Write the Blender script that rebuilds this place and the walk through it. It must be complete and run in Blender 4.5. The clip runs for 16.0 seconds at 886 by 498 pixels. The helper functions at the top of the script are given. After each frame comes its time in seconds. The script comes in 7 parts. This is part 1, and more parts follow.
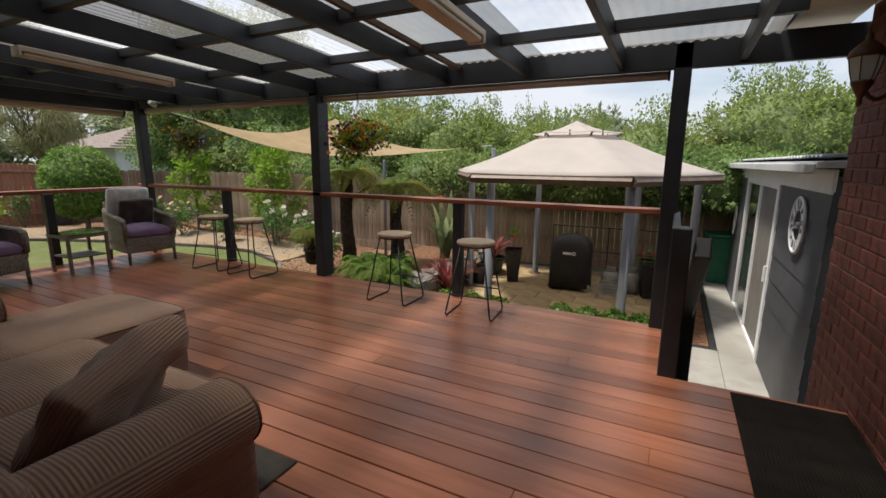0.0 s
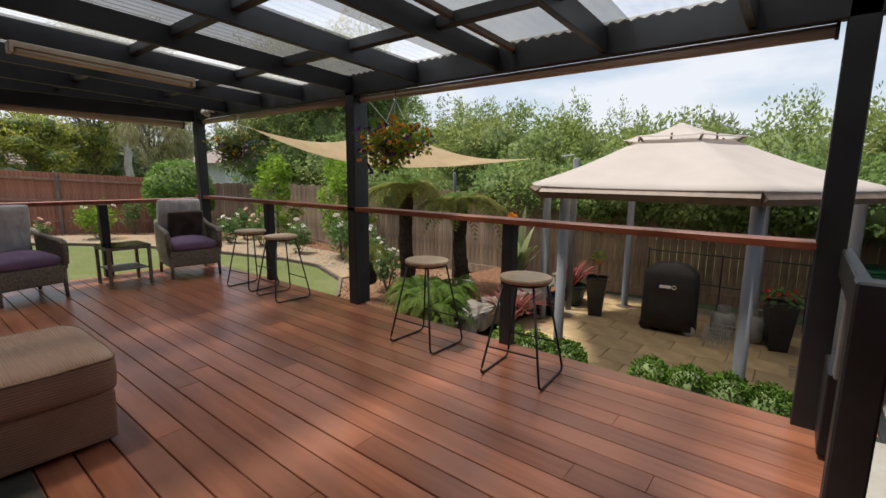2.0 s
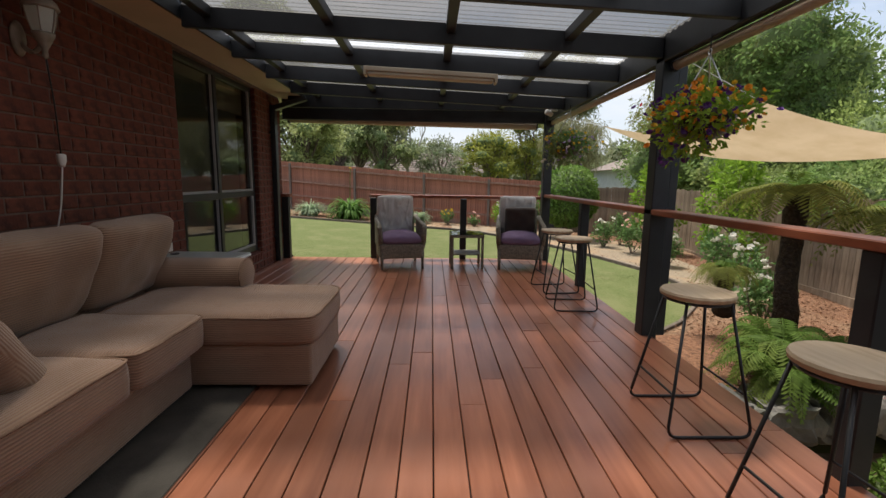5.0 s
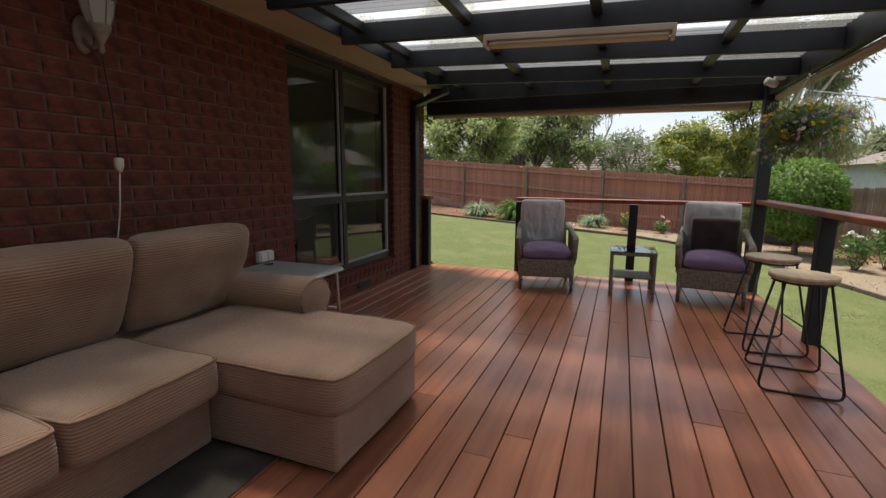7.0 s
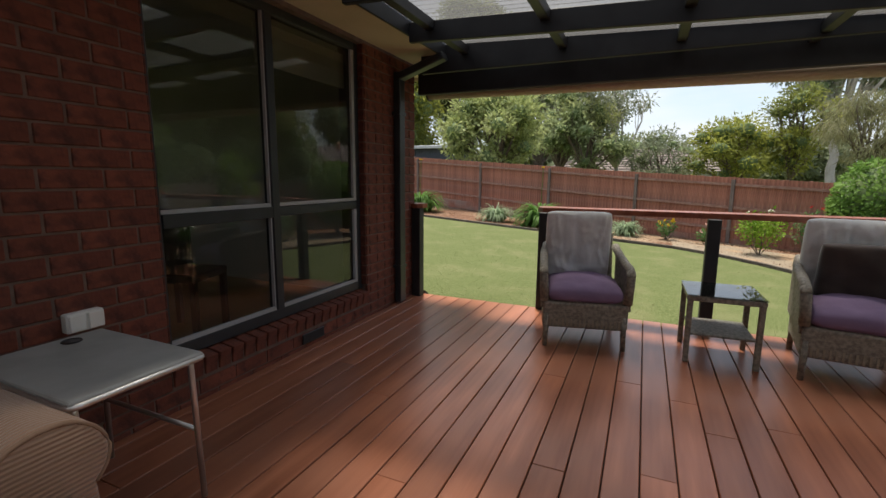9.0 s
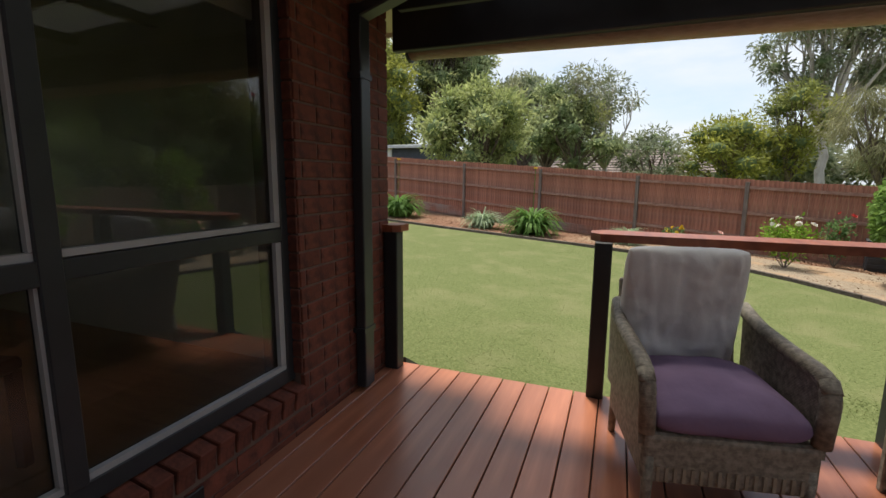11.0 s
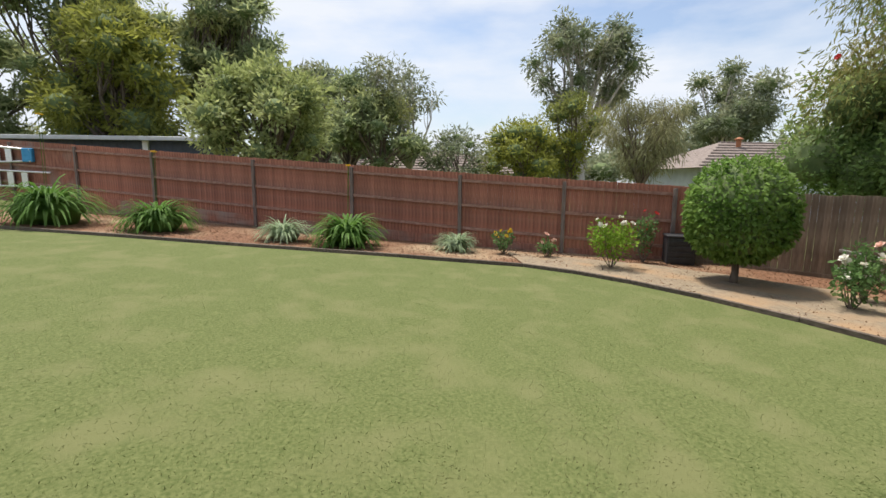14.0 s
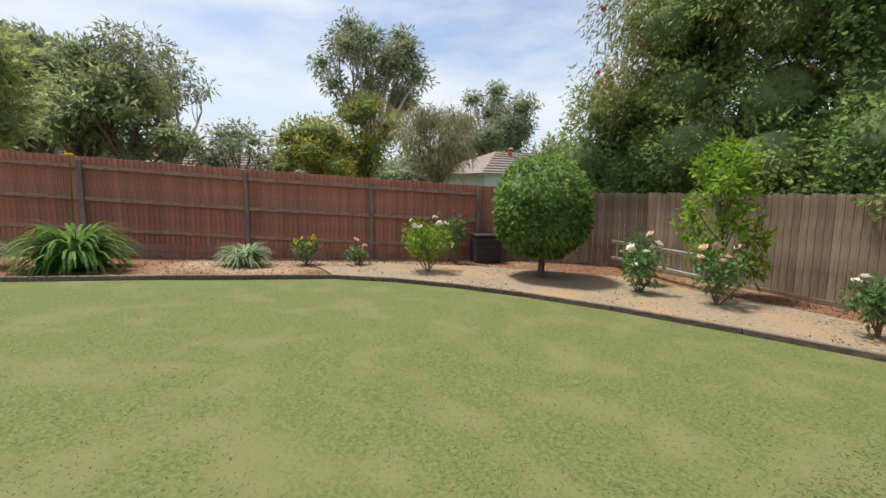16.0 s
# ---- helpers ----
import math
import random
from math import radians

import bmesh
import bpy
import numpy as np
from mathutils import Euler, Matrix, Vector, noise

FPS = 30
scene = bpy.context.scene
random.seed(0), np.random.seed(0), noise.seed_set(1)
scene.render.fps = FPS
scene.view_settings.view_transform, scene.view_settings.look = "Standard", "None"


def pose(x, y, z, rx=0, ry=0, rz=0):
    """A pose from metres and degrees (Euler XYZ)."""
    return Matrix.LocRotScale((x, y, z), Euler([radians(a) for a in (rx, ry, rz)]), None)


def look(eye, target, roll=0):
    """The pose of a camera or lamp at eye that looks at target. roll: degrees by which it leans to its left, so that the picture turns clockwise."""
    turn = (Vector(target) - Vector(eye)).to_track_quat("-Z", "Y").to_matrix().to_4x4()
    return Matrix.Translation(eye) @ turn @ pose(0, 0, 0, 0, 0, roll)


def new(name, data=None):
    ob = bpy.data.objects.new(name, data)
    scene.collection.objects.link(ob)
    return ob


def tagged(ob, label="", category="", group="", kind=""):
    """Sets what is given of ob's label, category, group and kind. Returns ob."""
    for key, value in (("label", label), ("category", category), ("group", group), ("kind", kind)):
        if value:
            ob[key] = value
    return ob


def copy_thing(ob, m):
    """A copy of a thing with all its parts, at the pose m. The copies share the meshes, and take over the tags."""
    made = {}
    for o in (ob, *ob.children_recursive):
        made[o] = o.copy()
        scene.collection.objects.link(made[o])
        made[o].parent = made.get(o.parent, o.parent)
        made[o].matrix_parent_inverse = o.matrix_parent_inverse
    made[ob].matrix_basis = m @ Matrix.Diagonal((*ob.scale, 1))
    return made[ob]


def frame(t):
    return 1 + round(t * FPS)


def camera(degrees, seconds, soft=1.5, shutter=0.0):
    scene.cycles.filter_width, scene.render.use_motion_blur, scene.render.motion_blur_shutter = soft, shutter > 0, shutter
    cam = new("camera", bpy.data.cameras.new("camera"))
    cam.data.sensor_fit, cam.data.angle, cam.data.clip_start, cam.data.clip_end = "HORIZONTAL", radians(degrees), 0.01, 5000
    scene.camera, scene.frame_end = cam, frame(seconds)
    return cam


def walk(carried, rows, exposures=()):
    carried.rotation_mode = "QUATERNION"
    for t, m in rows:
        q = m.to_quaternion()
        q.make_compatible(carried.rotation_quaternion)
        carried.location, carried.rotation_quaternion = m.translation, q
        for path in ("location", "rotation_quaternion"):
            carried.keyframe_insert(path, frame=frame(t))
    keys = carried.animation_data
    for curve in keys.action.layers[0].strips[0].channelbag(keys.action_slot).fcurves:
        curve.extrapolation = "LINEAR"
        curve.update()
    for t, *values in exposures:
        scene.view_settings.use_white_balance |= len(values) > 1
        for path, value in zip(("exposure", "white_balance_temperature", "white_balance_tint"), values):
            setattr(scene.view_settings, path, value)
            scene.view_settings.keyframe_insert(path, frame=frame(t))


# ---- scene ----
cam = camera(89.0, 16.0, soft=1.5)
PATH = [
    (0, (0.072, -0.126, 1.33), (-0.816, 1.625, 0.95), 0.5),
    (0.5, (0.018, 0.061, 1.331), (-0.876, 1.81, 0.953), 0.5),
    (1, (-0.033, 0.359, 1.307), (-0.958, 2.093, 0.933), 0.5),
    (1.5, (-0.063, 0.621, 1.313), (-1.114, 2.29, 0.977), 0.5),
    (2, (-0.078, 0.909, 1.283), (-1.307, 2.454, 0.964), 0.6),
    (2.5, (-0.032, 1.156, 1.266), (-1.442, 2.54, 0.952), 0.6),
    (3, (0.035, 1.406, 1.262), (-1.568, 2.56, 0.95), 0.6),
    (3.5, (0.031, 1.627, 1.221), (-1.72, 2.544, 0.915), 0.6),
    (4, (0.0, 1.832, 1.2), (-1.866, 2.483, 0.895), 0.6),
    (4.5, (-0.048, 1.999, 1.196), (-1.988, 2.378, 0.892), 0.8),
    (5, (-0.16, 2.168, 1.177), (-2.136, 2.221, 0.871), 0.8),
    (7.5, (-1.571, 2.501, 1.208), (-3.387, 1.726, 0.885), 0.2),
    (8, (-1.993, 2.397, 1.211), (-3.801, 1.607, 0.884), 0.2),
    (8.5, (-2.359, 2.261, 1.204), (-4.167, 1.469, 0.88), 0.5),
    (9, (-2.753, 2.122, 1.201), (-4.559, 1.323, 0.887), 0.5),
    (11.5, (-4.655, 1.179, 1.235), (-6.528, 0.55, 0.929), 0.5),
    (12, (-5.068, 1.0, 1.208), (-6.982, 0.503, 0.907), 0.4),
    (12.5, (-5.452, 0.839, 1.181), (-7.398, 0.486, 0.882), 0.4),
    (13, (-5.862, 0.703, 1.177), (-7.831, 0.515, 0.88), 0.4),
    (13.5, (-6.242, 0.651, 1.178), (-8.22, 0.624, 0.881), 0.5),
    (14, (-6.62, 0.505, 1.173), (-8.593, 0.654, 0.879), 0.4),
    (14.5, (-7.004, 0.461, 1.179), (-8.954, 0.795, 0.887), 0.3),
    (15, (-7.342, 0.484, 1.153), (-9.246, 1.025, 0.865), 0.2),
    (15.5, (-7.67, 0.538, 1.084), (-9.511, 1.268, 0.806), 0.4),
    (16, (-7.973, 0.594, 0.973), (-9.687, 1.593, 0.721), 0.4),
]
walk(cam, [(t, look(eye, target, roll)) for t, eye, target, roll in PATH],
     [(0.0, 0.47, 6700, 10), (3.0, 0.52, 6700, 10), (5.0, 0.58, 6700, 10), (9.0, 0.68, 6700, 10), (12.0, 0.58, 6700, 10), (13.5, 0.54, 6700, 10), (16.0, 0.54, 6700, 10)])

# ---------------------------------------------------------------- world and sun
world = bpy.data.worlds.new("world")
scene.world = world
world.use_nodes = True
SUN_ELEV, SUN_AZ = 70.0, -118.0      # degrees; azimuth counted from +y towards +x


def build_world():
    nt = world.node_tree
    nt.nodes.clear()
    out = nt.nodes.new("ShaderNodeOutputWorld")
    bg = nt.nodes.new("ShaderNodeBackground")
    sky = nt.nodes.new("ShaderNodeTexSky")
    sky.sky_type, sky.sun_disc = "NISHITA", False
    sky.sun_elevation, sky.sun_rotation = radians(SUN_ELEV), radians(SUN_AZ)
    sky.air_density, sky.dust_density, sky.ozone_density = 1.0, 2.0, 1.0
    geo = nt.nodes.new("ShaderNodeTexCoord")
    mp = nt.nodes.new("ShaderNodeMapping")
    mp.inputs["Scale"].default_value = (1.2, 1.2, 4.2)
    ns = nt.nodes.new("ShaderNodeTexNoise")
    ns.inputs["Scale"].default_value, ns.inputs["Detail"].default_value, ns.inputs["Roughness"].default_value = 1.6, 7.0, 0.55
    rp = nt.nodes.new("ShaderNodeValToRGB")
    rp.color_ramp.elements[0].position, rp.color_ramp.elements[1].position = 0.36, 0.60
    mix = nt.nodes.new("ShaderNodeMixRGB")
    mix.inputs[2].default_value = (4.95, 5.3, 5.9, 1)
    L = nt.links.new
    L(geo.outputs["Generated"], mp.inputs["Vector"])
    L(mp.outputs[0], ns.inputs["Vector"])
    L(ns.outputs["Fac"], rp.inputs[0])
    L(rp.outputs[0], mix.inputs[0])
    L(sky.outputs[0], mix.inputs[1])
    L(mix.outputs[0], bg.inputs[0])
    bg.inputs[1].default_value = 0.12
    L(bg.outputs[0], out.inputs[0])


build_world()
sun_data = bpy.data.lights.new("sun", "SUN")
sun_data.energy, sun_data.angle, sun_data.color = 3.9, radians(8.0), (1.0, 0.95, 0.86)
sun = new("sun", sun_data)
sun.matrix_world = look((0, 0, 30), (-math.sin(radians(SUN_AZ)) * math.cos(radians(SUN_ELEV)),
                                     -math.cos(radians(SUN_AZ)) * math.cos(radians(SUN_ELEV)), 30 - math.sin(radians(SUN_ELEV))))


# ---------------------------------------------------------------- materials
MATS = {}


def mat(name, c1, c2=None, rough=0.7, scale=8.0, bump=0.0, bscale=None, metal=0.0, stretch=(1, 1, 1), rand=0.0, island=0.0,
        c3=None, s3=1.0, spec=0.5, detail=5.0, edge=(0.35, 0.65), coords="Object", bdist=0.01, sheen=0.0, trans=0.0, coat=0.0):
    """A surface with two-scale colour variation and fine relief; rand / island: lightness spread from piece to piece."""
    m = bpy.data.materials.new(name)
    m.use_nodes = True
    nt = m.node_tree
    N, L = nt.nodes, nt.links.new
    b = N["Principled BSDF"]
    b.inputs["Roughness"].default_value, b.inputs["Metallic"].default_value = rough, metal
    b.inputs["Specular IOR Level"].default_value = spec
    b.inputs["Sheen Weight"].default_value = sheen
    b.inputs["Coat Weight"].default_value = coat
    tc = N.new("ShaderNodeTexCoord")
    mp = N.new("ShaderNodeMapping")
    mp.inputs["Scale"].default_value = stretch
    L(tc.outputs[coords], mp.inputs[0])
    n1 = N.new("ShaderNodeTexNoise")
    n1.inputs["Scale"].default_value, n1.inputs["Detail"].default_value = scale, detail
    L(mp.outputs[0], n1.inputs["Vector"])
    rp = N.new("ShaderNodeValToRGB")
    rp.color_ramp.elements[0].position, rp.color_ramp.elements[1].position = edge
    rp.color_ramp.elements[0].color = (*c1, 1)
    rp.color_ramp.elements[1].color = (*(c2 or c1), 1)
    L(n1.outputs["Fac"], rp.inputs[0])
    col = rp.outputs[0]
    if c3:
        n3 = N.new("ShaderNodeTexNoise")
        n3.inputs["Scale"].default_value, n3.inputs["Detail"].default_value = s3, 3.0
        L(tc.outputs[coords], n3.inputs["Vector"])
        r3 = N.new("ShaderNodeValToRGB")
        r3.color_ramp.elements[0].position, r3.color_ramp.elements[1].position = 0.48, 0.68
        L(n3.outputs["Fac"], r3.inputs[0])
        mx = N.new("ShaderNodeMixRGB")
        mx.inputs[2].default_value = (*c3, 1)
        L(r3.outputs[0], mx.inputs[0])
        L(col, mx.inputs[1])
        col = mx.outputs[0]
    if rand or island:
        hs = N.new("ShaderNodeHueSaturation")
        mr = N.new("ShaderNodeMapRange")
        amp = rand or island
        mr.inputs["To Min"].default_value, mr.inputs["To Max"].default_value = 1 - amp, 1 + amp
        if rand:
            L(N.new("ShaderNodeObjectInfo").outputs["Random"], mr.inputs["Value"])
        else:
            L(N.new("ShaderNodeNewGeometry").outputs["Random Per Island"], mr.inputs["Value"])
        L(mr.outputs[0], hs.inputs["Value"])
        L(col, hs.inputs["Color"])
        col = hs.outputs[0]
    L(col, b.inputs["Base Color"])
    if bump:
        nb = N.new("ShaderNodeTexNoise")
        nb.inputs["Scale"].default_value, nb.inputs["Detail"].default_value = bscale or scale * 4, 4.0
        L(mp.outputs[0], nb.inputs["Vector"])
        bp = N.new("ShaderNodeBump")
        bp.inputs["Strength"].default_value, bp.inputs["Distance"].default_value = bump, bdist
        L(nb.outputs["Fac"], bp.inputs["Height"])
        L(bp.outputs[0], b.inputs["Normal"])
    if trans:
        out = N["Material Output"]
        tr = N.new("ShaderNodeBsdfTranslucent")
        L(col, tr.inputs["Color"])
        ms = N.new("ShaderNodeMixShader")
        ms.inputs[0].default_value = trans
        L(b.outputs[0], ms.inputs[1])
        L(tr.outputs[0], ms.inputs[2])
        L(ms.outputs[0], out.inputs["Surface"])
    MATS[name] = m
    return m


def glass(name, tint=(0.9, 0.93, 0.92), rough=0.0):
    """Clear pane: see-through, with a mirror gloss that grows towards grazing views."""
    m = bpy.data.materials.new(name)
    m.use_nodes = True
    N, L = m.node_tree.nodes, m.node_tree.links.new
    N.remove(N["Principled BSDF"])
    lw = N.new("ShaderNodeLayerWeight")
    lw.inputs["Blend"].default_value = 0.5
    pw, ml = N.new("ShaderNodeMath"), N.new("ShaderNodeMath")
    pw.operation, ml.operation = "POWER", "MULTIPLY_ADD"
    pw.inputs[1].default_value = 4.0
    ml.inputs[1].default_value, ml.inputs[2].default_value = 0.75, 0.06
    tr = N.new("ShaderNodeBsdfTransparent")
    tr.inputs[0].default_value = (*tint, 1)
    gl = N.new("ShaderNodeBsdfGlossy")
    gl.inputs["Roughness"].default_value = rough
    ms = N.new("ShaderNodeMixShader")
    L(lw.outputs["Facing"], pw.inputs[0])
    L(pw.outputs[0], ml.inputs[0])
    L(ml.outputs[0], ms.inputs[0])
    L(tr.outputs[0], ms.inputs[1])
    L(gl.outputs[0], ms.inputs[2])
    L(ms.outputs[0], N["Material Output"].inputs["Surface"])
    return m


M_deck = mat("deck_timber", (0.25, 0.088, 0.047), (0.365, 0.143, 0.080), rough=0.29, scale=5.0, stretch=(0.25, 3.0, 1), bump=0.12, bscale=24,
             island=0.22, rand=0.22, c3=(0.30, 0.13, 0.083), s3=1.3, bdist=0.002)
M_rail = mat("rail_timber", (0.19, 0.050, 0.023), (0.28, 0.083, 0.04), rough=0.42, scale=6, stretch=(0.5, 3, 3), bump=0.08, bscale=30, bdist=0.002)
M_black = mat("charcoal_paint", (0.014, 0.016, 0.019), (0.024, 0.027, 0.031), rough=0.5, scale=5, stretch=(1, 1, 1), bump=0.15, bscale=45, bdist=0.003)
M_brick = mat("red_brick", (0.115, 0.030, 0.018), (0.21, 0.060, 0.036), rough=0.85, scale=5, bump=0.5, bscale=60, rand=0.13, island=0.13, c3=(0.075, 0.022, 0.015), s3=14, bdist=0.004)
M_mortar = mat("mortar", (0.115, 0.076, 0.062), (0.170, 0.116, 0.095), rough=0.95, scale=14, bump=0.5, bscale=90, bdist=0.004)
M_soffit = mat("cream_soffit", (0.50, 0.44, 0.31), (0.57, 0.50, 0.37), rough=0.6, scale=2.5, bump=0.05)
M_fascia = mat("cream_trim", (0.52, 0.45, 0.33), (0.60, 0.53, 0.40), rough=0.5, scale=3)
M_blind = mat("rolled_blind", (0.42, 0.34, 0.25), (0.50, 0.41, 0.31), rough=0.8, scale=20, stretch=(1, 1, 6))
M_lawn = mat("lawn", (0.082, 0.106, 0.034), (0.150, 0.170, 0.066), rough=0.95, scale=38.0, bump=0.4, bscale=150, c3=(0.150, 0.160, 0.068), s3=1.7, bdist=0.015, detail=12, spec=0.15, edge=(0.32, 0.68))
M_mulch = mat("bark_mulch", (0.10, 0.045, 0.022), (0.24, 0.115, 0.06), rough=0.95, scale=22, bump=1.0, bscale=40, bdist=0.03)
M_bed = mat("mulch_and_sand", (0.11, 0.05, 0.025), (0.26, 0.13, 0.07), rough=0.95, scale=22, bump=1.0, bscale=40, c3=(0.40, 0.30, 0.19), s3=0.35, bdist=0.03)
M_sand = mat("sandy_soil", (0.20, 0.155, 0.105), (0.285, 0.225, 0.155), rough=0.95, scale=14, bump=0.6, bscale=60, c3=(0.32, 0.21, 0.12), s3=1.2, bdist=0.02)
M_conc = mat("concrete", (0.26, 0.25, 0.23), (0.33, 0.32, 0.295), rough=0.85, scale=4, bump=0.2, bscale=60, c3=(0.22, 0.21, 0.19), s3=2)
M_paver = mat("sandstone_paver", (0.31, 0.225, 0.115), (0.42, 0.315, 0.175), rough=0.75, scale=5, bump=0.3, bscale=40, rand=0.16, c3=(0.28, 0.19, 0.10), s3=2)
M_fence_r = mat("red_stained_paling", (0.225, 0.085, 0.054), (0.39, 0.165, 0.108), rough=0.85, scale=7, stretch=(3, 3, 0.4), bump=0.5, bscale=40, rand=0.17, island=0.17,
                c3=(0.29, 0.215, 0.18), s3=0.9, bdist=0.004)
M_fence_g = mat("weathered_paling", (0.165, 0.118, 0.08), (0.28, 0.21, 0.15), rough=0.9, scale=7, stretch=(3, 3, 0.4), bump=0.5, bscale=40, rand=0.2, island=0.2,
                c3=(0.15, 0.10, 0.065), s3=1.5, bdist=0.004)
M_mulchwood = mat("weathered_batten", (0.10, 0.075, 0.055), (0.17, 0.13, 0.10), rough=0.9, scale=6, stretch=(3, 0.4, 3), bump=0.4, bscale=30)
M_white = mat("white_aluminium", (0.74, 0.74, 0.76), (0.80, 0.80, 0.82), rough=0.4, scale=3)
M_cladding = mat("charcoal_cladding", (0.055, 0.058, 0.066), (0.072, 0.075, 0.084), rough=0.55, scale=4, bump=0.1)
M_canvas = mat("cream_canvas", (0.66, 0.60, 0.56), (0.72, 0.655, 0.615), rough=0.85, scale=3, bump=0.15, bscale=12, trans=0.5)
M_bark = mat("bark", (0.10, 0.075, 0.055), (0.20, 0.16, 0.125), rough=0.95, scale=9, stretch=(2, 2, 0.4), bump=0.8, bscale=20, bdist=0.02)


# ---------------------------------------------------------------- builders
def mesh_of(bm, name, material, smooth=False):
    me = bpy.data.meshes.new(name)
    bm.normal_update()
    bm.to_mesh(me)
    bm.free()
    for mm in (material if isinstance(material, (list, tuple)) else [material]):
        me.materials.append(mm)
    if smooth:
        me.polygons.foreach_set("use_smooth", [True] * len(me.polygons))
    return me


def part(name, bm, material, parent=None, label="", smooth=False):
    ob = new(name, mesh_of(bm, name, material, smooth))
    ob.parent = parent
    if label:
        tagged(ob, label)
    return ob


def thing(name, label, category, group="", kind="", m=None):
    ob = new(name)
    ob.empty_display_size = 0.1
    if m is not None:
        ob.matrix_basis = m
    return tagged(ob, label, category, group, kind)


def bm_box(x0, y0, z0, x1, y1, z1, bevel=0.0, seg=1, bm=None):
    bm = bm or bmesh.new()
    r = bmesh.ops.create_cube(bm, size=1, matrix=Matrix.Translation(((x0 + x1) / 2, (y0 + y1) / 2, (z0 + z1) / 2)) @ Matrix.Diagonal((x1 - x0, y1 - y0, z1 - z0, 1)))
    if bevel:
        es = list({e for v in r["verts"] for e in v.link_edges})
        bmesh.ops.bevel(bm, geom=es, offset=bevel, segments=seg, affect="EDGES", profile=0.5)
    return bm


def bm_tube(points, radius, sides=8, bm=None, close=False):
    """A round bar swept along points; radius may be a list."""
    bm = bm or bmesh.new()
    pts = [Vector(p) for p in points]
    rings, n = [], len(pts)
    up = Vector((0.13, 0.07, 1)).normalized()
    for i, p in enumerate(pts):
        a, b = pts[(i - 1) % n if close else max(i - 1, 0)], pts[(i + 1) % n if close else min(i + 1, n - 1)]
        d = (b - a).normalized()
        u = d.cross(up)
        if u.length < 0.05:
            u = d.cross(Vector((1, 0, 0)))
        u.normalize()
        w = u.cross(d)
        r = radius[i] if isinstance(radius, (list, tuple)) else radius
        rings.append([bm.verts.new(p + r * (math.cos(k * math.tau / sides) * u + math.sin(k * math.tau / sides) * w)) for k in range(sides)])
    for i in range(n if close else n - 1):
        A, B = rings[i], rings[(i + 1) % n]
        for k in range(sides):
            bm.faces.new((A[k], A[(k + 1) % sides], B[(k + 1) % sides], B[k]))
    if not close:
        bm.faces.new(rings[0][::-1])
        bm.faces.new(rings[-1])
    bmesh.ops.recalc_face_normals(bm, faces=bm.faces)
    return bm


def bm_lathe(profile, seg=24, bm=None, at=(0, 0, 0)):
    """A turned shape from (radius, height) pairs."""
    bm = bm or bmesh.new()
    rings = []
    for r, z in profile:
        rings.append([bm.verts.new((at[0] + r * math.cos(k * math.tau / seg), at[1] + r * math.sin(k * math.tau / seg), at[2] + z)) for k in range(seg)])
    for A, B in zip(rings, rings[1:]):
        for k in range(seg):
            bm.faces.new((A[k], A[(k + 1) % seg], B[(k + 1) % seg], B[k]))
    bm.faces.new(rings[0][::-1])
    bm.faces.new(rings[-1])
    return bm


def rounded(points, r, n=4):
    """Rounds the inner corners of an open line of points."""
    pts = [Vector(p) for p in points]
    out = [pts[0]]
    for a, b, c in zip(pts, pts[1:], pts[2:]):
        u, v = (a - b).normalized(), (c - b).normalized()
        p, q = b + u * r, b + v * r
        for k in range(n + 1):
            t = k / n
            out.append((1 - t) ** 2 * p + 2 * t * (1 - t) * b + t * t * q)
    return out + [pts[-1]]


def moved(bm, m):
    bmesh.ops.transform(bm, matrix=m, verts=bm.verts)
    return bm


# ---------------------------------------------------------------- ground
DECK_W, DECK_N, DECK_E, STEP_X, STEP_Y = -6.87, 3.92, 1.03, 0.17, 2.95
PATIO = -0.86


def ground_z(x, y):
    if y < 1:
        z = -0.52 - 0.05 * (max(y, -14) - 1)
    else:
        z = max(-0.52 - 0.03 * (y - 1), -0.70)
    if x > -8.5 and y > 3:
        z = min(z, z + (PATIO - z) * min(1, (x + 8.5) / 3))
    return z


def build_ground():
    bm = bmesh.new()
    xs = [-400, -120, -60, -40] + [-30 + 0.75 * i for i in range(0, 51)] + [12, 20, 40, 120, 400]
    ys = [-400, -120, -60, -30, -20] + [-15 + 0.75 * i for i in range(0, 41)] + [20, 30, 60, 120, 400]
    grid = [[bm.verts.new((x, y, ground_z(x, y) - 0.0)) for y in ys] for x in xs]
    for i in range(len(xs) - 1):
        for j in range(len(ys) - 1):
            bm.faces.new((grid[i][j], grid[i + 1][j], grid[i + 1][j + 1], grid[i][j + 1]))
    return tagged(part("ground", bm, M_lawn, smooth=True), "mown green lawn with pale dry patches", "ground", kind="structure")


build_ground()

# line of the timber garden edging, west then north of the lawn
EDGE = [(-18.6, -12.5), (-18.15, -9.26), (-17.69, -6.4), (-17.16, -3.62), (-16.55, 0.28), (-15.78, 2.9), (-15.1, 3.8), (-14.3, 4.5),
        (-13.3, 5.15), (-12.1, 5.75), (-10.65, 6.28), (-9.45, 6.65), (-8.2, 6.75), (-7.0, 6.4), (-6.2, 5.7), (-5.6, 4.9), (-5.2, 4.0)]


def fence_red_x(y):
    return -17.8 + 0.35 * (y - 4.4)


NFENCE = [(-16.81, 7.27), (-14.2, 9.35), (-11.7, 9.05), (-9.9, 8.75), (-5.0, 8.95), (-2.0, 9.25), (1.5, 9.95)]


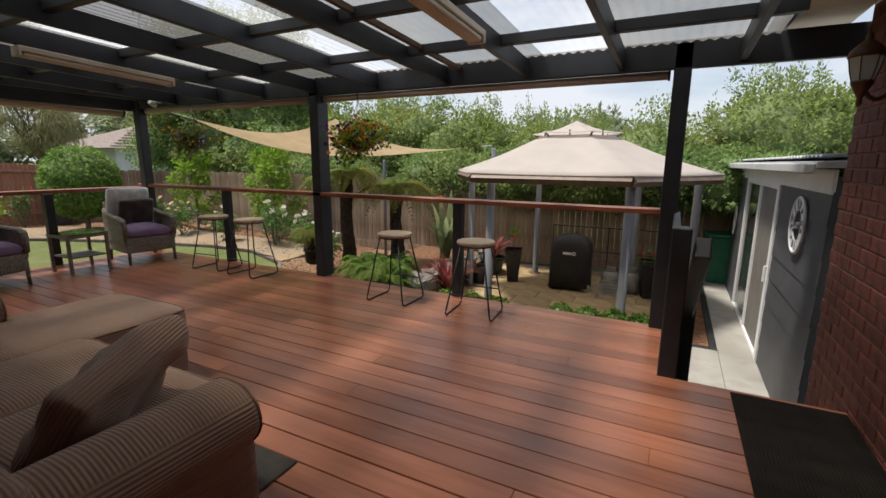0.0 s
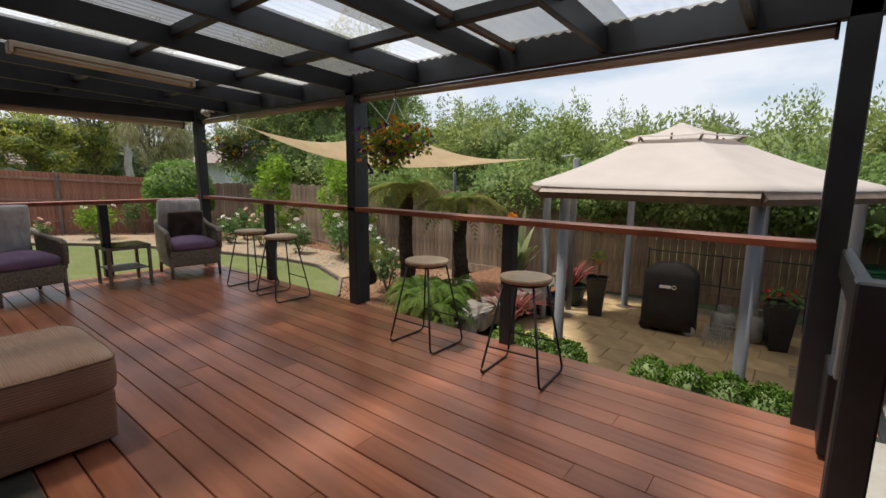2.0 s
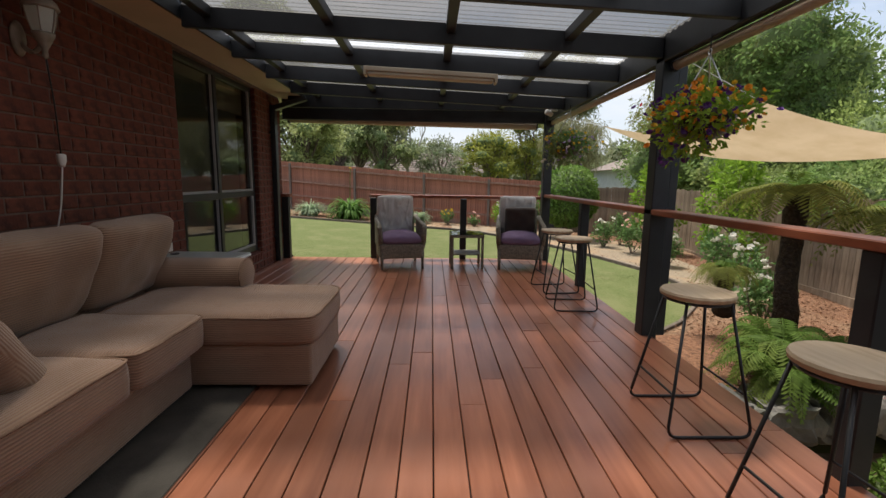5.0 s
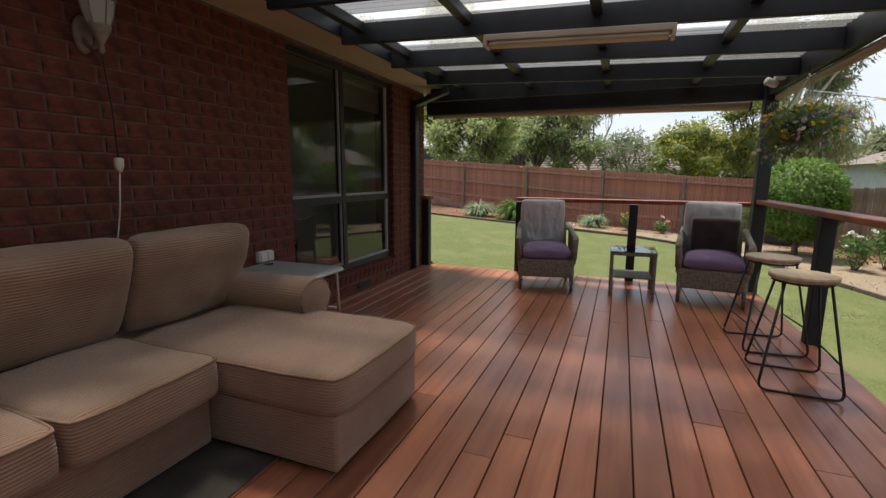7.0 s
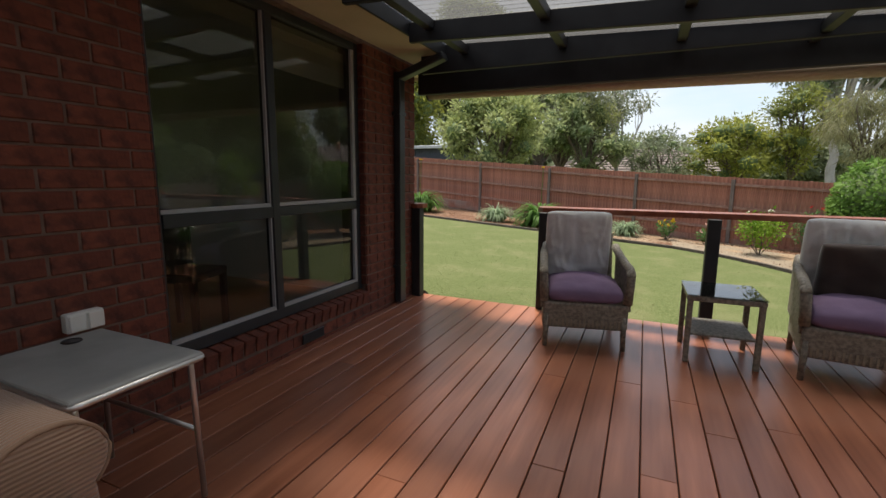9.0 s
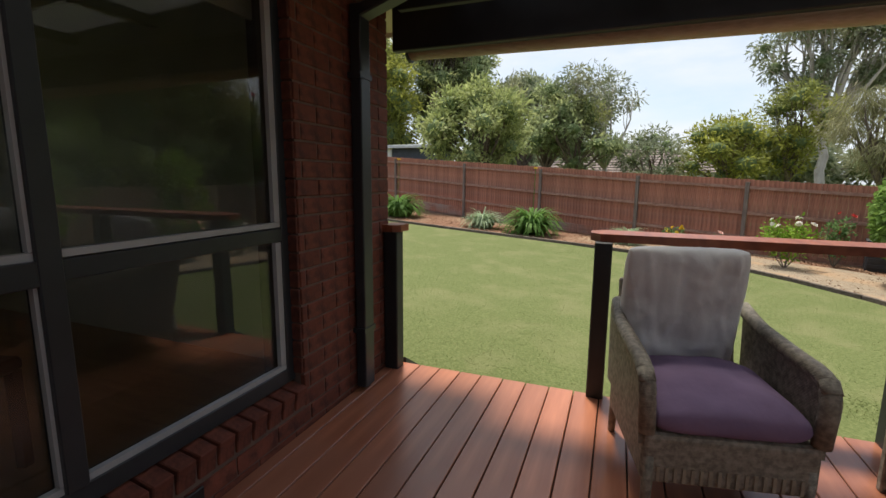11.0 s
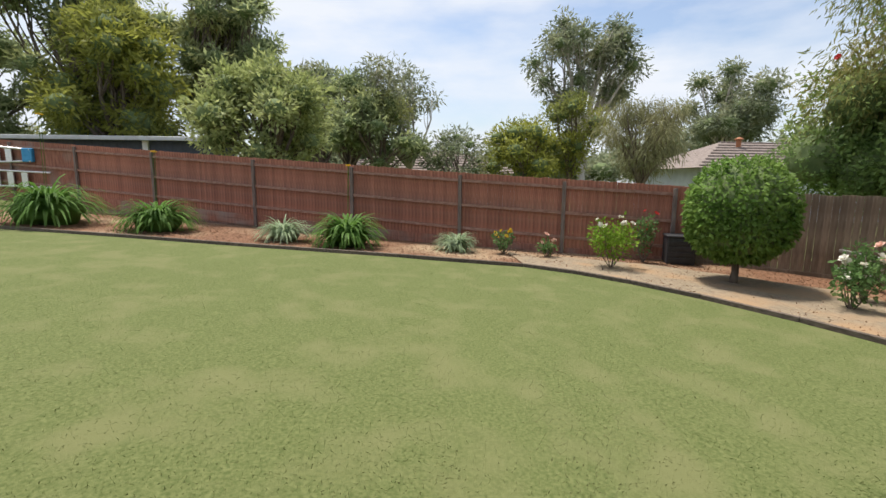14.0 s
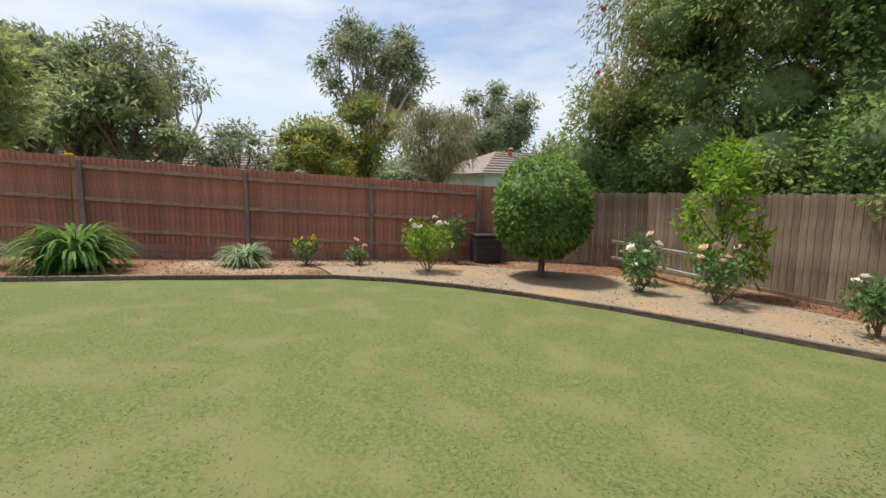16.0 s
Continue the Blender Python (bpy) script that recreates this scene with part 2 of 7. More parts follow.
def strip(name, inner, outer, lift, material, label, category, n=10):
    """A ground covering between two lines with as many points each, following the ground."""
    def dense(line, k=4):
        out = []
        for p, q in zip(line, line[1:]):
            out += [(p[0] + (q[0] - p[0]) * i / k, p[1] + (q[1] - p[1]) * i / k) for i in range(k)]
        return out + [line[-1]]
    bm = bmesh.new()
    rows = []
    for (x0, y0), (x1, y1) in zip(dense(inner), dense(outer)):
        row = []
        for i in range(n + 1):
            x, y = x0 + (x1 - x0) * i / n, y0 + (y1 - y0) * i / n
            row.append(bm.verts.new((x, y, ground_z(x, y) + lift + 0.025 * noise.noise(Vector((x * 1.5, y * 1.5, 3))))))
        rows.append(row)
    for A, B in zip(rows, rows[1:]):
        for k in range(n):
            bm.faces.new((A[k], A[k + 1], B[k + 1], B[k]))
    bmesh.ops.recalc_face_normals(bm, faces=bm.faces)
    if sum(f.normal.z for f in bm.faces) < 0:
        bmesh.ops.reverse_faces(bm, faces=bm.faces)
    return tagged(part(name, bm, material, smooth=True), label, category, kind="structure")


OUTER = [(fence_red_x(y), y) for y in (-12.5, -9.26, -6.4, -3.62, 0.28, 2.9)] + [(-17.6, 5.0), (-17.0, 6.6), (-16.3, 7.6), (-14.6, 9.2), (-11.9, 9.05), (-10.0, 8.75),
                                                                                 (-8.5, 8.8), (-7.2, 8.85), (-6.0, 8.9), (-4.6, 8.95), (-3.2, 8.95)]
strip("garden_bed", EDGE, OUTER, 0.03, M_bed, "garden bed of bark mulch and pale sandy soil", "garden bed")
SAND = [((e[0] * 0.35 + o[0] * 0.65), (e[1] * 0.35 + o[1] * 0.65)) for e, o in zip(EDGE[5:14], OUTER[5:14])]
strip("sandy_ground", EDGE[5:14], SAND, 0.055, M_sand, "pale sandy soil along the lawn edging", "soil")
strip("garden_bed", [(-5.25, 3.95), (-4.3, 3.95), (-3.6, 3.95), (-3.2, 3.95)], [(-5.0, 8.9), (-4.3, 8.9), (-3.7, 8.9), (-3.2, 8.9)], 0.26, M_mulch,
      "raised garden bed of bark mulch beside the deck", "garden bed")

# ---------------------------------------------------------------- deck
BOARD = 0.1412


def build_deck():
    deck = tagged(new("floor"), "oiled red-brown hardwood deck with dark gaps between boards", "deck", kind="structure")
    rng = random.Random(4)
    cache = {}

    def board(x0, x1, y):
        n = round((x1 - x0) / 0.005)
        if n not in cache:
            cache[n] = mesh_of(bm_box(0, 0, -0.024, n * 0.005, BOARD - 0.006, 0, 0.003), "board", M_deck)
        ob = new("board", cache[n])
        ob.parent = deck
        ob.location = (x0, y, rng.uniform(-0.0012, 0.0012))
    y = 0.0718
    while y < DECK_N - 0.05:
        xe = DECK_E if y + BOARD < STEP_Y + 0.03 else STEP_X
        cuts = [DECK_W, xe]
        c = DECK_W + rng.uniform(1.2, 4.8)
        while c < xe - 0.8:
            cuts.append(round(c, 3))
            c += rng.choice((2.4, 3.0, 3.6, 4.2))
        cuts.sort()
        for a, b in zip(cuts, cuts[1:]):
            board(a + 0.001, b - 0.001, y)
        y += BOARD
    for a, b in ((DECK_W, -3.1), (-3.098, DECK_E)):
        part("board", bm_box(a, 0.004, -0.024, b, 0.0658, 0, 0.003), M_deck, deck)
    # solid dark sheets stand in for the shade below the board gaps
    part("joist_bed", bm_box(DECK_W + 0.05, 0.0, -0.16, STEP_X - 0.03, DECK_N - 0.04, -0.05), M_black, deck, "charcoal sheet under the boards that darkens the gaps")
    part("joist_bed", bm_box(STEP_X - 0.03, 0.0, -0.16, DECK_E, STEP_Y - 0.05, -0.05), M_black, deck)
    part("edge_board", bm_box(DECK_W, DECK_N - 0.022, -0.20, STEP_X, DECK_N, -0.026, 0.003), M_deck, deck)
    part("edge_board", bm_box(DECK_W, 0.02, -0.20, DECK_W + 0.02, DECK_N - 0.024, -0.026, 0.003), M_deck, deck)
    part("edge_board", bm_box(STEP_X + 0.002, STEP_Y - 0.03, -0.20, DECK_E, STEP_Y - 0.01, -0.026, 0.003), M_deck, deck)
    part("skirt", bm_box(DECK_W + 0.06, DECK_N - 0.06, -0.9, STEP_X - 0.05, DECK_N - 0.04, -0.17), M_black, deck)
    part("skirt", bm_box(DECK_W + 0.06, 0.02, -0.9, DECK_W + 0.08, DECK_N - 0.07, -0.17), M_black, deck)
    part("skirt", bm_box(STEP_X - 0.05, STEP_Y - 0.07, -0.9, DECK_E, STEP_Y - 0.05, -0.17), M_black, deck)


# ---------------------------------------------------------------- posts, rail, pergola
PITCH = -0.042


def rafter_z(y):
    """Underside of the rafters."""
    return 2.105 + PITCH * (y - 2.35)


def post(name, x, y, z0, z1, s, label, w=None):
    w = w or s
    ob = tagged(part(name, bm_box(-s / 2, -w / 2, 0, s / 2, w / 2, z1 - z0, 0.006), M_black), label, "post")
    ob.location = (x, y, z0)
    return ob


def build_posts():
    for x in (-6.78, -3.53, 0.05):
        p = post("verandah_post", x, 3.86 if x > -6 else 3.84, -0.75, 2.20, 0.12, "charcoal painted square timber verandah post")
        p["group"] = "verandah posts"
        if x == -3.53:
            part("packing_strip", bm_box(-0.05, 0.0605, 0.75, 0.05, 0.125, 2.90, 0.004), M_black, p)
    for x, y in ((-5.12, 3.86), (-1.78, 3.86)):
        post("railing_post", x, y, -0.6, 0.935, 0.092, "short charcoal painted railing post")["group"] = "railing posts"
    for x, y in ((DECK_W + 0.04, 2.64), (-6.862, 1.314), (-6.79, 0.056)):
        post("railing_post", x, y, -0.6, 0.897, 0.092, "short charcoal painted railing post")["group"] = "railing posts"


def build_rails():
    tagged(part("handrail", bm_box(-6.97, 3.80, 0.935, 0.0, 3.94, 0.978, 0.006), M_rail), "oiled red-brown timber handrail on charcoal posts", "handrail")
    bm = bmesh.new()
    prof = [(-7.00, 1.24), (-6.895, 1.24), (-6.84, 1.295), (-6.82, 3.795), (-7.03, 3.795), (-7.065, 1.315)]
    for name, pr in (("handrail", prof), ("handrail", [(-6.745, -0.03), (-6.748, 0.07), (-6.78, 0.115), (-6.89, 0.115), (-6.925, 0.045), (-6.925, -0.03)])):
        bm = bmesh.new()
        f = bm.faces.new([bm.verts.new((x, y, 0.897)) for x, y in pr])
        ex = bmesh.ops.extrude_face_region(bm, geom=[f])
        bmesh.ops.translate(bm, verts=[v for v in ex["geom"] if isinstance(v, bmesh.types.BMVert)], vec=(0, 0, 0.043))
        bmesh.ops.recalc_face_normals(bm, faces=bm.faces)
        tagged(part(name, bm, M_rail), "oiled red timber handrail with a chamfered end", "handrail")


def build_pergola():
    roof = tagged(new("ceiling"), "charcoal pergola frame under clear corrugated roofing", "pergola roof", kind="structure")
    part("north_beam", bm_box(-6.95, 3.80, 2.02, 1.6, 3.86, 2.22, 0.006), M_black, roof)
    part("west_beam", bm_box(-6.90, 0.03, 1.99, -6.84, 3.795, 2.30, 0.006), M_black, roof)
    xs = [-5.90, -5.08, -4.28, -3.50, -2.69, -1.91, -1.14, -0.38, 0.42]
    for x in xs:
        bm = bmesh.new()
        y0, y1 = 0.448, 3.797
        bm_box(x - 0.022, y0, 0, x + 0.022, y1, 0.14, 0.004, bm=bm)
        for v in bm.verts:
            v.co.z += rafter_z(v.co.y)
        part("rafter", bm, M_black, roof)
    part("west_joist", bm_box(-6.62, 0.2, 2.12, -6.575, 3.795, 2.36, 0.004), M_black, roof)
    part("lap_batten", moved(bm_box(-1.79, 0.448, 0.10, -1.755, 3.797, 0.14, 0.003), pose(0, 0, rafter_z(0), math.degrees(math.atan(PITCH)), 0, 0)), M_mulchwood, roof, "weathered brown timber batten")
    for y in (0.62, 1.45, 2.29, 3.12):
        z = rafter_z(y) + 0.143
        part("batten", bm_box(-6.83, y - 0.032, z - 0.07, 0.63, y + 0.032, z, 0.004), M_black, roof)


def build_sheeting():
    bm = bmesh.new()
    rng = random.Random(2)
    n0 = int((0.63 + 6.95) / 0.019)
    rows = []
    for i in range(n0 + 1):
        x = -6.95 + i * 0.019
        h = 0.009 * math.cos(i * math.pi / 2)
        rows.append([bm.verts.new((x, y, rafter_z(y) + 0.158 + h)) for y in (0.448, 2.0, 4.02)])
    for A, B in zip(rows, rows[1:]):
        for k in range(2):
            bm.faces.new((A[k], B[k], B[k + 1], A[k + 1]))
    return tagged(part("roof_sheet", bm, M_poly, smooth=True), "clear and smoky corrugated plastic roof sheets", "roof sheet", kind="structure")


def poly_mat():
    m = bpy.data.materials.new("corrugated_plastic")
    m.use_nodes = True
    N, L = m.node_tree.nodes, m.node_tree.links.new
    N.remove(N["Principled BSDF"])
    tc = N.new("ShaderNodeTexCoord")
    sx = N.new("ShaderNodeSeparateXYZ")
    L(tc.outputs["Object"], sx.inputs[0])
    q = N.new("ShaderNodeMapRange")
    q.inputs["From Min"].default_value, q.inputs["From Max"].default_value = -7.0, 1.8
    L(sx.outputs["X"], q.inputs["Value"])
    rp = N.new("ShaderNodeValToRGB")
    rp.color_ramp.interpolation = "CONSTANT"
    smoky, clear, tan = (0.33, 0.325, 0.318, 1), (0.97, 0.97, 0.97, 1), (0.46, 0.452, 0.43, 1)
    rp.color_ramp.elements[0].color = smoky
    rp.color_ramp.elements[1].position, rp.color_ramp.elements[1].color = 0.999, smoky
    for x, c in ((-5.0, clear), (-4.86, smoky), (-4.25, clear), (-4.17, smoky), (-2.69, clear), (-2.42, tan), (-1.00, clear), (-0.46, tan)):
        e = rp.color_ramp.elements.new((x + 7.0) / 8.8)
        e.color = c
    L(q.outputs[0], rp.inputs[0])
    ns = N.new("ShaderNodeTexNoise")
    ns.inputs["Scale"].default_value = 3.0
    L(tc.outputs["Object"], ns.inputs["Vector"])
    mx = N.new("ShaderNodeMixRGB")
    mx.blend_type = "MULTIPLY"
    mx.inputs[0].default_value = 0.2
    L(rp.outputs[0], mx.inputs[1])
    L(ns.outputs["Fac"], mx.inputs[2])
    tl = N.new("ShaderNodeBsdfTranslucent")
    tp = N.new("ShaderNodeBsdfTransparent")
    gl = N.new("ShaderNodeBsdfGlossy")
    gl.inputs["Roughness"].default_value = 0.25
    for s in (tl, tp):
        L(mx.outputs[0], s.inputs[0])
    m1, m2 = N.new("ShaderNodeMixShader"), N.new("ShaderNodeMixShader")
    m1.inputs[0].default_value, m2.inputs[0].default_value = 0.75, 0.06
    L(tl.outputs[0], m1.inputs[1])
    L(tp.outputs[0], m1.inputs[2])
    L(m1.outputs[0], m2.inputs[1])
    L(gl.outputs[0], m2.inputs[2])
    L(m2.outputs[0], N["Material Output"].inputs["Surface"])
    return m


M_poly = poly_mat()
build_posts()
build_rails()
build_pergola()
build_sheeting()


# ---------------------------------------------------------------- house
WALL_H, SOFFIT_Z = 2.55, 2.27
WX0, WX1, WZ0, WZ1 = -5.955, -4.17, 0.25, 2.24      # the large window
DX0, DX1, DZ1 = -0.95, 0.75, 2.10                   # the door opening behind the start of the walk
HX0 = -6.83                                         # west corner of the house


def build_walls():
    w = tagged(new("wall_south"), "red-brown face brick house wall in running bond", "wall", kind="structure")
    for a in ((HX0 + 0.006, -0.25, -0.8, WX0, -0.006, WALL_H), (WX0, -0.25, -0.8, WX1, -0.006, WZ0 - 0.12), (WX0, -0.25, WZ1, WX1, -0.006, WALL_H),
              (WX1, -0.25, -0.8, DX0, -0.006, WALL_H), (DX0, -0.25, DZ1, DX1, -0.006, WALL_H), (DX1, -0.25, -0.8, 1.36, -0.006, WALL_H), (DX0, -0.25, -0.8, DX1, -0.006, 0.0)):
        part("wall_core", bm_box(*a), M_mortar, w)
    e = tagged(new("wall_east"), "red-brown face brick wall of the house wing", "wall", kind="structure")
    part("wall_core", bm_box(1.036, -0.006, -0.95, 1.36, 3.634, WALL_H), M_mortar, e)
    v = tagged(new("wall_west"), "red-brown face brick end wall of the house", "wall", kind="structure")
    part("wall_core", bm_box(HX0 + 0.006, -6.0, -0.8, HX0 + 0.24, -0.25, WALL_H), M_mortar, v)
    return w, e, v


wall_south, wall_east, wall_west = build_walls()


def build_eaves():
    s = tagged(new("eaves"), "cream painted flat eaves with a charcoal gutter", "eaves", kind="structure")
    part("soffit", bm_box(-7.35, 0.0, SOFFIT_Z, 1.03, 0.42, SOFFIT_Z + 0.012), M_soffit, s)
    part("soffit", bm_box(0.66, 0.422, SOFFIT_Z, 1.03, 4.6, SOFFIT_Z + 0.012), M_soffit, s)
    part("soffit", bm_box(-7.35, -6.0, SOFFIT_Z, HX0, -0.002, SOFFIT_Z + 0.012), M_soffit, s)
    part("fascia", bm_box(-7.35, 0.424, SOFFIT_Z - 0.03, 0.63, 0.444, SOFFIT_Z + 0.16), M_black, s)
    part("fascia", bm_box(0.635, 0.424, SOFFIT_Z - 0.03, 0.655, 4.6, SOFFIT_Z + 0.16), M_black, s)
    part("fascia", bm_box(-7.375, -6.0, SOFFIT_Z - 0.03, -7.355, 0.444, SOFFIT_Z + 0.16), M_fascia, s)


build_eaves()


# ---------------------------------------------------------------- more materials
def corduroy():
    m = mat("tan_corduroy_ribbed", (0.335, 0.205, 0.138), (0.41, 0.262, 0.18), rough=0.95, scale=2.5, sheen=0.3)
    N, L = m.node_tree.nodes, m.node_tree.links.new
    tc = N.new("ShaderNodeTexCoord")
    waves = []
    for axis in ("Z", "Y"):
        wv = N.new("ShaderNodeTexWave")
        wv.bands_direction = axis
        wv.inputs["Scale"].default_value, wv.inputs["Distortion"].default_value, wv.inputs["Detail Scale"].default_value = 25.0, 0.25, 1.0
        L(tc.outputs["Object"], wv.inputs["Vector"])
        waves.append(wv)
    sp = N.new("ShaderNodeSeparateXYZ")
    L(tc.outputs["Normal"], sp.inputs[0])
    ab = N.new("ShaderNodeMath")
    ab.operation = "ABSOLUTE"
    L(sp.outputs["Z"], ab.inputs[0])
    st = N.new("ShaderNodeMapRange")
    st.inputs["From Min"].default_value, st.inputs["From Max"].default_value = 0.62, 0.8
    L(ab.outputs[0], st.inputs["Value"])
    wv = N.new("ShaderNodeMixRGB")
    L(st.outputs[0], wv.inputs[0])
    L(waves[0].outputs["Fac"], wv.inputs[1])
    L(waves[1].outputs["Fac"], wv.inputs[2])
    bs = N["Principled BSDF"]
    base = bs.inputs["Base Color"].links[0].from_socket
    rub = N.new("ShaderNodeTexNoise")           # worn places where the ribs are flattened
    rub.inputs["Scale"].default_value, rub.inputs["Detail"].default_value = 3.5, 4.0
    L(tc.outputs["Object"], rub.inputs["Vector"])
    wear = N.new("ShaderNodeMapRange")
    wear.inputs["From Min"].default_value, wear.inputs["From Max"].default_value = 0.38, 0.62
    wear.inputs["To Min"].default_value, wear.inputs["To Max"].default_value = 0.12, 0.42
    L(rub.outputs["Fac"], wear.inputs["Value"])
    inv = N.new("ShaderNodeMath")
    inv.operation = "SUBTRACT"
    inv.inputs[0].default_value = 1.0
    L(wv.outputs[0], inv.inputs[1])
    amt = N.new("ShaderNodeMath")
    amt.operation = "MULTIPLY"
    L(inv.outputs[0], amt.inputs[0])
    L(wear.outputs[0], amt.inputs[1])
    # grooves get darker pile tone plus painted shade, weaker where worn
    rib = N.new("ShaderNodeMixRGB")
    rib.inputs[2].default_value = (0.13, 0.075, 0.048, 1)
    L(amt.outputs[0], rib.inputs[0])
    L(base, rib.inputs[1])
    L(rib.outputs[0], bs.inputs["Base Color"])
    bp = N.new("ShaderNodeBump")
    bp.inputs["Strength"].default_value, bp.inputs["Distance"].default_value = 0.6, 0.005
    L(wv.outputs[0], bp.inputs["Height"])
    L(bp.outputs[0], N["Principled BSDF"].inputs["Normal"])
    return m


def wicker():
    m = mat("woven_wicker", (0.165, 0.145, 0.115), (0.33, 0.295, 0.235), rough=0.6, scale=45)
    N, L = m.node_tree.nodes, m.node_tree.links.new
    tc = N.new("ShaderNodeTexCoord")
    bk = N.new("ShaderNodeTexBrick")
    bk.inputs["Scale"].default_value = 1.0
    bk.inputs["Brick Width"].default_value, bk.inputs["Row Height"].default_value, bk.inputs["Mortar Size"].default_value = 0.030, 0.010, 0.0022
    mp = N.new("ShaderNodeMapping")
    mp.inputs["Rotation"].default_value = (radians(90), 0, radians(45))
    L(tc.outputs["Object"], mp.inputs[0])
    L(mp.outputs[0], bk.inputs["Vector"])
    bp = N.new("ShaderNodeBump")
    bp.invert = True
    bp.inputs["Strength"].default_value, bp.inputs["Distance"].default_value = 0.9, 0.006
    L(bk.outputs["Fac"], bp.inputs["Height"])
    L(bp.outputs[0], N["Principled BSDF"].inputs["Normal"])
    return m


M_cord, M_weave = corduroy(), wicker()
M_greycush = mat("grey_cushion", (0.70, 0.69, 0.67), (0.78, 0.77, 0.75), rough=0.9, scale=4, bump=0.25, bscale=14, bdist=0.02)
M_purple = mat("purple_cushion", (0.19, 0.13, 0.225), (0.24, 0.165, 0.275), rough=0.9, scale=5, bump=0.2, bscale=16, bdist=0.02)
M_brown = mat("brown_velvet", (0.035, 0.020, 0.014), (0.055, 0.032, 0.022), rough=0.85, scale=6, sheen=0.5, bump=0.2, bscale=12, bdist=0.02)
M_steel = mat("black_steel", (0.012, 0.012, 0.013), (0.02, 0.02, 0.022), rough=0.4, scale=10)
M_seat = mat("pale_wood_seat", (0.42, 0.31, 0.20), (0.52, 0.40, 0.27), rough=0.5, scale=5, stretch=(1, 8, 1), bump=0.05)
M_mat = mat("dark_rubber_mat", (0.012, 0.010, 0.009), (0.024, 0.020, 0.018), rough=1.0, spec=0.1, scale=8, bump=0.8, bscale=120, bdist=0.004)
M_rug = mat("dark_grey_rug", (0.040, 0.036, 0.030), (0.075, 0.066, 0.055), rough=0.95, scale=5, bump=0.5, bscale=90, bdist=0.004)
M_plasticgrey = mat("grey_table_top", (0.30, 0.31, 0.30), (0.37, 0.38, 0.37), rough=0.5, scale=6)
M_alu = mat("aluminium", (0.60, 0.60, 0.60), (0.68, 0.68, 0.68), rough=0.35, scale=8, metal=0.9)
M_whiteplastic = mat("white_plastic", (0.72, 0.71, 0.68), (0.78, 0.77, 0.74), rough=0.45, scale=5)
M_lampmetal = mat("antique_white_metal", (0.22, 0.19, 0.15), (0.34, 0.30, 0.245), rough=0.6, scale=14, bump=0.2)
M_bronze = mat("bronze_metal", (0.10, 0.055, 0.03), (0.17, 0.10, 0.06), rough=0.5, scale=14, metal=0.4)
M_lampglass = mat("milky_glass", (0.82, 0.88, 0.84), (0.88, 0.92, 0.89), rough=0.2, scale=5, trans=0.6)
M_glass = glass("window_glass", (0.70, 0.72, 0.70))
M_tableglass = glass("table_glass", (0.45, 0.48, 0.47))
M_winframe = mat("charcoal_aluminium", (0.022, 0.027, 0.033), (0.03, 0.036, 0.043), rough=0.4, scale=6)
M_winwhite = mat("pale_aluminium_bead", (0.34, 0.35, 0.37), (0.40, 0.41, 0.43), rough=0.4, scale=6)
M_dimwall = mat("indoor_wall", (0.58, 0.54, 0.48), (0.66, 0.62, 0.55), rough=0.9, scale=3)
M_parquet = mat("indoor_timber_floor", (0.28, 0.14, 0.055), (0.38, 0.20, 0.085), rough=0.4, scale=4, stretch=(6, 0.5, 1))
M_darkwood = mat("dark_furniture", (0.016, 0.012, 0.010), (0.03, 0.024, 0.02), rough=0.5, scale=6)
M_step = mat("grey_step_timber", (0.20, 0.19, 0.18), (0.30, 0.29, 0.28), rough=0.85, scale=6, stretch=(4, 0.5, 1), bump=0.3, bscale=30, bdist=0.003)


# ---------------------------------------------------------------- soft shapes
def cushion_bm(w, d, h, puff=0.03, crown=0.03, seed=0, rad=0.06, wrinkle=0.006, nx=16, ny=14, fold=0.0):
    """A stuffed cushion: rounded block, domed on both faces, with soft dents. Centre at the middle of its base."""
    bm = bmesh.new()
    grid = {}

    def prof(u):
        return max(0.0, 1 - abs(u) ** 6) ** 0.5
    for side in (1, -1):
        for i in range(nx + 1):
            for j in range(ny + 1):
                if side == -1 and (i in (0, nx) or j in (0, ny)):
                    grid[side, i, j] = grid[1, i, j]
                    continue
                u, v = -1 + 2 * i / nx, -1 + 2 * j / ny
                us, vs = math.sin(u * math.pi / 2), math.sin(v * math.pi / 2)
                # rounded plan corners
                cx = us * (w / 2) * (1 - 0.04 * abs(vs) ** 8)
                cy = vs * (d / 2) * (1 - 0.04 * abs(us) ** 8)
                e = prof(us) * prof(vs)
                z = h / 2 + side * (h / 2 * e ** 0.6 + crown * (1 - us * us) * (1 - vs * vs) * (1 if side == 1 else 0.3))
                z += wrinkle * noise.noise(Vector((cx * 7 + seed * 3.1, cy * 7, side * 2.0 + seed))) * e
                if fold:
                    q = noise.noise(Vector((cy * 11 + 1.5 * cx + seed, cx * 3.2, 0.7)))
                    q2 = noise.noise(Vector((cy * 4 + seed, cx * 9 - 3 * cy, 5.3)))
                    z += side * fold * e * (max(0.0, 1 - abs(q) / 0.16) * (0.4 + us * us) + 0.7 * max(0.0, 1 - abs(q2) / 0.12) * (1 - us * us))
                grid[side, i, j] = bm.verts.new((cx, cy, z))
    for side in (1, -1):
        for i in range(nx):
            for j in range(ny):
                q = [grid[side, i, j], grid[side, i + 1, j], grid[side, i + 1, j + 1], grid[side, i, j + 1]]
                bm.faces.new(q if side == 1 else q[::-1])
    bm.verts.index_update()
    return bm


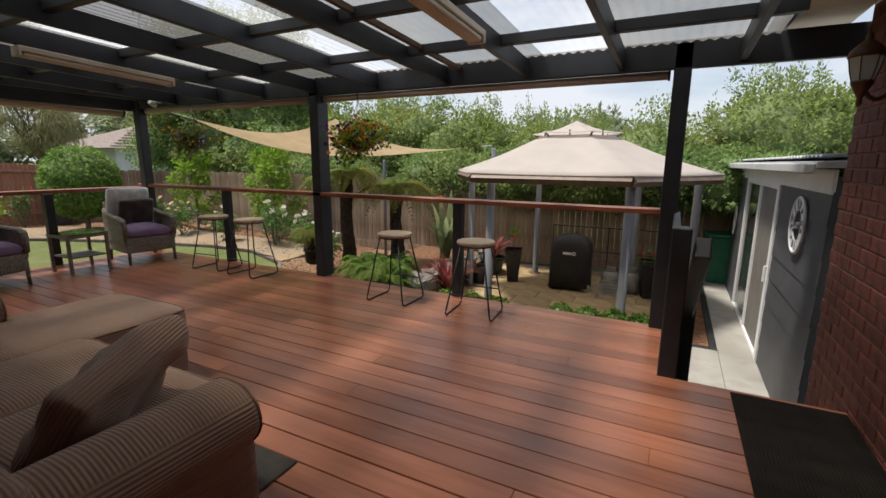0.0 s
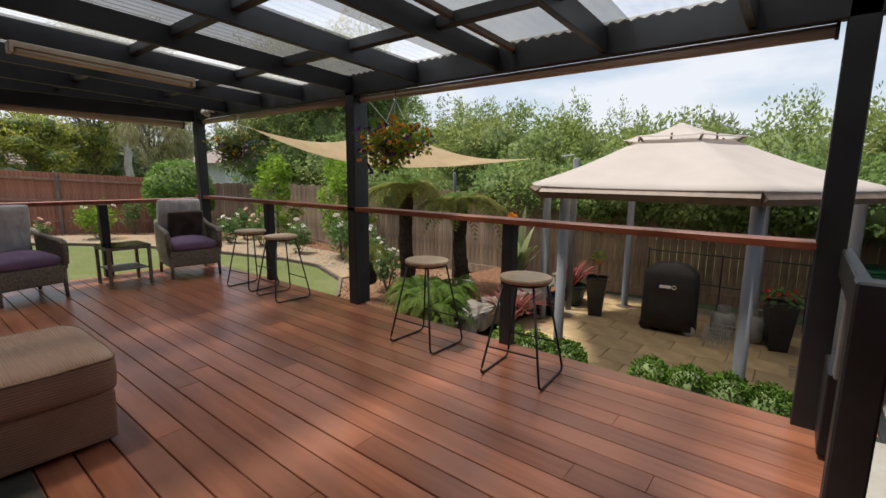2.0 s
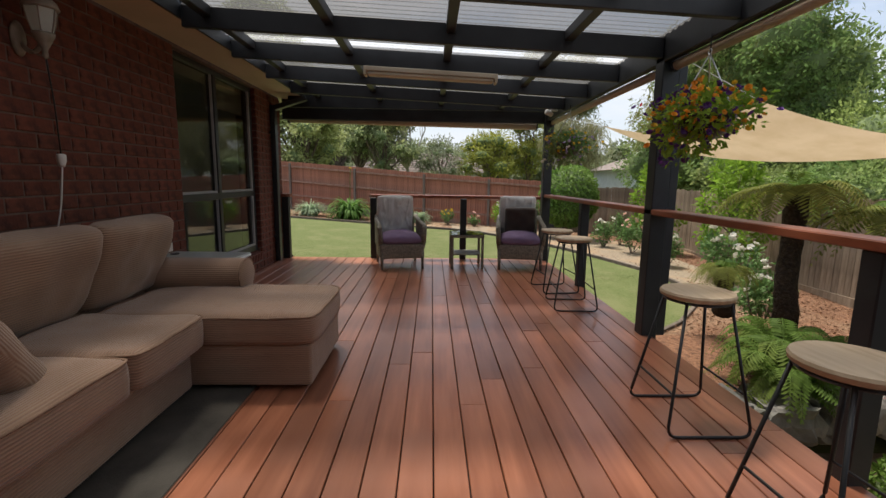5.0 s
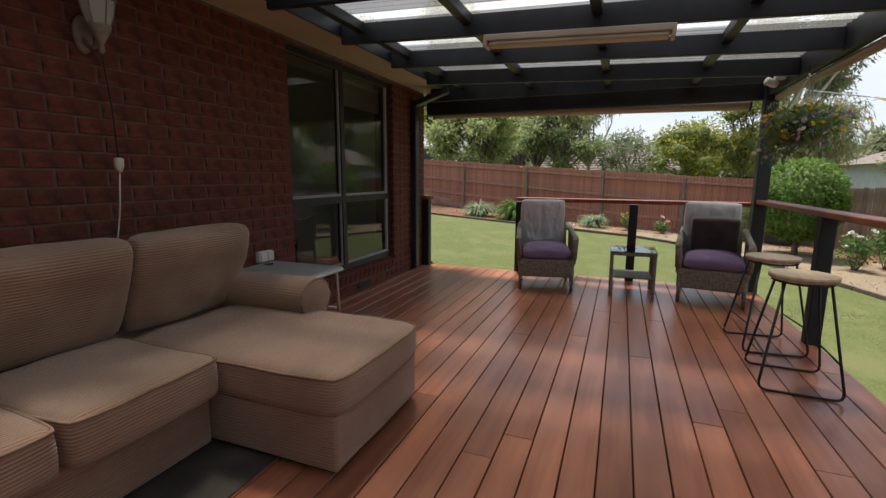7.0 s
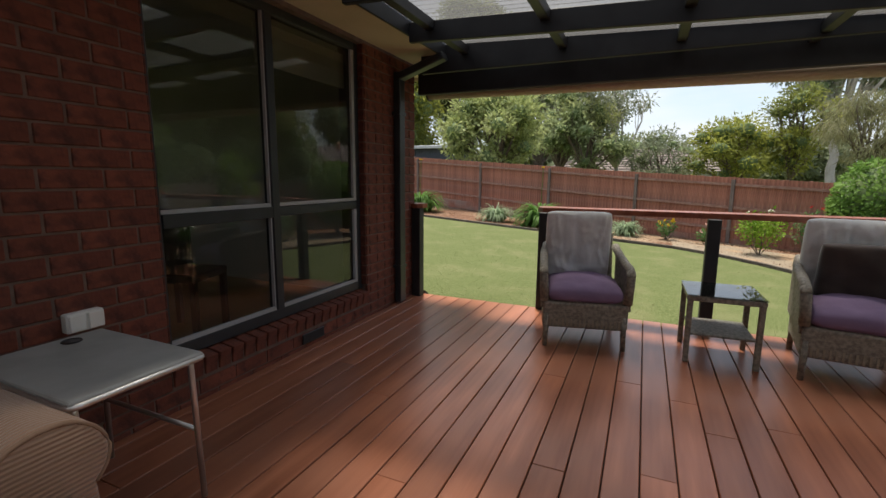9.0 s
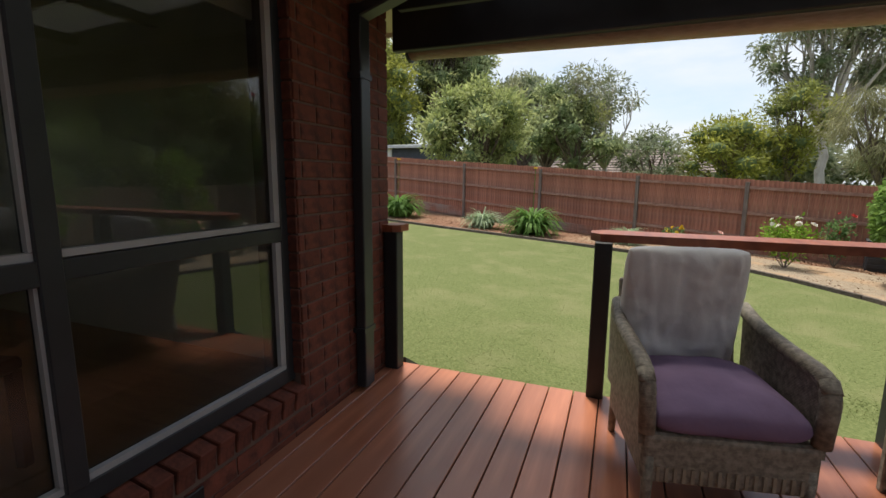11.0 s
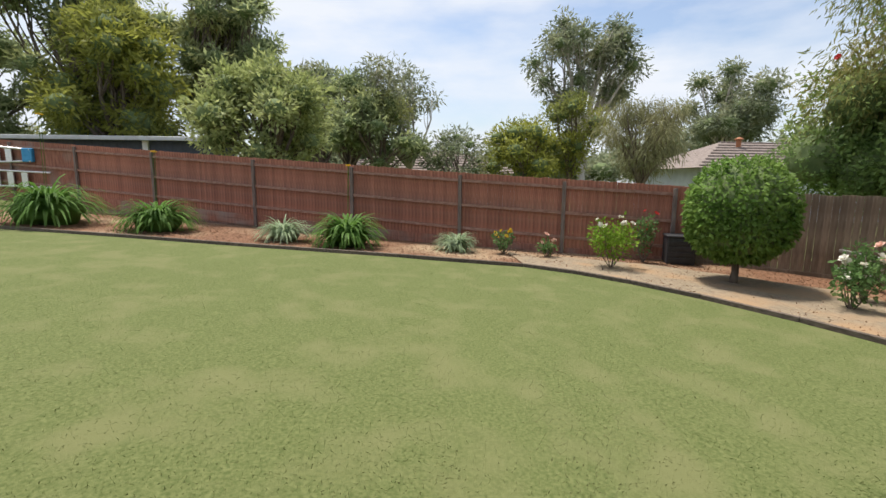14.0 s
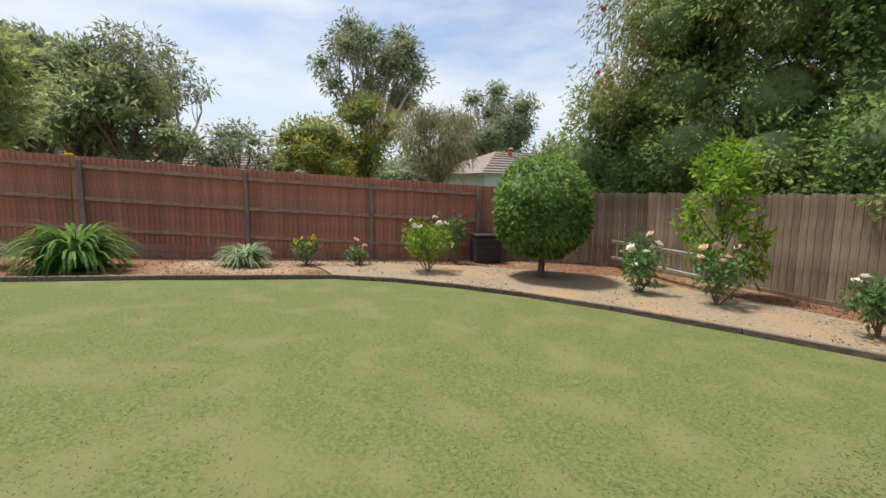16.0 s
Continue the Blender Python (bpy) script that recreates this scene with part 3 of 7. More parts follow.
def soft_box(x0, y0, z0, x1, y1, z1, r=0.04, bulge=0.012, seed=0):
    """An upholstered block with rounded edges and slightly uneven faces."""
    bm = bmesh.new()
    bmesh.ops.create_cube(bm, size=1, matrix=Matrix.Translation(((x0 + x1) / 2, (y0 + y1) / 2, (z0 + z1) / 2)) @ Matrix.Diagonal((x1 - x0, y1 - y0, z1 - z0, 1)))
    bmesh.ops.bevel(bm, geom=bm.edges[:], offset=r, segments=4, affect="EDGES", profile=0.5)
    bmesh.ops.subdivide_edges(bm, edges=[e for e in bm.edges if e.calc_length() > 0.12], cuts=5, use_grid_fill=True)
    c = Vector(((x0 + x1) / 2, (y0 + y1) / 2, (z0 + z1) / 2))
    for v in bm.verts:
        n = noise.noise(v.co * 4 + Vector((seed, 0, 0)))
        d = v.co - c
        v.co += Vector((d.x / (x1 - x0), d.y / (y1 - y0), d.z / (z1 - z0))) * bulge * (n + 0.5)
    return bm


# ---------------------------------------------------------------- sofa
def box_cushion(x0, y0, z0, x1, y1, z1, seed, crown=0.025, r=0.035, sag=0.012):
    """A boxed upholstery cushion: flat welted sides, softly domed and dented top."""
    bm = bmesh.new()
    nx, ny, nz = 18, 18, 5
    w, d, h = x1 - x0, y1 - y0, z1 - z0
    cx, cy = (x0 + x1) / 2, (y0 + y1) / 2
    rng = random.Random(seed)
    dents = [(rng.uniform(-0.6, 0.6), rng.uniform(-0.6, 0.6), rng.uniform(0.2, 0.45)) for _ in range(5)]

    def at(u, v, t):
        # superellipse plan, side walls that bulge a little
        k = 1.0 + 0.012 * math.sin(math.pi * t)
        q = 1 - 0.055 * (abs(u) ** 6) * (abs(v) ** 6)
        x, y = cx + u * w / 2 * q * k, cy + v * d / 2 * q * k
        edge = max(abs(u), abs(v))
        z = z0 + h * t
        if t > 0.99:
            z += crown * (1 - u * u) * (1 - v * v)
            for a, b, c in dents:
                z -= sag * math.exp(-((u - a) ** 2 + (v - b) ** 2) / (c * c))
            z -= r * max(0.0, (edge - 0.93) / 0.07) ** 2 * 0.35
        z += 0.006 * noise.noise(Vector((x * 6, y * 6, seed + t)))
        return bm.verts.new((x, y, z))
    top = [[at(-1 + 2 * i / nx, -1 + 2 * j / ny, 1.0) for j in range(ny + 1)] for i in range(nx + 1)]
    for i in range(nx):
        for j in range(ny):
            bm.faces.new((top[i][j], top[i + 1][j], top[i + 1][j + 1], top[i][j + 1]))
    rim = [(i, 0) for i in range(nx)] + [(nx, j) for j in range(ny)] + [(i, ny) for i in range(nx, 0, -1)] + [(0, j) for j in range(ny, 0, -1)]
    prev = [top[i][j] for i, j in rim]
    for k in range(1, nz + 1):
        t = 0.97 - 0.97 * k / nz
        ring = [at(-1 + 2 * i / nx, -1 + 2 * j / ny, t) for i, j in rim]
        for a in range(len(rim)):
            b = (a + 1) % len(rim)
            bm.faces.new((prev[a], ring[a], ring[b], prev[b]))
        prev = ring
    bm.faces.new(prev)
    bmesh.ops.recalc_face_normals(bm, faces=bm.faces)
    return bm, [top[i][j].co.copy() for i, j in rim]


def build_sofa():
    s = thing("corner_sofa", "tan corduroy chaise sofa with loose cushions against the brick wall", "sofa")
    X0, X1, XC, XW = -3.46, -1.04, -2.53, -3.29

    def cushion(name, seed, *box):
        bm, rim = box_cushion(*box, seed)
        c = part(name, bm, M_cord, s, smooth=True)
        part("piping", bm_tube(rim, 0.006, 6, close=True), M_cordpipe, c, smooth=True)
    part("base", soft_box(XC + 0.005, 0.12, 0.03, X1 - 0.24, 0.87, 0.29, 0.02, 0.006, 1), M_cord, s, smooth=True)
    part("chaise_base", soft_box(XW + 0.015, 0.12, 0.03, XC - 0.005, 1.515, 0.275, 0.02, 0.006, 2), M_cord, s, smooth=True)
    cushion("chaise_cushion", 3, XW, 0.34, 0.277, XC + 0.012, 1.545, 0.435)
    mid = (XC + X1 - 0.24) / 2 - 0.03
    cushion("seat_cushion", 5, XC + 0.02, 0.32, 0.292, mid - 0.004, 0.975, 0.455)
    cushion("seat_cushion", 6, mid + 0.004, 0.32, 0.292, X1 - 0.25, 0.965, 0.455)
    part("back", soft_box(X0 + 0.06, 0.06, 0.03, X1 - 0.02, 0.24, 0.66, 0.05, 0.01, 8), M_cord, s, smooth=True)
    for i, (xc, w, lean, y, z) in enumerate(((-2.93, 0.74, -19, 0.40, 0.645), (-2.20, 0.70, -23, 0.41, 0.645), (-1.72, 0.36, -14, 0.30, 0.62))):
        bm = cushion_bm(w, 0.50, 0.19, crown=0.035, seed=i + 2, wrinkle=0.022, nx=30, ny=24, fold=0.005)
        part("back_cushion", moved(bm, pose(xc, y, z, 90 + lean, 0, (4, -2, 2)[i])), M_cord, s, smooth=True)
    # rolled arms, with a flat panel in front
    for i, (xa, yf) in enumerate(((X0 + 0.20, 0.90), (X1 - 0.14, 0.80))):
        bm = bmesh.new()
        rings = []
        for k, y in enumerate((0.10, 0.13, 0.3, 0.5, 0.65, yf - 0.035, yf - 0.008, yf)):
            sc = 0.86 if k in (0, 7) else (0.965 if k == 6 else 1.0)
            ring = []
            for a in range(24):
                t = -0.25 * math.pi + a / 23 * 1.5 * math.pi
                u = 0.004 * noise.noise(Vector((a * 0.5, y * 6, i)))
                ring.append((xa + (0.135 + u) * sc * math.cos(t), y, 0.505 + (0.115 + u) * sc * math.sin(t)))
            base_z = 0.30 if i == 0 else 0.04
            ring += [(xa - 0.105 * sc, y, base_z), (xa + 0.105 * sc, y, base_z)]
            rings.append([bm.verts.new(p) for p in ring])
        for A, B in zip(rings, rings[1:]):
            for k in range(26):
                bm.faces.new((A[k], A[(k + 1) % 26], B[(k + 1) % 26], B[k]))
        bm.faces.new(rings[0][::-1])
        bm.faces.new(rings[-1])
        welt = [v.co.copy() for v in rings[-2][:24]]
        bmesh.ops.recalc_face_normals(bm, faces=bm.faces)
        arm = part("arm", bm, M_cord, s, smooth=True)
        part("piping", bm_tube(welt, 0.006, 6), M_cordpipe, arm, smooth=True)
    bm = cushion_bm(0.50, 0.46, 0.14, crown=0.035, seed=9, wrinkle=0.05, nx=26, ny=26, fold=0.008)
    t = tagged(part("throw_cushion", bm, M_cord, smooth=True), "small tan corduroy cushion leaning on the sofa arm", "cushion")
    t.matrix_basis = pose(-1.47, 0.62, 0.515, 52, 10, -66)
    return s


M_cordpipe = mat("tan_piping", (0.24, 0.15, 0.10), (0.30, 0.19, 0.13), rough=0.95, scale=30)
build_sofa()


def flat_mat(name, x0, y0, x1, y1, h, m, label, turn=0):
    bm = bm_box(-(x1 - x0) / 2, -(y1 - y0) / 2, 0, (x1 - x0) / 2, (y1 - y0) / 2, h, 0.004)
    ob = tagged(part(name, bm, m), label, "mat")
    ob.matrix_basis = pose((x0 + x1) / 2, (y0 + y1) / 2, 0.002, 0, 0, turn)
    return ob


flat_mat("floor_mat", -2.85, 0.16, -1.315, 1.19, 0.008, M_rug, "thin dark grey mat lying under the sofa")
doormat = flat_mat("doormat", 0.48, 1.70, 1.02, 2.84, 0.010, M_mat, "black ribbed rubber doormat on the deck by the wall")
RIB = mesh_of(bm_box(-0.004, -0.54, 0.0102, 0.004, 0.54, 0.0145, 0.001), "rib", M_mat)
for k in range(32):
    rib = new("rib", RIB)
    rib.parent = doormat
    rib.location = (-0.248 + k * 0.016, 0, 0)


# ---------------------------------------------------------------- stools
def build_stool(x, y, turn=0):
    s = thing("bar_stool", "bar stool with a round pale wood seat and black wire legs", "stool", "bar stools along the railing", m=pose(x, y, 0, 0, 0, turn))
    part("seat", bm_lathe([(0.0, 0.628), (0.155, 0.628), (0.165, 0.634), (0.168, 0.648), (0.162, 0.658), (0.0, 0.660)], 32), M_seat, s, smooth=False)
    part("seat_ring", bm_tube([(0.145 * math.cos(a), 0.145 * math.sin(a), 0.618) for a in [k * math.tau / 24 for k in range(24)]], 0.007, 6, close=True), M_steel, s)
    for sx in (-1, 1):
        pts = rounded([(sx * 0.10, -0.105, 0.625), (sx * 0.205, -0.20, 0.008), (sx * 0.205, 0.20, 0.008), (sx * 0.10, 0.105, 0.625)], 0.05)
        part("leg_loop", bm_tube(pts, 0.0075, 8), M_steel, s, smooth=True)
    for sy, z in ((-1, 0.20), (1, 0.20)):
        k = 0.625 - z
        f = k / 0.617
        part("footrest", bm_tube([(-(0.10 + 0.105 * f), sy * (0.105 + 0.095 * f), z), ((0.10 + 0.105 * f), sy * (0.105 + 0.095 * f), z)], 0.006, 8), M_steel, s)
    return s


stool = build_stool(-2.27, 3.47)
for x, y, r in ((-1.42, 3.45, 4), (-4.30, 3.50, -3), (-4.95, 3.52, 6)):
    copy_thing(stool, pose(x, y, 0, 0, 0, r))


# ---------------------------------------------------------------- wicker chairs and table
def build_armchair(m, pillow):
    """Faces local +x; origin on the floor at the middle."""
    c = thing("armchair", "grey wicker armchair with a grey back cushion and purple seat cushion", "armchair", "wicker armchairs on the deck", m=m)
    W = 0.31
    for x, y in ((0.30, W - 0.03), (0.30, -W + 0.03), (-0.30, W - 0.03), (-0.30, -W + 0.03)):
        part("leg", bm_tube([(x, y, 0.26), (x * 1.04, y * 1.02, 0.0)], [0.024, 0.018], 10), M_weave, c, smooth=True)
    bm = bm_box(-0.30, -W, 0.15, 0.32, W, 0.355, 0.02, 2)
    part("apron", bm, M_weave, c)
    # a row of open upright canes low on the front
    for k in range(17):
        y = -W + 0.06 + k * (2 * W - 0.12) / 16
        part("cane", bm_box(0.318, y - 0.006, 0.165, 0.327, y + 0.006, 0.225), M_cane, c)
    for sy in (1, -1):
        pts = [(0.31, sy * (W - 0.01), 0.36), (0.315, sy * (W + 0.0), 0.55), (0.27, sy * (W + 0.005), 0.605), (0.10, sy * W, 0.615), (-0.20, sy * W, 0.64), (-0.33, sy * (W - 0.02), 0.70)]
        part("arm_rail", bm_tube(rounded(pts, 0.06), 0.033, 10), M_weave, c, smooth=True)
        bm = bmesh.new()
        prof = [(0.30, 0.30), (0.30, 0.58), (0.10, 0.60), (-0.20, 0.63), (-0.33, 0.68), (-0.30, 0.30)]
        A = [bm.verts.new((x, sy * (W - 0.015), z)) for x, z in prof]
        B = [bm.verts.new((x, sy * (W + 0.015), z)) for x, z in prof]
        bm.faces.new(A), bm.faces.new(B[::-1])
        for k in range(6):
            bm.faces.new((A[k], B[k], B[(k + 1) % 6], A[(k + 1) % 6]))
        bmesh.ops.recalc_face_normals(bm, faces=bm.faces)
        part("side_panel", bm, M_weave, c)
    part("back", moved(bm_box(-0.03, -W + 0.035, 0.0, 0.015, W - 0.035, 0.52, 0.015, 2), pose(-0.30, 0, 0.30, 0, -12, 0)), M_weave, c)
    bm = cushion_bm(0.57, 0.55, 0.13, crown=0.05, seed=1, wrinkle=0.02, nx=28, ny=28, fold=0.004)
    part("seat_cushion", moved(bm, pose(0.045, 0, 0.345)), M_purple, c, "plump purple seat cushion", smooth=True)
    bm = cushion_bm(0.64, 0.53, 0.12, crown=0.02, seed=4, wrinkle=0.018, nx=44, ny=44, fold=0.020)
    part("back_cushion", moved(bm, pose(-0.235, -0.035, 0.69, 0, -79, 0) @ pose(0, 0, -0.06)), M_greycush, c, "creased light grey back cushion", smooth=True)
    if pillow:
        bm = cushion_bm(0.40, 0.44, 0.11, crown=0.04, seed=6, wrinkle=0.03, nx=24, ny=24, fold=0.006)
        p = tagged(part("throw_pillow", bm, M_brown, smooth=True), "square dark brown velvet pillow on the wicker chair", "pillow")
        p.matrix_basis = m @ pose(-0.085, 0.0, 0.66, 0, -74, 0) @ pose(0, 0, -0.055)
    return c


M_cane = mat("pale_cane", (0.26, 0.22, 0.16), (0.33, 0.28, 0.21), rough=0.6, scale=30)
build_armchair(pose(-6.27, 1.735, 0, 0, 0, 12) @ Matrix.Scale(0.94, 4), False)
build_armchair(pose(-6.27, 3.38, 0, 0, 0, -8) @ Matrix.Scale(0.95, 4), True)


def build_side_table():
    t = thing("side_table", "small grey wicker side table with a glass top and lower shelf", "table", m=pose(-6.24, 2.645, 0, 0, 0, 1))
    for x in (-0.20, 0.20):
        for y in (-0.20, 0.20):
            part("leg", bm_box(x - 0.017, y - 0.017, 0, x + 0.017, y + 0.017, 0.435, 0.005), M_weave, t)
    for a in ((-0.22, -0.22, 0.42, 0.22, -0.19, 0.455), (-0.22, 0.19, 0.42, 0.22, 0.22, 0.455), (-0.22, -0.188, 0.42, -0.19, 0.188, 0.455), (0.19, -0.188, 0.42, 0.22, 0.188, 0.455)):
        part("top_frame", bm_box(*a, 0.005), M_weave, t)
    part("tabletop", bm_box(-0.222, -0.222, 0.456, 0.222, 0.222, 0.463), M_tableglass, t, "clear glass top")
    part("top_weave", bm_box(-0.188, -0.188, 0.415, 0.188, 0.188, 0.422), M_weave, t)
    part("shelf", bm_box(-0.20, -0.185, 0.185, 0.20, 0.185, 0.20, 0.004), M_weave, t)
    return t


build_side_table()


def build_camp_table():
    t = thing("folding_table", "small grey folding table with pale metal tube legs", "table")
    x0, y0, x1, y1, h = -3.83, 0.09, -3.40, 0.70, 0.57
    bm = bm_box(x0, y0, h - 0.028, x1, y1, h, 0.012, 3)
    part("tabletop", bm, M_plasticgrey, t)
    part("rim", bm_tube(rounded([(x0 + .02, y0, h - .02), (x1, y0, h - .02), (x1, y1, h - .02), (x0, y1, h - .02), (x0, y0 + .02, h - .02)], 0.03), 0.010, 8), M_alu, t, "pale metal rim", smooth=True)
    for x in (x0 + 0.03, x1 - 0.03):
        part("leg_frame", bm_tube(rounded([(x, y1 - 0.02, 0.0), (x, y1 - 0.04, h - 0.035), (x, y0 + 0.04, h - 0.035), (x, y0 + 0.02, 0.0)], 0.02), 0.011, 10), M_alu, t, smooth=True)
        part("cross_bar", bm_tube([(x, y1 - 0.03, 0.27), (x, y0 + 0.03, 0.27)], 0.009, 8), M_alu, t, smooth=True)
    part("cup_holder", bm_lathe([(0.03, 0), (0.035, 0.003), (0.032, 0.006), (0.028, 0.003)], 18, at=(x1 - 0.28, y0 + 0.08, h)), M_steel, t)
    return t


build_camp_table()


# ---------------------------------------------------------------- wall lamps and sockets
def build_wall_lamp(m, metal, cable):
    """Origin at the wall; local +x points away from the wall."""
    l = thing("wall_lamp", "coach-style wall lantern with milky glass panels" if cable else "bronze coach-style wall lantern with milky glass panels", "lamp", "lanterns on the brick walls", m=m)
    bm = bm_lathe([(0.0, 0.0), (0.055, 0.0), (0.06, 0.012), (0.045, 0.024), (0.0, 0.03)], 20)
    for v in bm.verts:
        v.co.y *= 0.75
        v.co.x *= 1.5
    part("backplate", moved(bm, pose(0, 0, -0.03, 0, 90, 0)), metal, l, smooth=True)
    pts = [(0.02, 0, -0.05), (0.06, 0, -0.10), (0.11, 0, -0.085), (0.135, 0, -0.02)]
    part("arm", bm_tube(rounded(pts, 0.03), 0.012, 8), metal, l, smooth=True)
    part("lantern_base", bm_lathe([(0.004, -0.13), (0.014, -0.115), (0.012, -0.085), (0.030, -0.05), (0.048, -0.015), (0.050, 0.0)], 16, at=(0.14, 0, 0)), metal, l, smooth=True)
    part("glass_shade", bm_lathe([(0.044, 0.0), (0.058, 0.05), (0.068, 0.105), (0.070, 0.115)], 6, at=(0.14, 0, 0)), M_lampglass, l, "milky greenish glass panels")
    for k in range(6):
        a = k * math.tau / 6
        part("glazing_bar", bm_tube([(0.14 + 0.046 * math.cos(a), 0.046 * math.sin(a), 0.0), (0.14 + 0.060 * math.cos(a), 0.060 * math.sin(a), 0.05),
                                     (0.14 + 0.072 * math.cos(a), 0.072 * math.sin(a), 0.117)], 0.003, 6), metal, l)
    part("lantern_roof", bm_lathe([(0.078, 0.117), (0.080, 0.124), (0.070, 0.15), (0.035, 0.185), (0.016, 0.20), (0.018, 0.215), (0.010, 0.23), (0.002, 0.245)], 18, at=(0.14, 0, 0)), metal, l, smooth=True)
    return l


build_wall_lamp(pose(-2.70, 0.0, 1.90, 0, 0, 90), M_lampmetal, True)
build_wall_lamp(pose(1.03, 3.05, 1.76, 0, 0, 180), M_bronze, False)


def build_cable():
    c = thing("hanging_cable", "black power cable with white connector hanging down the wall", "cable")
    part("black_cable", bm_tube(rounded([(-2.70, 0.14, 1.80), (-2.70, 0.145, 1.70), (-2.715, 0.145, 1.55), (-2.72, 0.145, 1.28)], 0.05), 0.004, 6), M_steel, c, smooth=True)
    part("connector", bm_lathe([(0.012, 0.0), (0.016, 0.015), (0.022, 0.03), (0.022, 0.065), (0.012, 0.07)], 14, at=(-2.72, 0.145, 1.215)), M_whiteplastic, c, "white plug connector", smooth=True)
    part("white_cable", bm_tube(rounded([(-2.72, 0.145, 1.22), (-2.715, 0.12, 1.0), (-2.70, 0.05, 0.7), (-2.71, 0.02, 0.35)], 0.08), 0.004, 6), M_whiteplastic, c, smooth=True)


build_cable()
sock = thing("power_socket", "white weatherproof power socket on the brick wall", "socket")
part("housing", bm_box(-3.87, 0.0, 0.56, -3.73, 0.045, 0.64, 0.006), M_whiteplastic, sock)
part("cover", bm_box(-3.865, 0.045, 0.565, -3.805, 0.056, 0.635, 0.004), M_whiteplastic, sock)
part("cover", bm_box(-3.795, 0.045, 0.565, -3.735, 0.056, 0.635, 0.004), M_whiteplastic, sock)


# ---------------------------------------------------------------- ceiling lights, blinds, camera
def build_batten(x, y0, y1):
    z = rafter_z((y0 + y1) / 2) - 0.063
    a = math.degrees(math.atan(PITCH))
    l = thing("batten_light", "cream fluorescent batten light fixed under the rafters", "light", "batten lights under the pergola", m=pose(x, (y0 + y1) / 2, z, a, 0, 0))
    h = (y1 - y0) / 2
    part("body", bm_box(-0.055, -h, 0.02, 0.055, h, 0.062, 0.006), M_fascia, l)
    part("diffuser", bm_box(-0.048, -h + 0.02, -0.012, 0.048, h - 0.02, 0.019, 0.014, 3), M_fascia, l)
    for s in (-1, 1):
        part("end_cap", bm_box(-0.056, s * h - 0.012, -0.014, 0.056, s * h + 0.012, 0.06, 0.004), M_fascia, l)


build_batten(-4.30, 1.58, 2.72)
build_batten(-1.06, 1.34, 2.52)


def build_blind(name, p, q, r, label):
    b = thing(name, label, "blind", "rolled blinds under the beams")
    part("roll", bm_tube([p, q], r, 14), M_blind, b, smooth=True)
    d = (Vector(q) - Vector(p)).normalized()
    for e in (Vector(p), Vector(q)):
        part("bracket", bm_tube([e - d * 0.008, e + d * 0.008], r * 1.25, 14), M_black, b)


build_blind("rolled_blind", (-6.70, 3.878, 1.99), (-3.62, 3.878, 1.99), 0.033, "tan fabric blind rolled up under the beam")
build_blind("rolled_blind", (-3.44, 3.878, 1.99), (-0.04, 3.878, 1.99), 0.033, "tan fabric blind rolled up under the beam")
build_blind("rolled_blind", (-6.955, 0.10, 2.01), (-6.955, 3.70, 1.96), 0.052, "cream fabric blind rolled up under the end beam")

cam_t = thing("security_camera", "small white security camera under the corner of the beams", "camera device")
part("bracket", bm_box(-6.24, 3.71, 2.07, -6.18, 3.799, 2.115, 0.006), M_whiteplastic, cam_t)
part("camera_body", moved(bm_lathe([(0.0, -0.05), (0.028, -0.05), (0.034, -0.02), (0.034, 0.05), (0.0, 0.052)], 16), pose(-6.21, 3.69, 2.05, 70, 0, 20)), M_whiteplastic, cam_t, smooth=True)


# ---------------------------------------------------------------- window, downpipe, steps, newels
def build_window():
    w = tagged(new("window_1"), "large charcoal aluminium window with four panes", "window", kind="structure")
    F, D = 0.055, (-0.115, -0.055)
    xm, zm = -4.99, 0.97

    def bar(n, x0, z0, x1, z1, m=M_winframe, d=D):
        part(n, bm_box(x0, d[0], z0, x1, d[1], z1, 0.003), m, w)
    bar("window_frame", WX0, WZ0, WX0 + F, WZ1)
    bar("window_frame", WX1 - F, WZ0, WX1, WZ1)
    bar("window_frame", WX0 + F, WZ0, WX1 - F, WZ0 + 0.07)
    bar("window_frame", WX0 + F, WZ1 - F, WX1 - F, WZ1)
    bar("mullion", xm - 0.03, WZ0 + 0.07, xm + 0.03, WZ1 - F, M_winframe, (-0.118, -0.045))
    bar("transom", WX0 + F, zm - 0.03, xm - 0.03, zm + 0.03)
    bar("transom", xm + 0.03, zm - 0.035, WX1 - F, zm + 0.035, M_winframe, (-0.118, -0.045))
    for (a, b), (c, d) in [((WX0 + F, xm - 0.03), (WZ0 + 0.07, zm - 0.035)), ((WX0 + F, xm - 0.03), (zm + 0.035, WZ1 - F)),
                           ((xm + 0.03, WX1 - F), (WZ0 + 0.07, zm - 0.035)), ((xm + 0.03, WX1 - F), (zm + 0.035, WZ1 - F))]:
        p = part("pane", bm_box(a, -0.092, c, b, -0.086, d), M_glass, w, "dark reflecting glass pane")
        p.visible_shadow = False
        part("bead", bm_box(a, -0.084, c, b, -0.062, c + 0.022), M_winwhite, w, "pale sash edge")
        part("bead", bm_box(a, -0.084, c + 0.024, a + (0.034 if a < xm - 0.1 else 0.010), -0.062, d), M_winwhite, w)
    part("reveal", bm_box(WX0 + 0.002, -0.25, WZ0 - 0.12, WX1 - 0.002, -0.118, WZ0 - 0.005), M_winframe, w)


build_window()


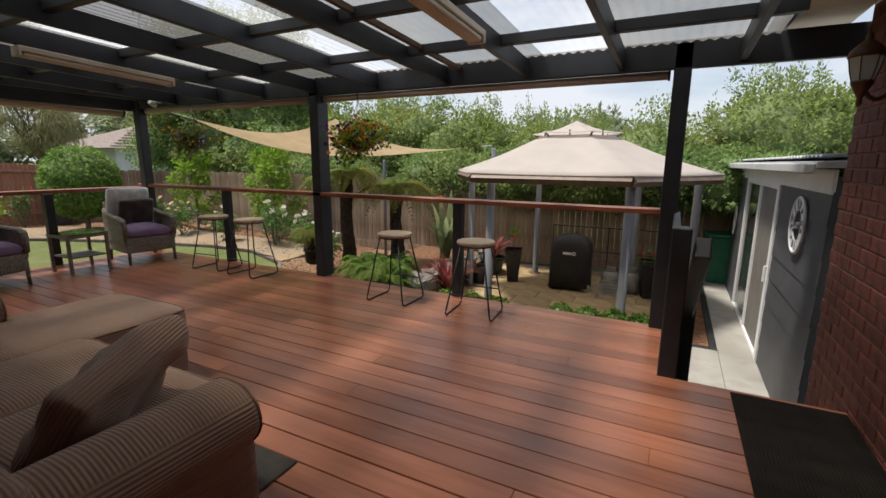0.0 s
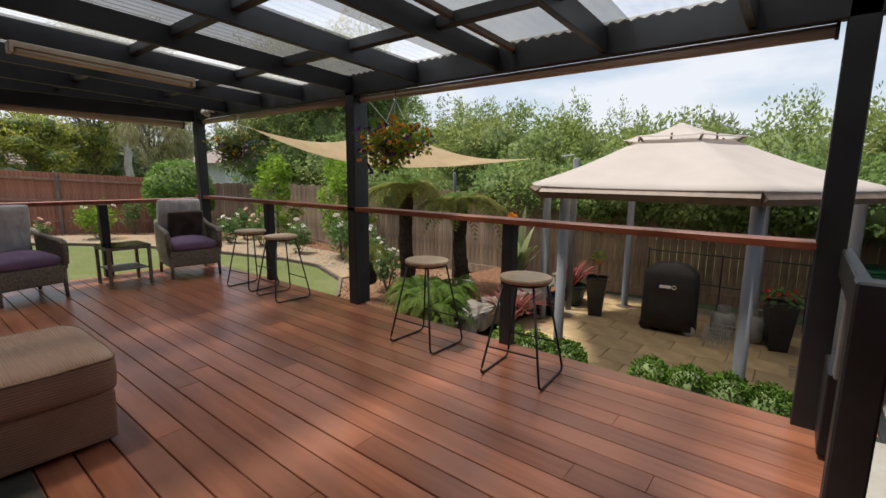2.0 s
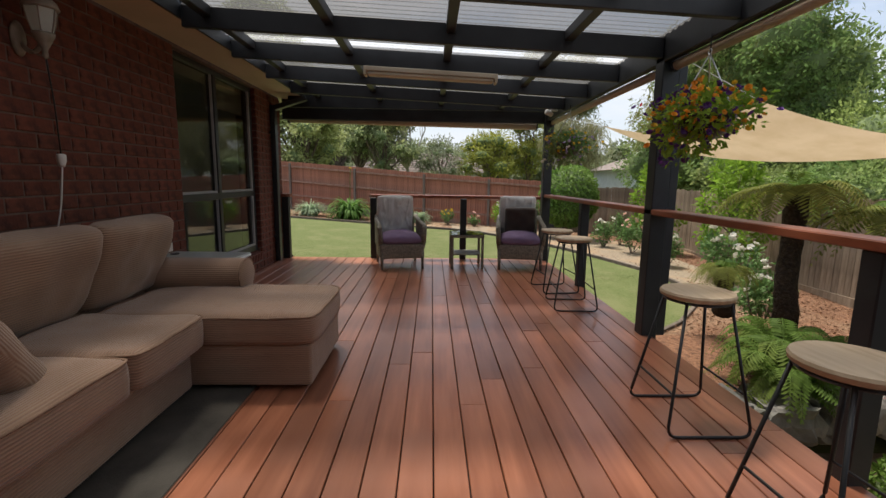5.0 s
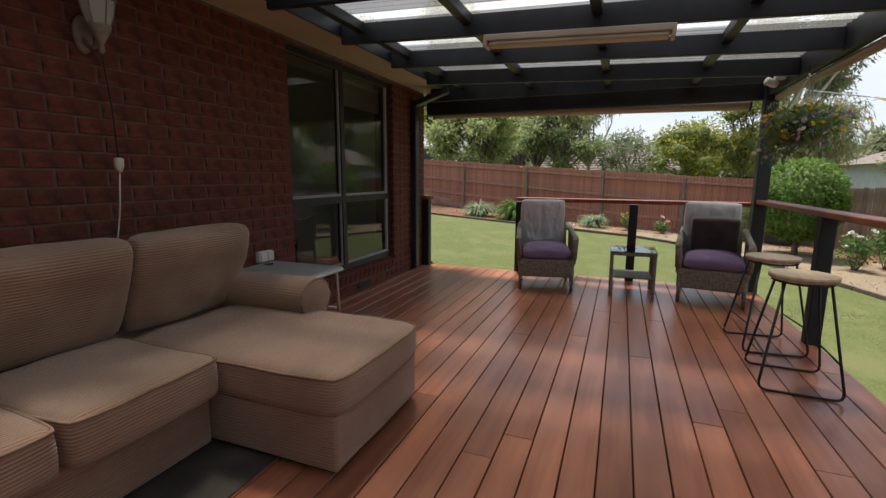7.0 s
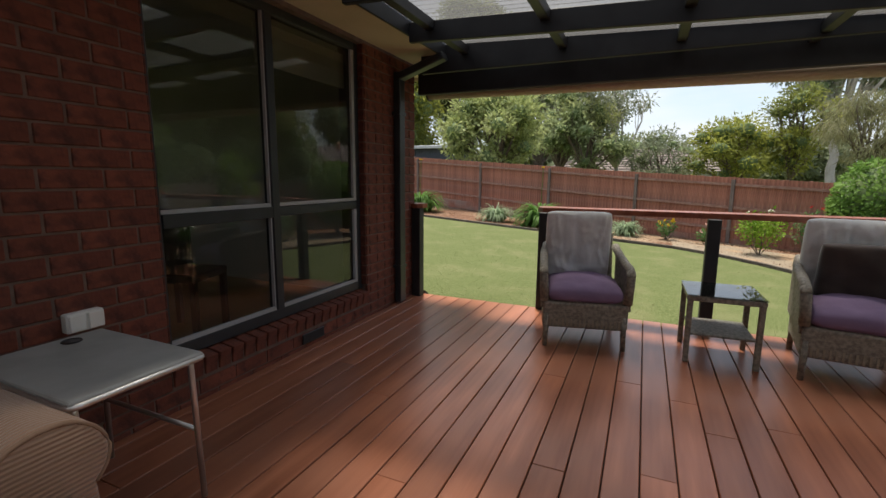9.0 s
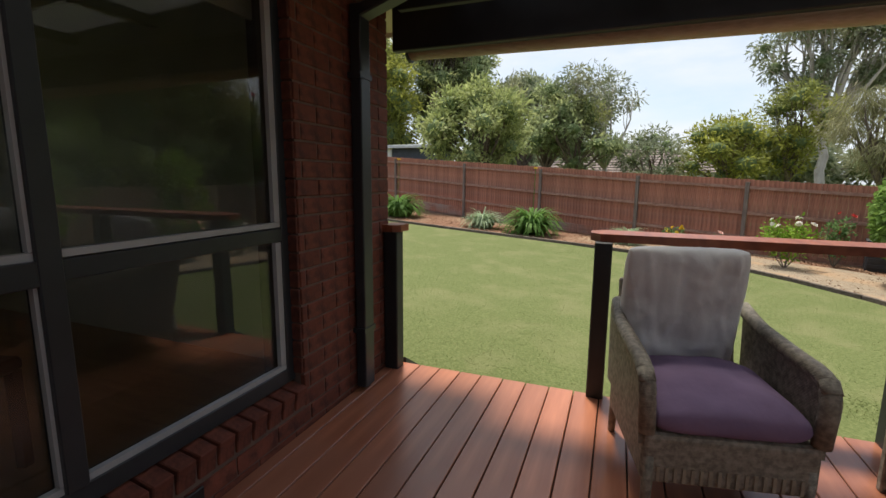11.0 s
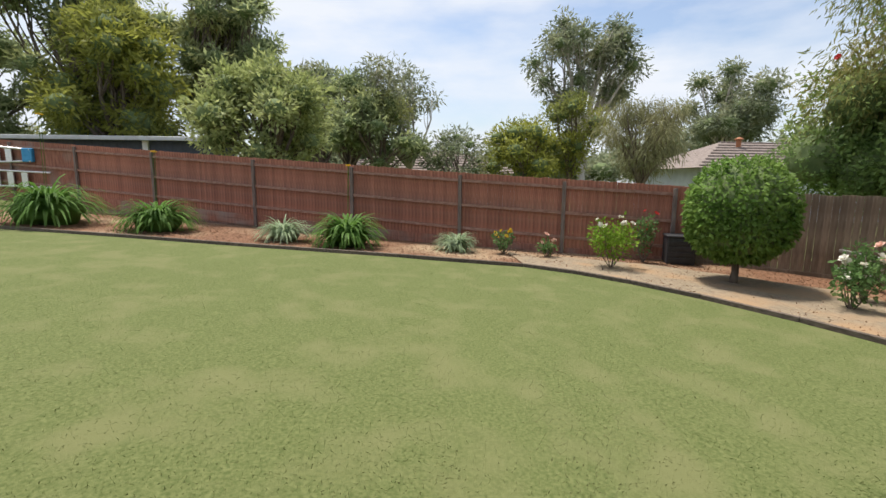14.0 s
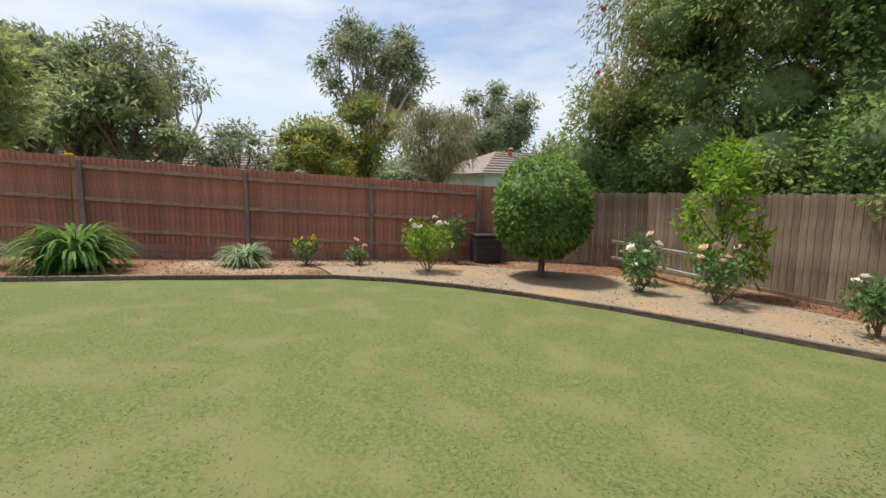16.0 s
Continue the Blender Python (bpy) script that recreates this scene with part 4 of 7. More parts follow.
def build_room():
    r = tagged(new("room_behind_window"), "dim room with pale walls and timber floor behind the glass", "room", kind="structure")
    part("room_floor", bm_box(-6.6, -4.5, -0.05, -1.2, -0.26, 0.02), M_parquet, r)
    for a in ((-6.6, -4.6, 0.02, -5.4, -4.5, 2.45), (-3.4, -4.6, 0.02, -1.2, -4.5, 2.45), (-5.4, -4.6, 0.02, -3.4, -4.5, 0.95), (-5.4, -4.6, 2.05, -3.4, -4.5, 2.45)):
        part("room_wall", bm_box(*a), M_dimwall, r)
    part("room_wall", bm_box(-1.2, -4.5, 0.02, -1.1, -0.26, 2.45), M_dimwall, r)
    part("room_wall", bm_box(-6.62, -4.5, 0.02, -6.52, -0.26, 2.45), M_dimwall, r)
    part("room_ceiling", bm_box(-6.62, -4.6, 2.45, 1.4, -0.26, 2.55), M_dimwall, r)
    # plain hall behind the door where the walk begins
    part("room_floor", bm_box(-1.09, -4.5, -0.05, 1.36, -0.26, 0.0), M_parquet, r)
    part("room_wall", bm_box(-1.1, -4.6, 0.02, 1.36, -4.5, 2.45), M_dimwall, r)
    part("room_wall", bm_box(1.36, -4.5, -0.05, 1.46, -0.26, 2.45), M_dimwall, r)
    part("house_roof", bm_box(-7.3, -6.2, 2.60, 1.4, -0.05, 2.66), M_dimwall, r)
    # roller blind at the top of the west pane
    b = tagged(part("window_blind", bm_box(WX0 + 0.06, -0.17, 1.90, -4.98, -0.155, 2.16), M_fascia), "cream roller blind half drawn inside the window", "blind")
    t = thing("dining_table", "dark dining table seen dimly through the window", "table")
    part("tabletop", bm_box(-4.9, -2.2, 0.72, -3.5, -1.2, 0.76, 0.008), M_darkwood, t)
    for x in (-4.82, -3.58):
        for y in (-2.12, -1.28):
            part("leg", bm_box(x - 0.035, y - 0.035, 0.02, x + 0.035, y + 0.035, 0.72), M_darkwood, t)
    for x, y, a in ((-5.0, -1.0, 200), (-4.3, -0.9, 270)):
        c = thing("dining_chair", "dark dining chair seen dimly through the window", "chair", "dining chairs indoors", m=pose(x, y, 0.02, 0, 0, a))
        part("seat", bm_box(-0.22, -0.22, 0.42, 0.22, 0.22, 0.48, 0.015), M_darkwood, c)
        part("backrest", bm_box(-0.24, -0.21, 0.48, -0.19, 0.21, 0.95, 0.015), M_darkwood, c)
        for lx in (-0.19, 0.19):
            for ly in (-0.19, 0.19):
                part("leg", bm_box(lx - 0.02, ly - 0.02, 0, lx + 0.02, ly + 0.02, 0.42), M_darkwood, c)


build_room()


def build_downpipe():
    d = thing("downpipe", "charcoal rectangular downpipe running down the brick pier", "downpipe")
    part("pipe", bm_box(-6.50, 0.012, 0.02, -6.40, 0.075, 2.12, 0.008, 2), M_winframe, d)
    bm = bm_box(-0.05, -0.032, 0, 0.05, 0.032, 0.46, 0.008)
    part("elbow", moved(bm, pose(-6.45, 0.05, 2.08, -72, 0, 0)), M_winframe, d)
    for z in (0.35, 1.75):
        part("strap", bm_box(-6.51, 0.0, z, -6.39, 0.079, z + 0.03), M_winframe, d)


build_downpipe()


def build_steps():
    s = thing("garden_steps", "weathered grey timber steps from the deck down to the lawn", "steps")
    n, rise, going = 2, 0.18, 0.30
    for i in range(n):
        x1 = DECK_W - 0.01 - i * going
        z = -(i + 1) * rise
        for k in range(2):
            part("tread", bm_box(x1 - 0.15 * (k + 1) + 0.004, 0.10, z - 0.035, x1 - 0.15 * k, 1.30, z, 0.005), M_step, s)
    for y in (0.055, 1.305):
        bm = bmesh.new()
        pr = [(DECK_W - 0.01, 0.03), (DECK_W - 0.01, -0.25), (DECK_W - 0.46, -0.60), (DECK_W - 0.68, -0.60), (DECK_W - 0.68, -0.40)]
        A = [bm.verts.new((x, y, z)) for x, z in pr]
        B = [bm.verts.new((x, y + 0.042, z)) for x, z in pr]
        bm.faces.new(A), bm.faces.new(B[::-1])
        for k in range(5):
            bm.faces.new((A[k], B[k], B[(k + 1) % 5], A[(k + 1) % 5]))
        bmesh.ops.recalc_face_normals(bm, faces=bm.faces)
        part("stringer", bm, M_winframe, s, "charcoal painted stringer")
    return s


build_steps()


def build_side_stair():
    s = thing("side_stair", "charcoal painted timber stair down to the side path", "steps")
    for i in range(4):
        z = -0.172 * (i + 1)
        part("tread", bm_box(STEP_X + 0.06, STEP_Y + 0.25 * i, z - 0.04, 1.02, STEP_Y + 0.25 * (i + 1) - 0.004, z, 0.005), M_step, s)
    for k, (x, y, z0, z1) in enumerate(((0.14, 2.94, -0.02, 0.955), (0.27, 3.95, -0.84, 0.20))):
        part("newel_post", bm_box(x - 0.055, y - 0.055, z0, x + 0.055, y + 0.055, z1, 0.008), M_black, s)
    part("rail_board", bm_box(0.09, 2.958, 0.82, 0.135, 3.92, 0.955, 0.006), M_black, s)
    part("baluster", bm_box(0.10, 3.35, 0.45, 0.13, 3.44, 0.82, 0.004), M_step, s)
    part("mid_board", bm_box(0.09, 3.50, 0.02, 0.135, 3.92, 0.42, 0.006), M_black, s)
    bm = bm_box(-0.045, 0, -0.14, 0.045, 1.25, 0.0, 0.012, 2)
    part("stair_rail", moved(bm, pose(0.262, 2.96, 0.90, -34, 0, 0)), M_black, s)


build_side_stair()


# ---------------------------------------------------------------- foliage
def leaf_mat(name, c1, c2, c3=None, rough=0.6, trans=0.42, scale=1.2, spread=0.24):
    return mat(name, c1, c2, rough=rough, scale=scale, island=spread, c3=c3, s3=0.45, trans=trans, spec=0.12)


M_hedge = leaf_mat("photinia_leaf", (0.14, 0.225, 0.075), (0.235, 0.34, 0.118), (0.33, 0.385, 0.145), trans=0.56)
M_hedge2 = leaf_mat("yellow_green_leaf", (0.18, 0.255, 0.075), (0.30, 0.365, 0.12), (0.33, 0.375, 0.135), trans=0.58)
# crown filler; the shade between leaves is put into this darker green
M_shadecore = mat("inner_foliage", (0.105, 0.15, 0.058), (0.16, 0.21, 0.082), rough=0.9, scale=3)
M_ball = leaf_mat("viburnum_leaf", (0.115, 0.215, 0.042), (0.20, 0.31, 0.075), (0.225, 0.33, 0.09))
M_bright = leaf_mat("citrus_leaf", (0.15, 0.27, 0.03), (0.25, 0.38, 0.05), (0.30, 0.43, 0.06), trans=0.5)
M_olive = leaf_mat("olive_leaf", (0.275, 0.324, 0.117), (0.399, 0.440, 0.186), (0.468, 0.509, 0.247))
M_gum = leaf_mat("gum_leaf", (0.19, 0.225, 0.145), (0.29, 0.32, 0.20), (0.33, 0.335, 0.20))
M_gumdark = leaf_mat("dark_gum_leaf", (0.24, 0.295, 0.16), (0.35, 0.40, 0.19), (0.45, 0.45, 0.18), trans=0.55)
M_wattle = leaf_mat("wattle_leaf", (0.24, 0.26, 0.055), (0.35, 0.36, 0.08), (0.20, 0.225, 0.07), trans=0.52)
M_weep = leaf_mat("weeping_leaf", (0.230, 0.224, 0.115), (0.322, 0.310, 0.172), (0.184, 0.196, 0.092))
M_aga = leaf_mat("agapanthus_leaf", (0.075, 0.163, 0.031), (0.138, 0.250, 0.056))
M_dian = leaf_mat("silver_strap_leaf", (0.25, 0.33, 0.19), (0.36, 0.44, 0.28))
M_fern = leaf_mat("fern_frond", (0.075, 0.135, 0.025), (0.13, 0.20, 0.04), (0.17, 0.20, 0.045))
M_fernolive = leaf_mat("tree_fern_frond", (0.13, 0.15, 0.03), (0.19, 0.21, 0.05), (0.23, 0.20, 0.06))
M_cordy = leaf_mat("red_cordyline_leaf", (0.20, 0.05, 0.05), (0.32, 0.11, 0.10), (0.30, 0.17, 0.10))
M_box = leaf_mat("box_hedge_leaf", (0.05, 0.105, 0.015), (0.09, 0.165, 0.025), (0.12, 0.19, 0.034), trans=0.2)
M_rose = leaf_mat("rose_leaf", (0.104, 0.195, 0.065), (0.169, 0.273, 0.098), (0.195, 0.221, 0.078))
M_palebark = mat("pale_gum_bark", (0.36, 0.32, 0.27), (0.52, 0.48, 0.42), rough=0.85, scale=4, stretch=(1, 1, 0.4), bump=0.3, bscale=15)
M_fernbark = mat("tree_fern_trunk", (0.035, 0.024, 0.016), (0.075, 0.05, 0.032), rough=1.0, scale=22, bump=1.0, bscale=30, bdist=0.04)


def petal(name, c1, c2):
    return mat(name, c1, c2, rough=0.7, scale=30, island=0.2, trans=0.25)


P_white, P_pink, P_red = petal("white_petal", (0.74, 0.70, 0.62), (0.8, 0.77, 0.72)), petal("pink_petal", (0.72, 0.42, 0.36), (0.78, 0.55, 0.46)), petal("red_petal", (0.45, 0.03, 0.03), (0.55, 0.06, 0.05))
P_yellow, P_orange, P_purple, P_mauve = petal("yellow_petal", (0.70, 0.45, 0.03), (0.78, 0.55, 0.06)), petal("orange_petal", (0.72, 0.25, 0.02), (0.80, 0.36, 0.03)), petal("purple_petal", (0.075, 0.02, 0.15), (0.14, 0.04, 0.25)), petal("mauve_petal", (0.35, 0.27, 0.50), (0.45, 0.38, 0.6))


def leaf_object(name, pts, dirs, length, width, material, parent, seed=0, label="", jitter=0.4):
    """One mesh of many small folded leaves at pts, pointing along dirs."""
    rng = np.random.default_rng(seed)
    n = len(pts)
    d = dirs / (np.linalg.norm(dirs, axis=1, keepdims=True) + 1e-9)
    r = rng.normal(size=(n, 3))
    s = np.cross(d, r)
    s /= np.linalg.norm(s, axis=1, keepdims=True) + 1e-9
    nn = np.cross(s, d)
    k = 1 + jitter * (rng.random((n, 1)) * 2 - 1)
    Ln, Wd = length * k, width * k
    v = np.empty((n, 4, 3))
    v[:, 0] = pts
    v[:, 1] = pts + d * Ln * 0.45 + s * Wd * 0.5 + nn * Wd * 0.12
    v[:, 2] = pts + d * Ln - nn * Ln * 0.08
    v[:, 3] = pts + d * Ln * 0.45 - s * Wd * 0.5 + nn * Wd * 0.12
    me = bpy.data.meshes.new(name)
    me.vertices.add(n * 4)
    me.vertices.foreach_set("co", v.reshape(-1).astype(np.float32))
    me.loops.add(n * 4)
    me.loops.foreach_set("vertex_index", np.arange(n * 4, dtype=np.int32))
    me.polygons.add(n)
    me.polygons.foreach_set("loop_start", np.arange(0, n * 4, 4, dtype=np.int32))
    me.polygons.foreach_set("loop_total", np.full(n, 4, dtype=np.int32))
    me.update(calc_edges=True)
    me.materials.append(material)
    ob = new(name, me)
    ob.parent = parent
    if label:
        tagged(ob, label)
    return ob


def blob_points(blobs, per_area, seed, inner=0.66, lump=0.22):
    """Points and outward directions in the outer shell of lumpy ellipsoids (cx, cy, cz, rx, ry, rz)."""
    rng = np.random.default_rng(seed)
    P, D = [], []
    for b in blobs:
        c, r = np.array(b[:3]), np.array(b[3:6])
        area = 4 * math.pi * (((r[0] * r[1]) ** 1.6 + (r[0] * r[2]) ** 1.6 + (r[1] * r[2]) ** 1.6) / 3) ** (1 / 1.6)
        n = max(20, int(area * per_area))
        u = rng.normal(size=(n, 3))
        u /= np.linalg.norm(u, axis=1, keepdims=True)
        ph = rng.random(3) * 6
        wob = 1 + lump * (np.sin(u[:, 0] * 5 + ph[0] + c[0]) * np.sin(u[:, 1] * 5 + ph[1]) + 0.6 * np.sin(u[:, 2] * 7 + ph[2] + u[:, 0] * 4)
                          + 0.45 * np.sin(u[:, 0] * 13 + ph[1]) * np.sin(u[:, 2] * 12 + ph[0]) * np.sin(u[:, 1] * 12))
        rad = (inner + (1 - inner) * rng.random(n) ** 0.6) * wob
        P.append(c + u * r * rad[:, None])
        D.append(u + rng.normal(size=(n, 3)) * 0.75)
    return np.concatenate(P), np.concatenate(D)


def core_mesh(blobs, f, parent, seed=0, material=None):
    # solid lumps behind the leaves, darkened by default for shaded depth
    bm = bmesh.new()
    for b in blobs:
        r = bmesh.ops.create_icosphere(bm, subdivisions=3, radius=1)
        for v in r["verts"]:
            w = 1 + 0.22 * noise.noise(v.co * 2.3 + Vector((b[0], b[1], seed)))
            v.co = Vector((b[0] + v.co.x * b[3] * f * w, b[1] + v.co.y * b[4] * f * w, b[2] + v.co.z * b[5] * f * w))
    return part("inner_foliage", bm, material or M_shadecore, parent, smooth=True)


def crown(name, blobs, per_area, length, width, material, parent, seed, droop=0.0, core=0.62, inner=0.66, lump=0.22):
    P, D = blob_points(blobs, per_area, seed, inner, lump)
    D[:, 2] -= droop
    leaf_object(name, P, D, length, width, material, parent, seed)
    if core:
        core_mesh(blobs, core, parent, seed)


def limb(p, q, r0, r1, bend=0.15, seed=0, n=6):
    rng = random.Random(seed)
    p, q = Vector(p), Vector(q)
    side = Vector((rng.uniform(-1, 1), rng.uniform(-1, 1), rng.uniform(-0.2, 0.5))) * (q - p).length * bend
    pts = [p.lerp(q, i / n) + side * math.sin(math.pi * i / n) + Vector((rng.uniform(-1, 1), rng.uniform(-1, 1), 0)) * r0 * 0.5 * (0 < i < n) for i in range(n + 1)]
    return pts, [r0 + (r1 - r0) * i / n for i in range(n + 1)]


def build_tree(name, label, base, blobs, leafm, barkm, per_area, length, width, seed, trunk_r=0.18, droop=0.2, core=0.0, inner=0.35, fork=0.35, lump=0.25):
    t = thing(name, label, "tree")
    rng = random.Random(seed)
    bx, by, bz = base
    top = max(b[2] for b in blobs)
    cx, cy = sum(b[0] for b in blobs) / len(blobs), sum(b[1] for b in blobs) / len(blobs)
    fz = bz + (top - bz) * fork
    fx, fy = bx + (cx - bx) * 0.3, by + (cy - by) * 0.3
    pts, rad = limb((bx, by, bz - 0.2), (fx, fy, fz), trunk_r, trunk_r * 0.65, 0.05, seed)
    part("trunk", bm_tube(pts, rad, 10), barkm, t, smooth=True)
    for i, b in enumerate(blobs):
        pts, rad = limb((fx, fy, fz - 0.1), (b[0], b[1], b[2]), trunk_r * 0.5, trunk_r * 0.10, 0.13, seed + i)
        bm = bm_tube(pts, rad, 7)
        for k in range(4):
            q = Vector(b[:3]) + Vector((rng.uniform(-1, 1) * b[3], rng.uniform(-1, 1) * b[4], rng.uniform(-0.4, 0.9) * b[5])) * 0.75
            bm_tube(*limb(pts[3 + k % 3], q, trunk_r * 0.16, trunk_r * 0.04, 0.15, seed + 7 * k), 5, bm=bm)
        part("limb", bm, barkm, t, smooth=True)
    crown("crown", blobs, per_area, length, width, leafm, t, seed, droop, core, inner, lump)
    return t


def strap_bm(n, length, width, rise, seed, spread=1.0, tip=0.1, seg=5, lift=0.0):
    """A tuft of arching strap leaves round the origin."""
    rng = random.Random(seed)
    bm = bmesh.new()
    for i in range(n):
        a = rng.uniform(0, math.tau)
        L = length * rng.uniform(0.6, 1.1)
        out = spread * rng.uniform(0.25, 1.0)
        dirv = Vector((math.cos(a), math.sin(a), 0))
        side = Vector((-math.sin(a), math.cos(a), 0))
        base = dirv * rng.uniform(0, 0.05)
        prev = None
        for k in range(seg + 1):
            t = k / seg
            p = base + dirv * (L * out * t * (0.75 + 0.25 * t)) + Vector((0, 0, lift + L * rise * (t - 0.85 * out * t * t)))
            w = width * (1 - t ** 2) * 0.5 + 0.001
            row = (bm.verts.new(p - side * w), bm.verts.new(p + side * w))
            if prev:
                bm.faces.new((prev[0], prev[1], row[1], row[0]))
            prev = row
    return bm


def arching_bm(n, length, width, seed, seg=7):
    """A dense clump of long strap leaves that rise, arch over and hang down at their tips."""
    rng = random.Random(seed)
    bm = bmesh.new()
    for i in range(n):
        a = rng.uniform(0, math.tau)
        u = rng.random()
        dv, sv = Vector((math.cos(a), math.sin(a), 0)), Vector((-math.sin(a), math.cos(a), 0))
        step = length * rng.uniform(0.75, 1.1) / seg
        lean, bend = radians(88 - 50 * u + rng.uniform(-8, 8)), radians(rng.uniform(110, 165))
        p, prev = dv * rng.uniform(0, 0.12) + sv * rng.uniform(-0.06, 0.06), None
        for k in range(seg + 1):
            t = k / seg
            w = width * (0.75 + 0.5 * t - 1.22 * t ** 4) * 0.5 + 0.001
            row = (bm.verts.new(p - sv * w), bm.verts.new(p + sv * w))
            if prev:
                bm.faces.new((prev[0], prev[1], row[1], row[0]))
            prev = row
            e = lean - bend * t ** 1.5
            p = p + dv * (step * math.cos(e)) + Vector((0, 0, max(step * math.sin(e), 0.012 - p.z)))
    return bm


def frond_bm(n, length, seed, rise=0.55, spread=1.0, pinna=0.22, pairs=14, droop=0.9, origin=(0, 0, 0), start=0.1):
    """Arching feather fronds: a rib with paired leaflets."""
    rng = random.Random(seed)
    bm = bmesh.new()
    o = Vector(origin)
    for i in range(n):
        a = i / n * math.tau + rng.uniform(-0.25, 0.25)
        L = length * rng.uniform(0.75, 1.1)
        up = rise * rng.uniform(0.6, 1.3)
        dv, sv = Vector((math.cos(a), math.sin(a), 0)), Vector((-math.sin(a), math.cos(a), 0))

        def at(t):
            return o + dv * L * spread * t * (1 - 0.12 * t) + Vector((0, 0, L * (up * t - droop * up * t * t * 1.2)))
        for k in range(pairs):
            t = start + (1 - start) * (k + 0.5) / pairs
            p, q = at(t), at(min(1, t + 0.03))
            fw = (q - p).normalized()
            pl = L * pinna * math.sin(math.pi * (0.12 + 0.85 * t)) * rng.uniform(0.85, 1.1)
            w = L * (1 - start) / pairs * 0.42
            for s in (1, -1):
                tipp = p + sv * s * pl + fw * pl * 0.35 - Vector((0, 0, pl * 0.28))
                m = p + (tipp - p) * 0.5 + Vector((0, 0, pl * 0.04))
                bm.faces.new([bm.verts.new(x) for x in (p - fw * w * 0.6, m - fw * w, tipp, m + fw * w)])
        prev = None
        for k in range(7):
            p = at(k / 6)
            w = 0.008 * (1 - k / 7)
            row = (bm.verts.new(p - sv * w), bm.verts.new(p + sv * w))
            if prev:
                bm.faces.new((prev[0], prev[1], row[1], row[0]))
            prev = row
    return bm


def bloom_bm(points, r, seed):
    """Small ruffled flowers: a few cupped petals at each point."""
    rng = random.Random(seed)
    bm = bmesh.new()
    for p in points:
        p = Vector(p)
        ax = Vector((rng.uniform(-1, 1), rng.uniform(-1, 1), rng.uniform(0.2, 1))).normalized()
        u = ax.orthogonal().normalized()
        w = ax.cross(u)
        rr = r * rng.uniform(0.75, 1.2)
        for ring, (cnt, out, hh) in enumerate(((6, 1.0, 0.25), (4, 0.6, 0.5))):
            for k in range(cnt):
                a = (k + 0.5 * ring) / cnt * math.tau
                d = math.cos(a) * u + math.sin(a) * w
                s = -math.sin(a) * u + math.cos(a) * w
                bm.faces.new([bm.verts.new(x) for x in (p, p + d * rr * out * 0.7 + s * rr * 0.5 + ax * rr * hh, p + d * rr * out + ax * rr * hh * 1.5, p + d * rr * out * 0.7 - s * rr * 0.5 + ax * rr * hh)])
    return bm


def on_ground(x, y, lift=0.03):
    return ground_z(x, y) + lift


# ---------------------------------------------------------------- fences and edging
M_frail = mat("faded_red_rail", (0.24, 0.125, 0.09), (0.36, 0.215, 0.165), rough=0.9, scale=7, stretch=(3, 0.4, 3), bump=0.5, bscale=40, bdist=0.004)
M_fpost = mat("grey_fence_post", (0.13, 0.10, 0.085), (0.22, 0.175, 0.15), rough=0.9, scale=7, stretch=(3, 3, 0.4), bump=0.5, bscale=40, bdist=0.004)


def fence_top(y):
    return 1.42 - (0.072 if y < 1.86 else 0.06) * (y - 1.86)


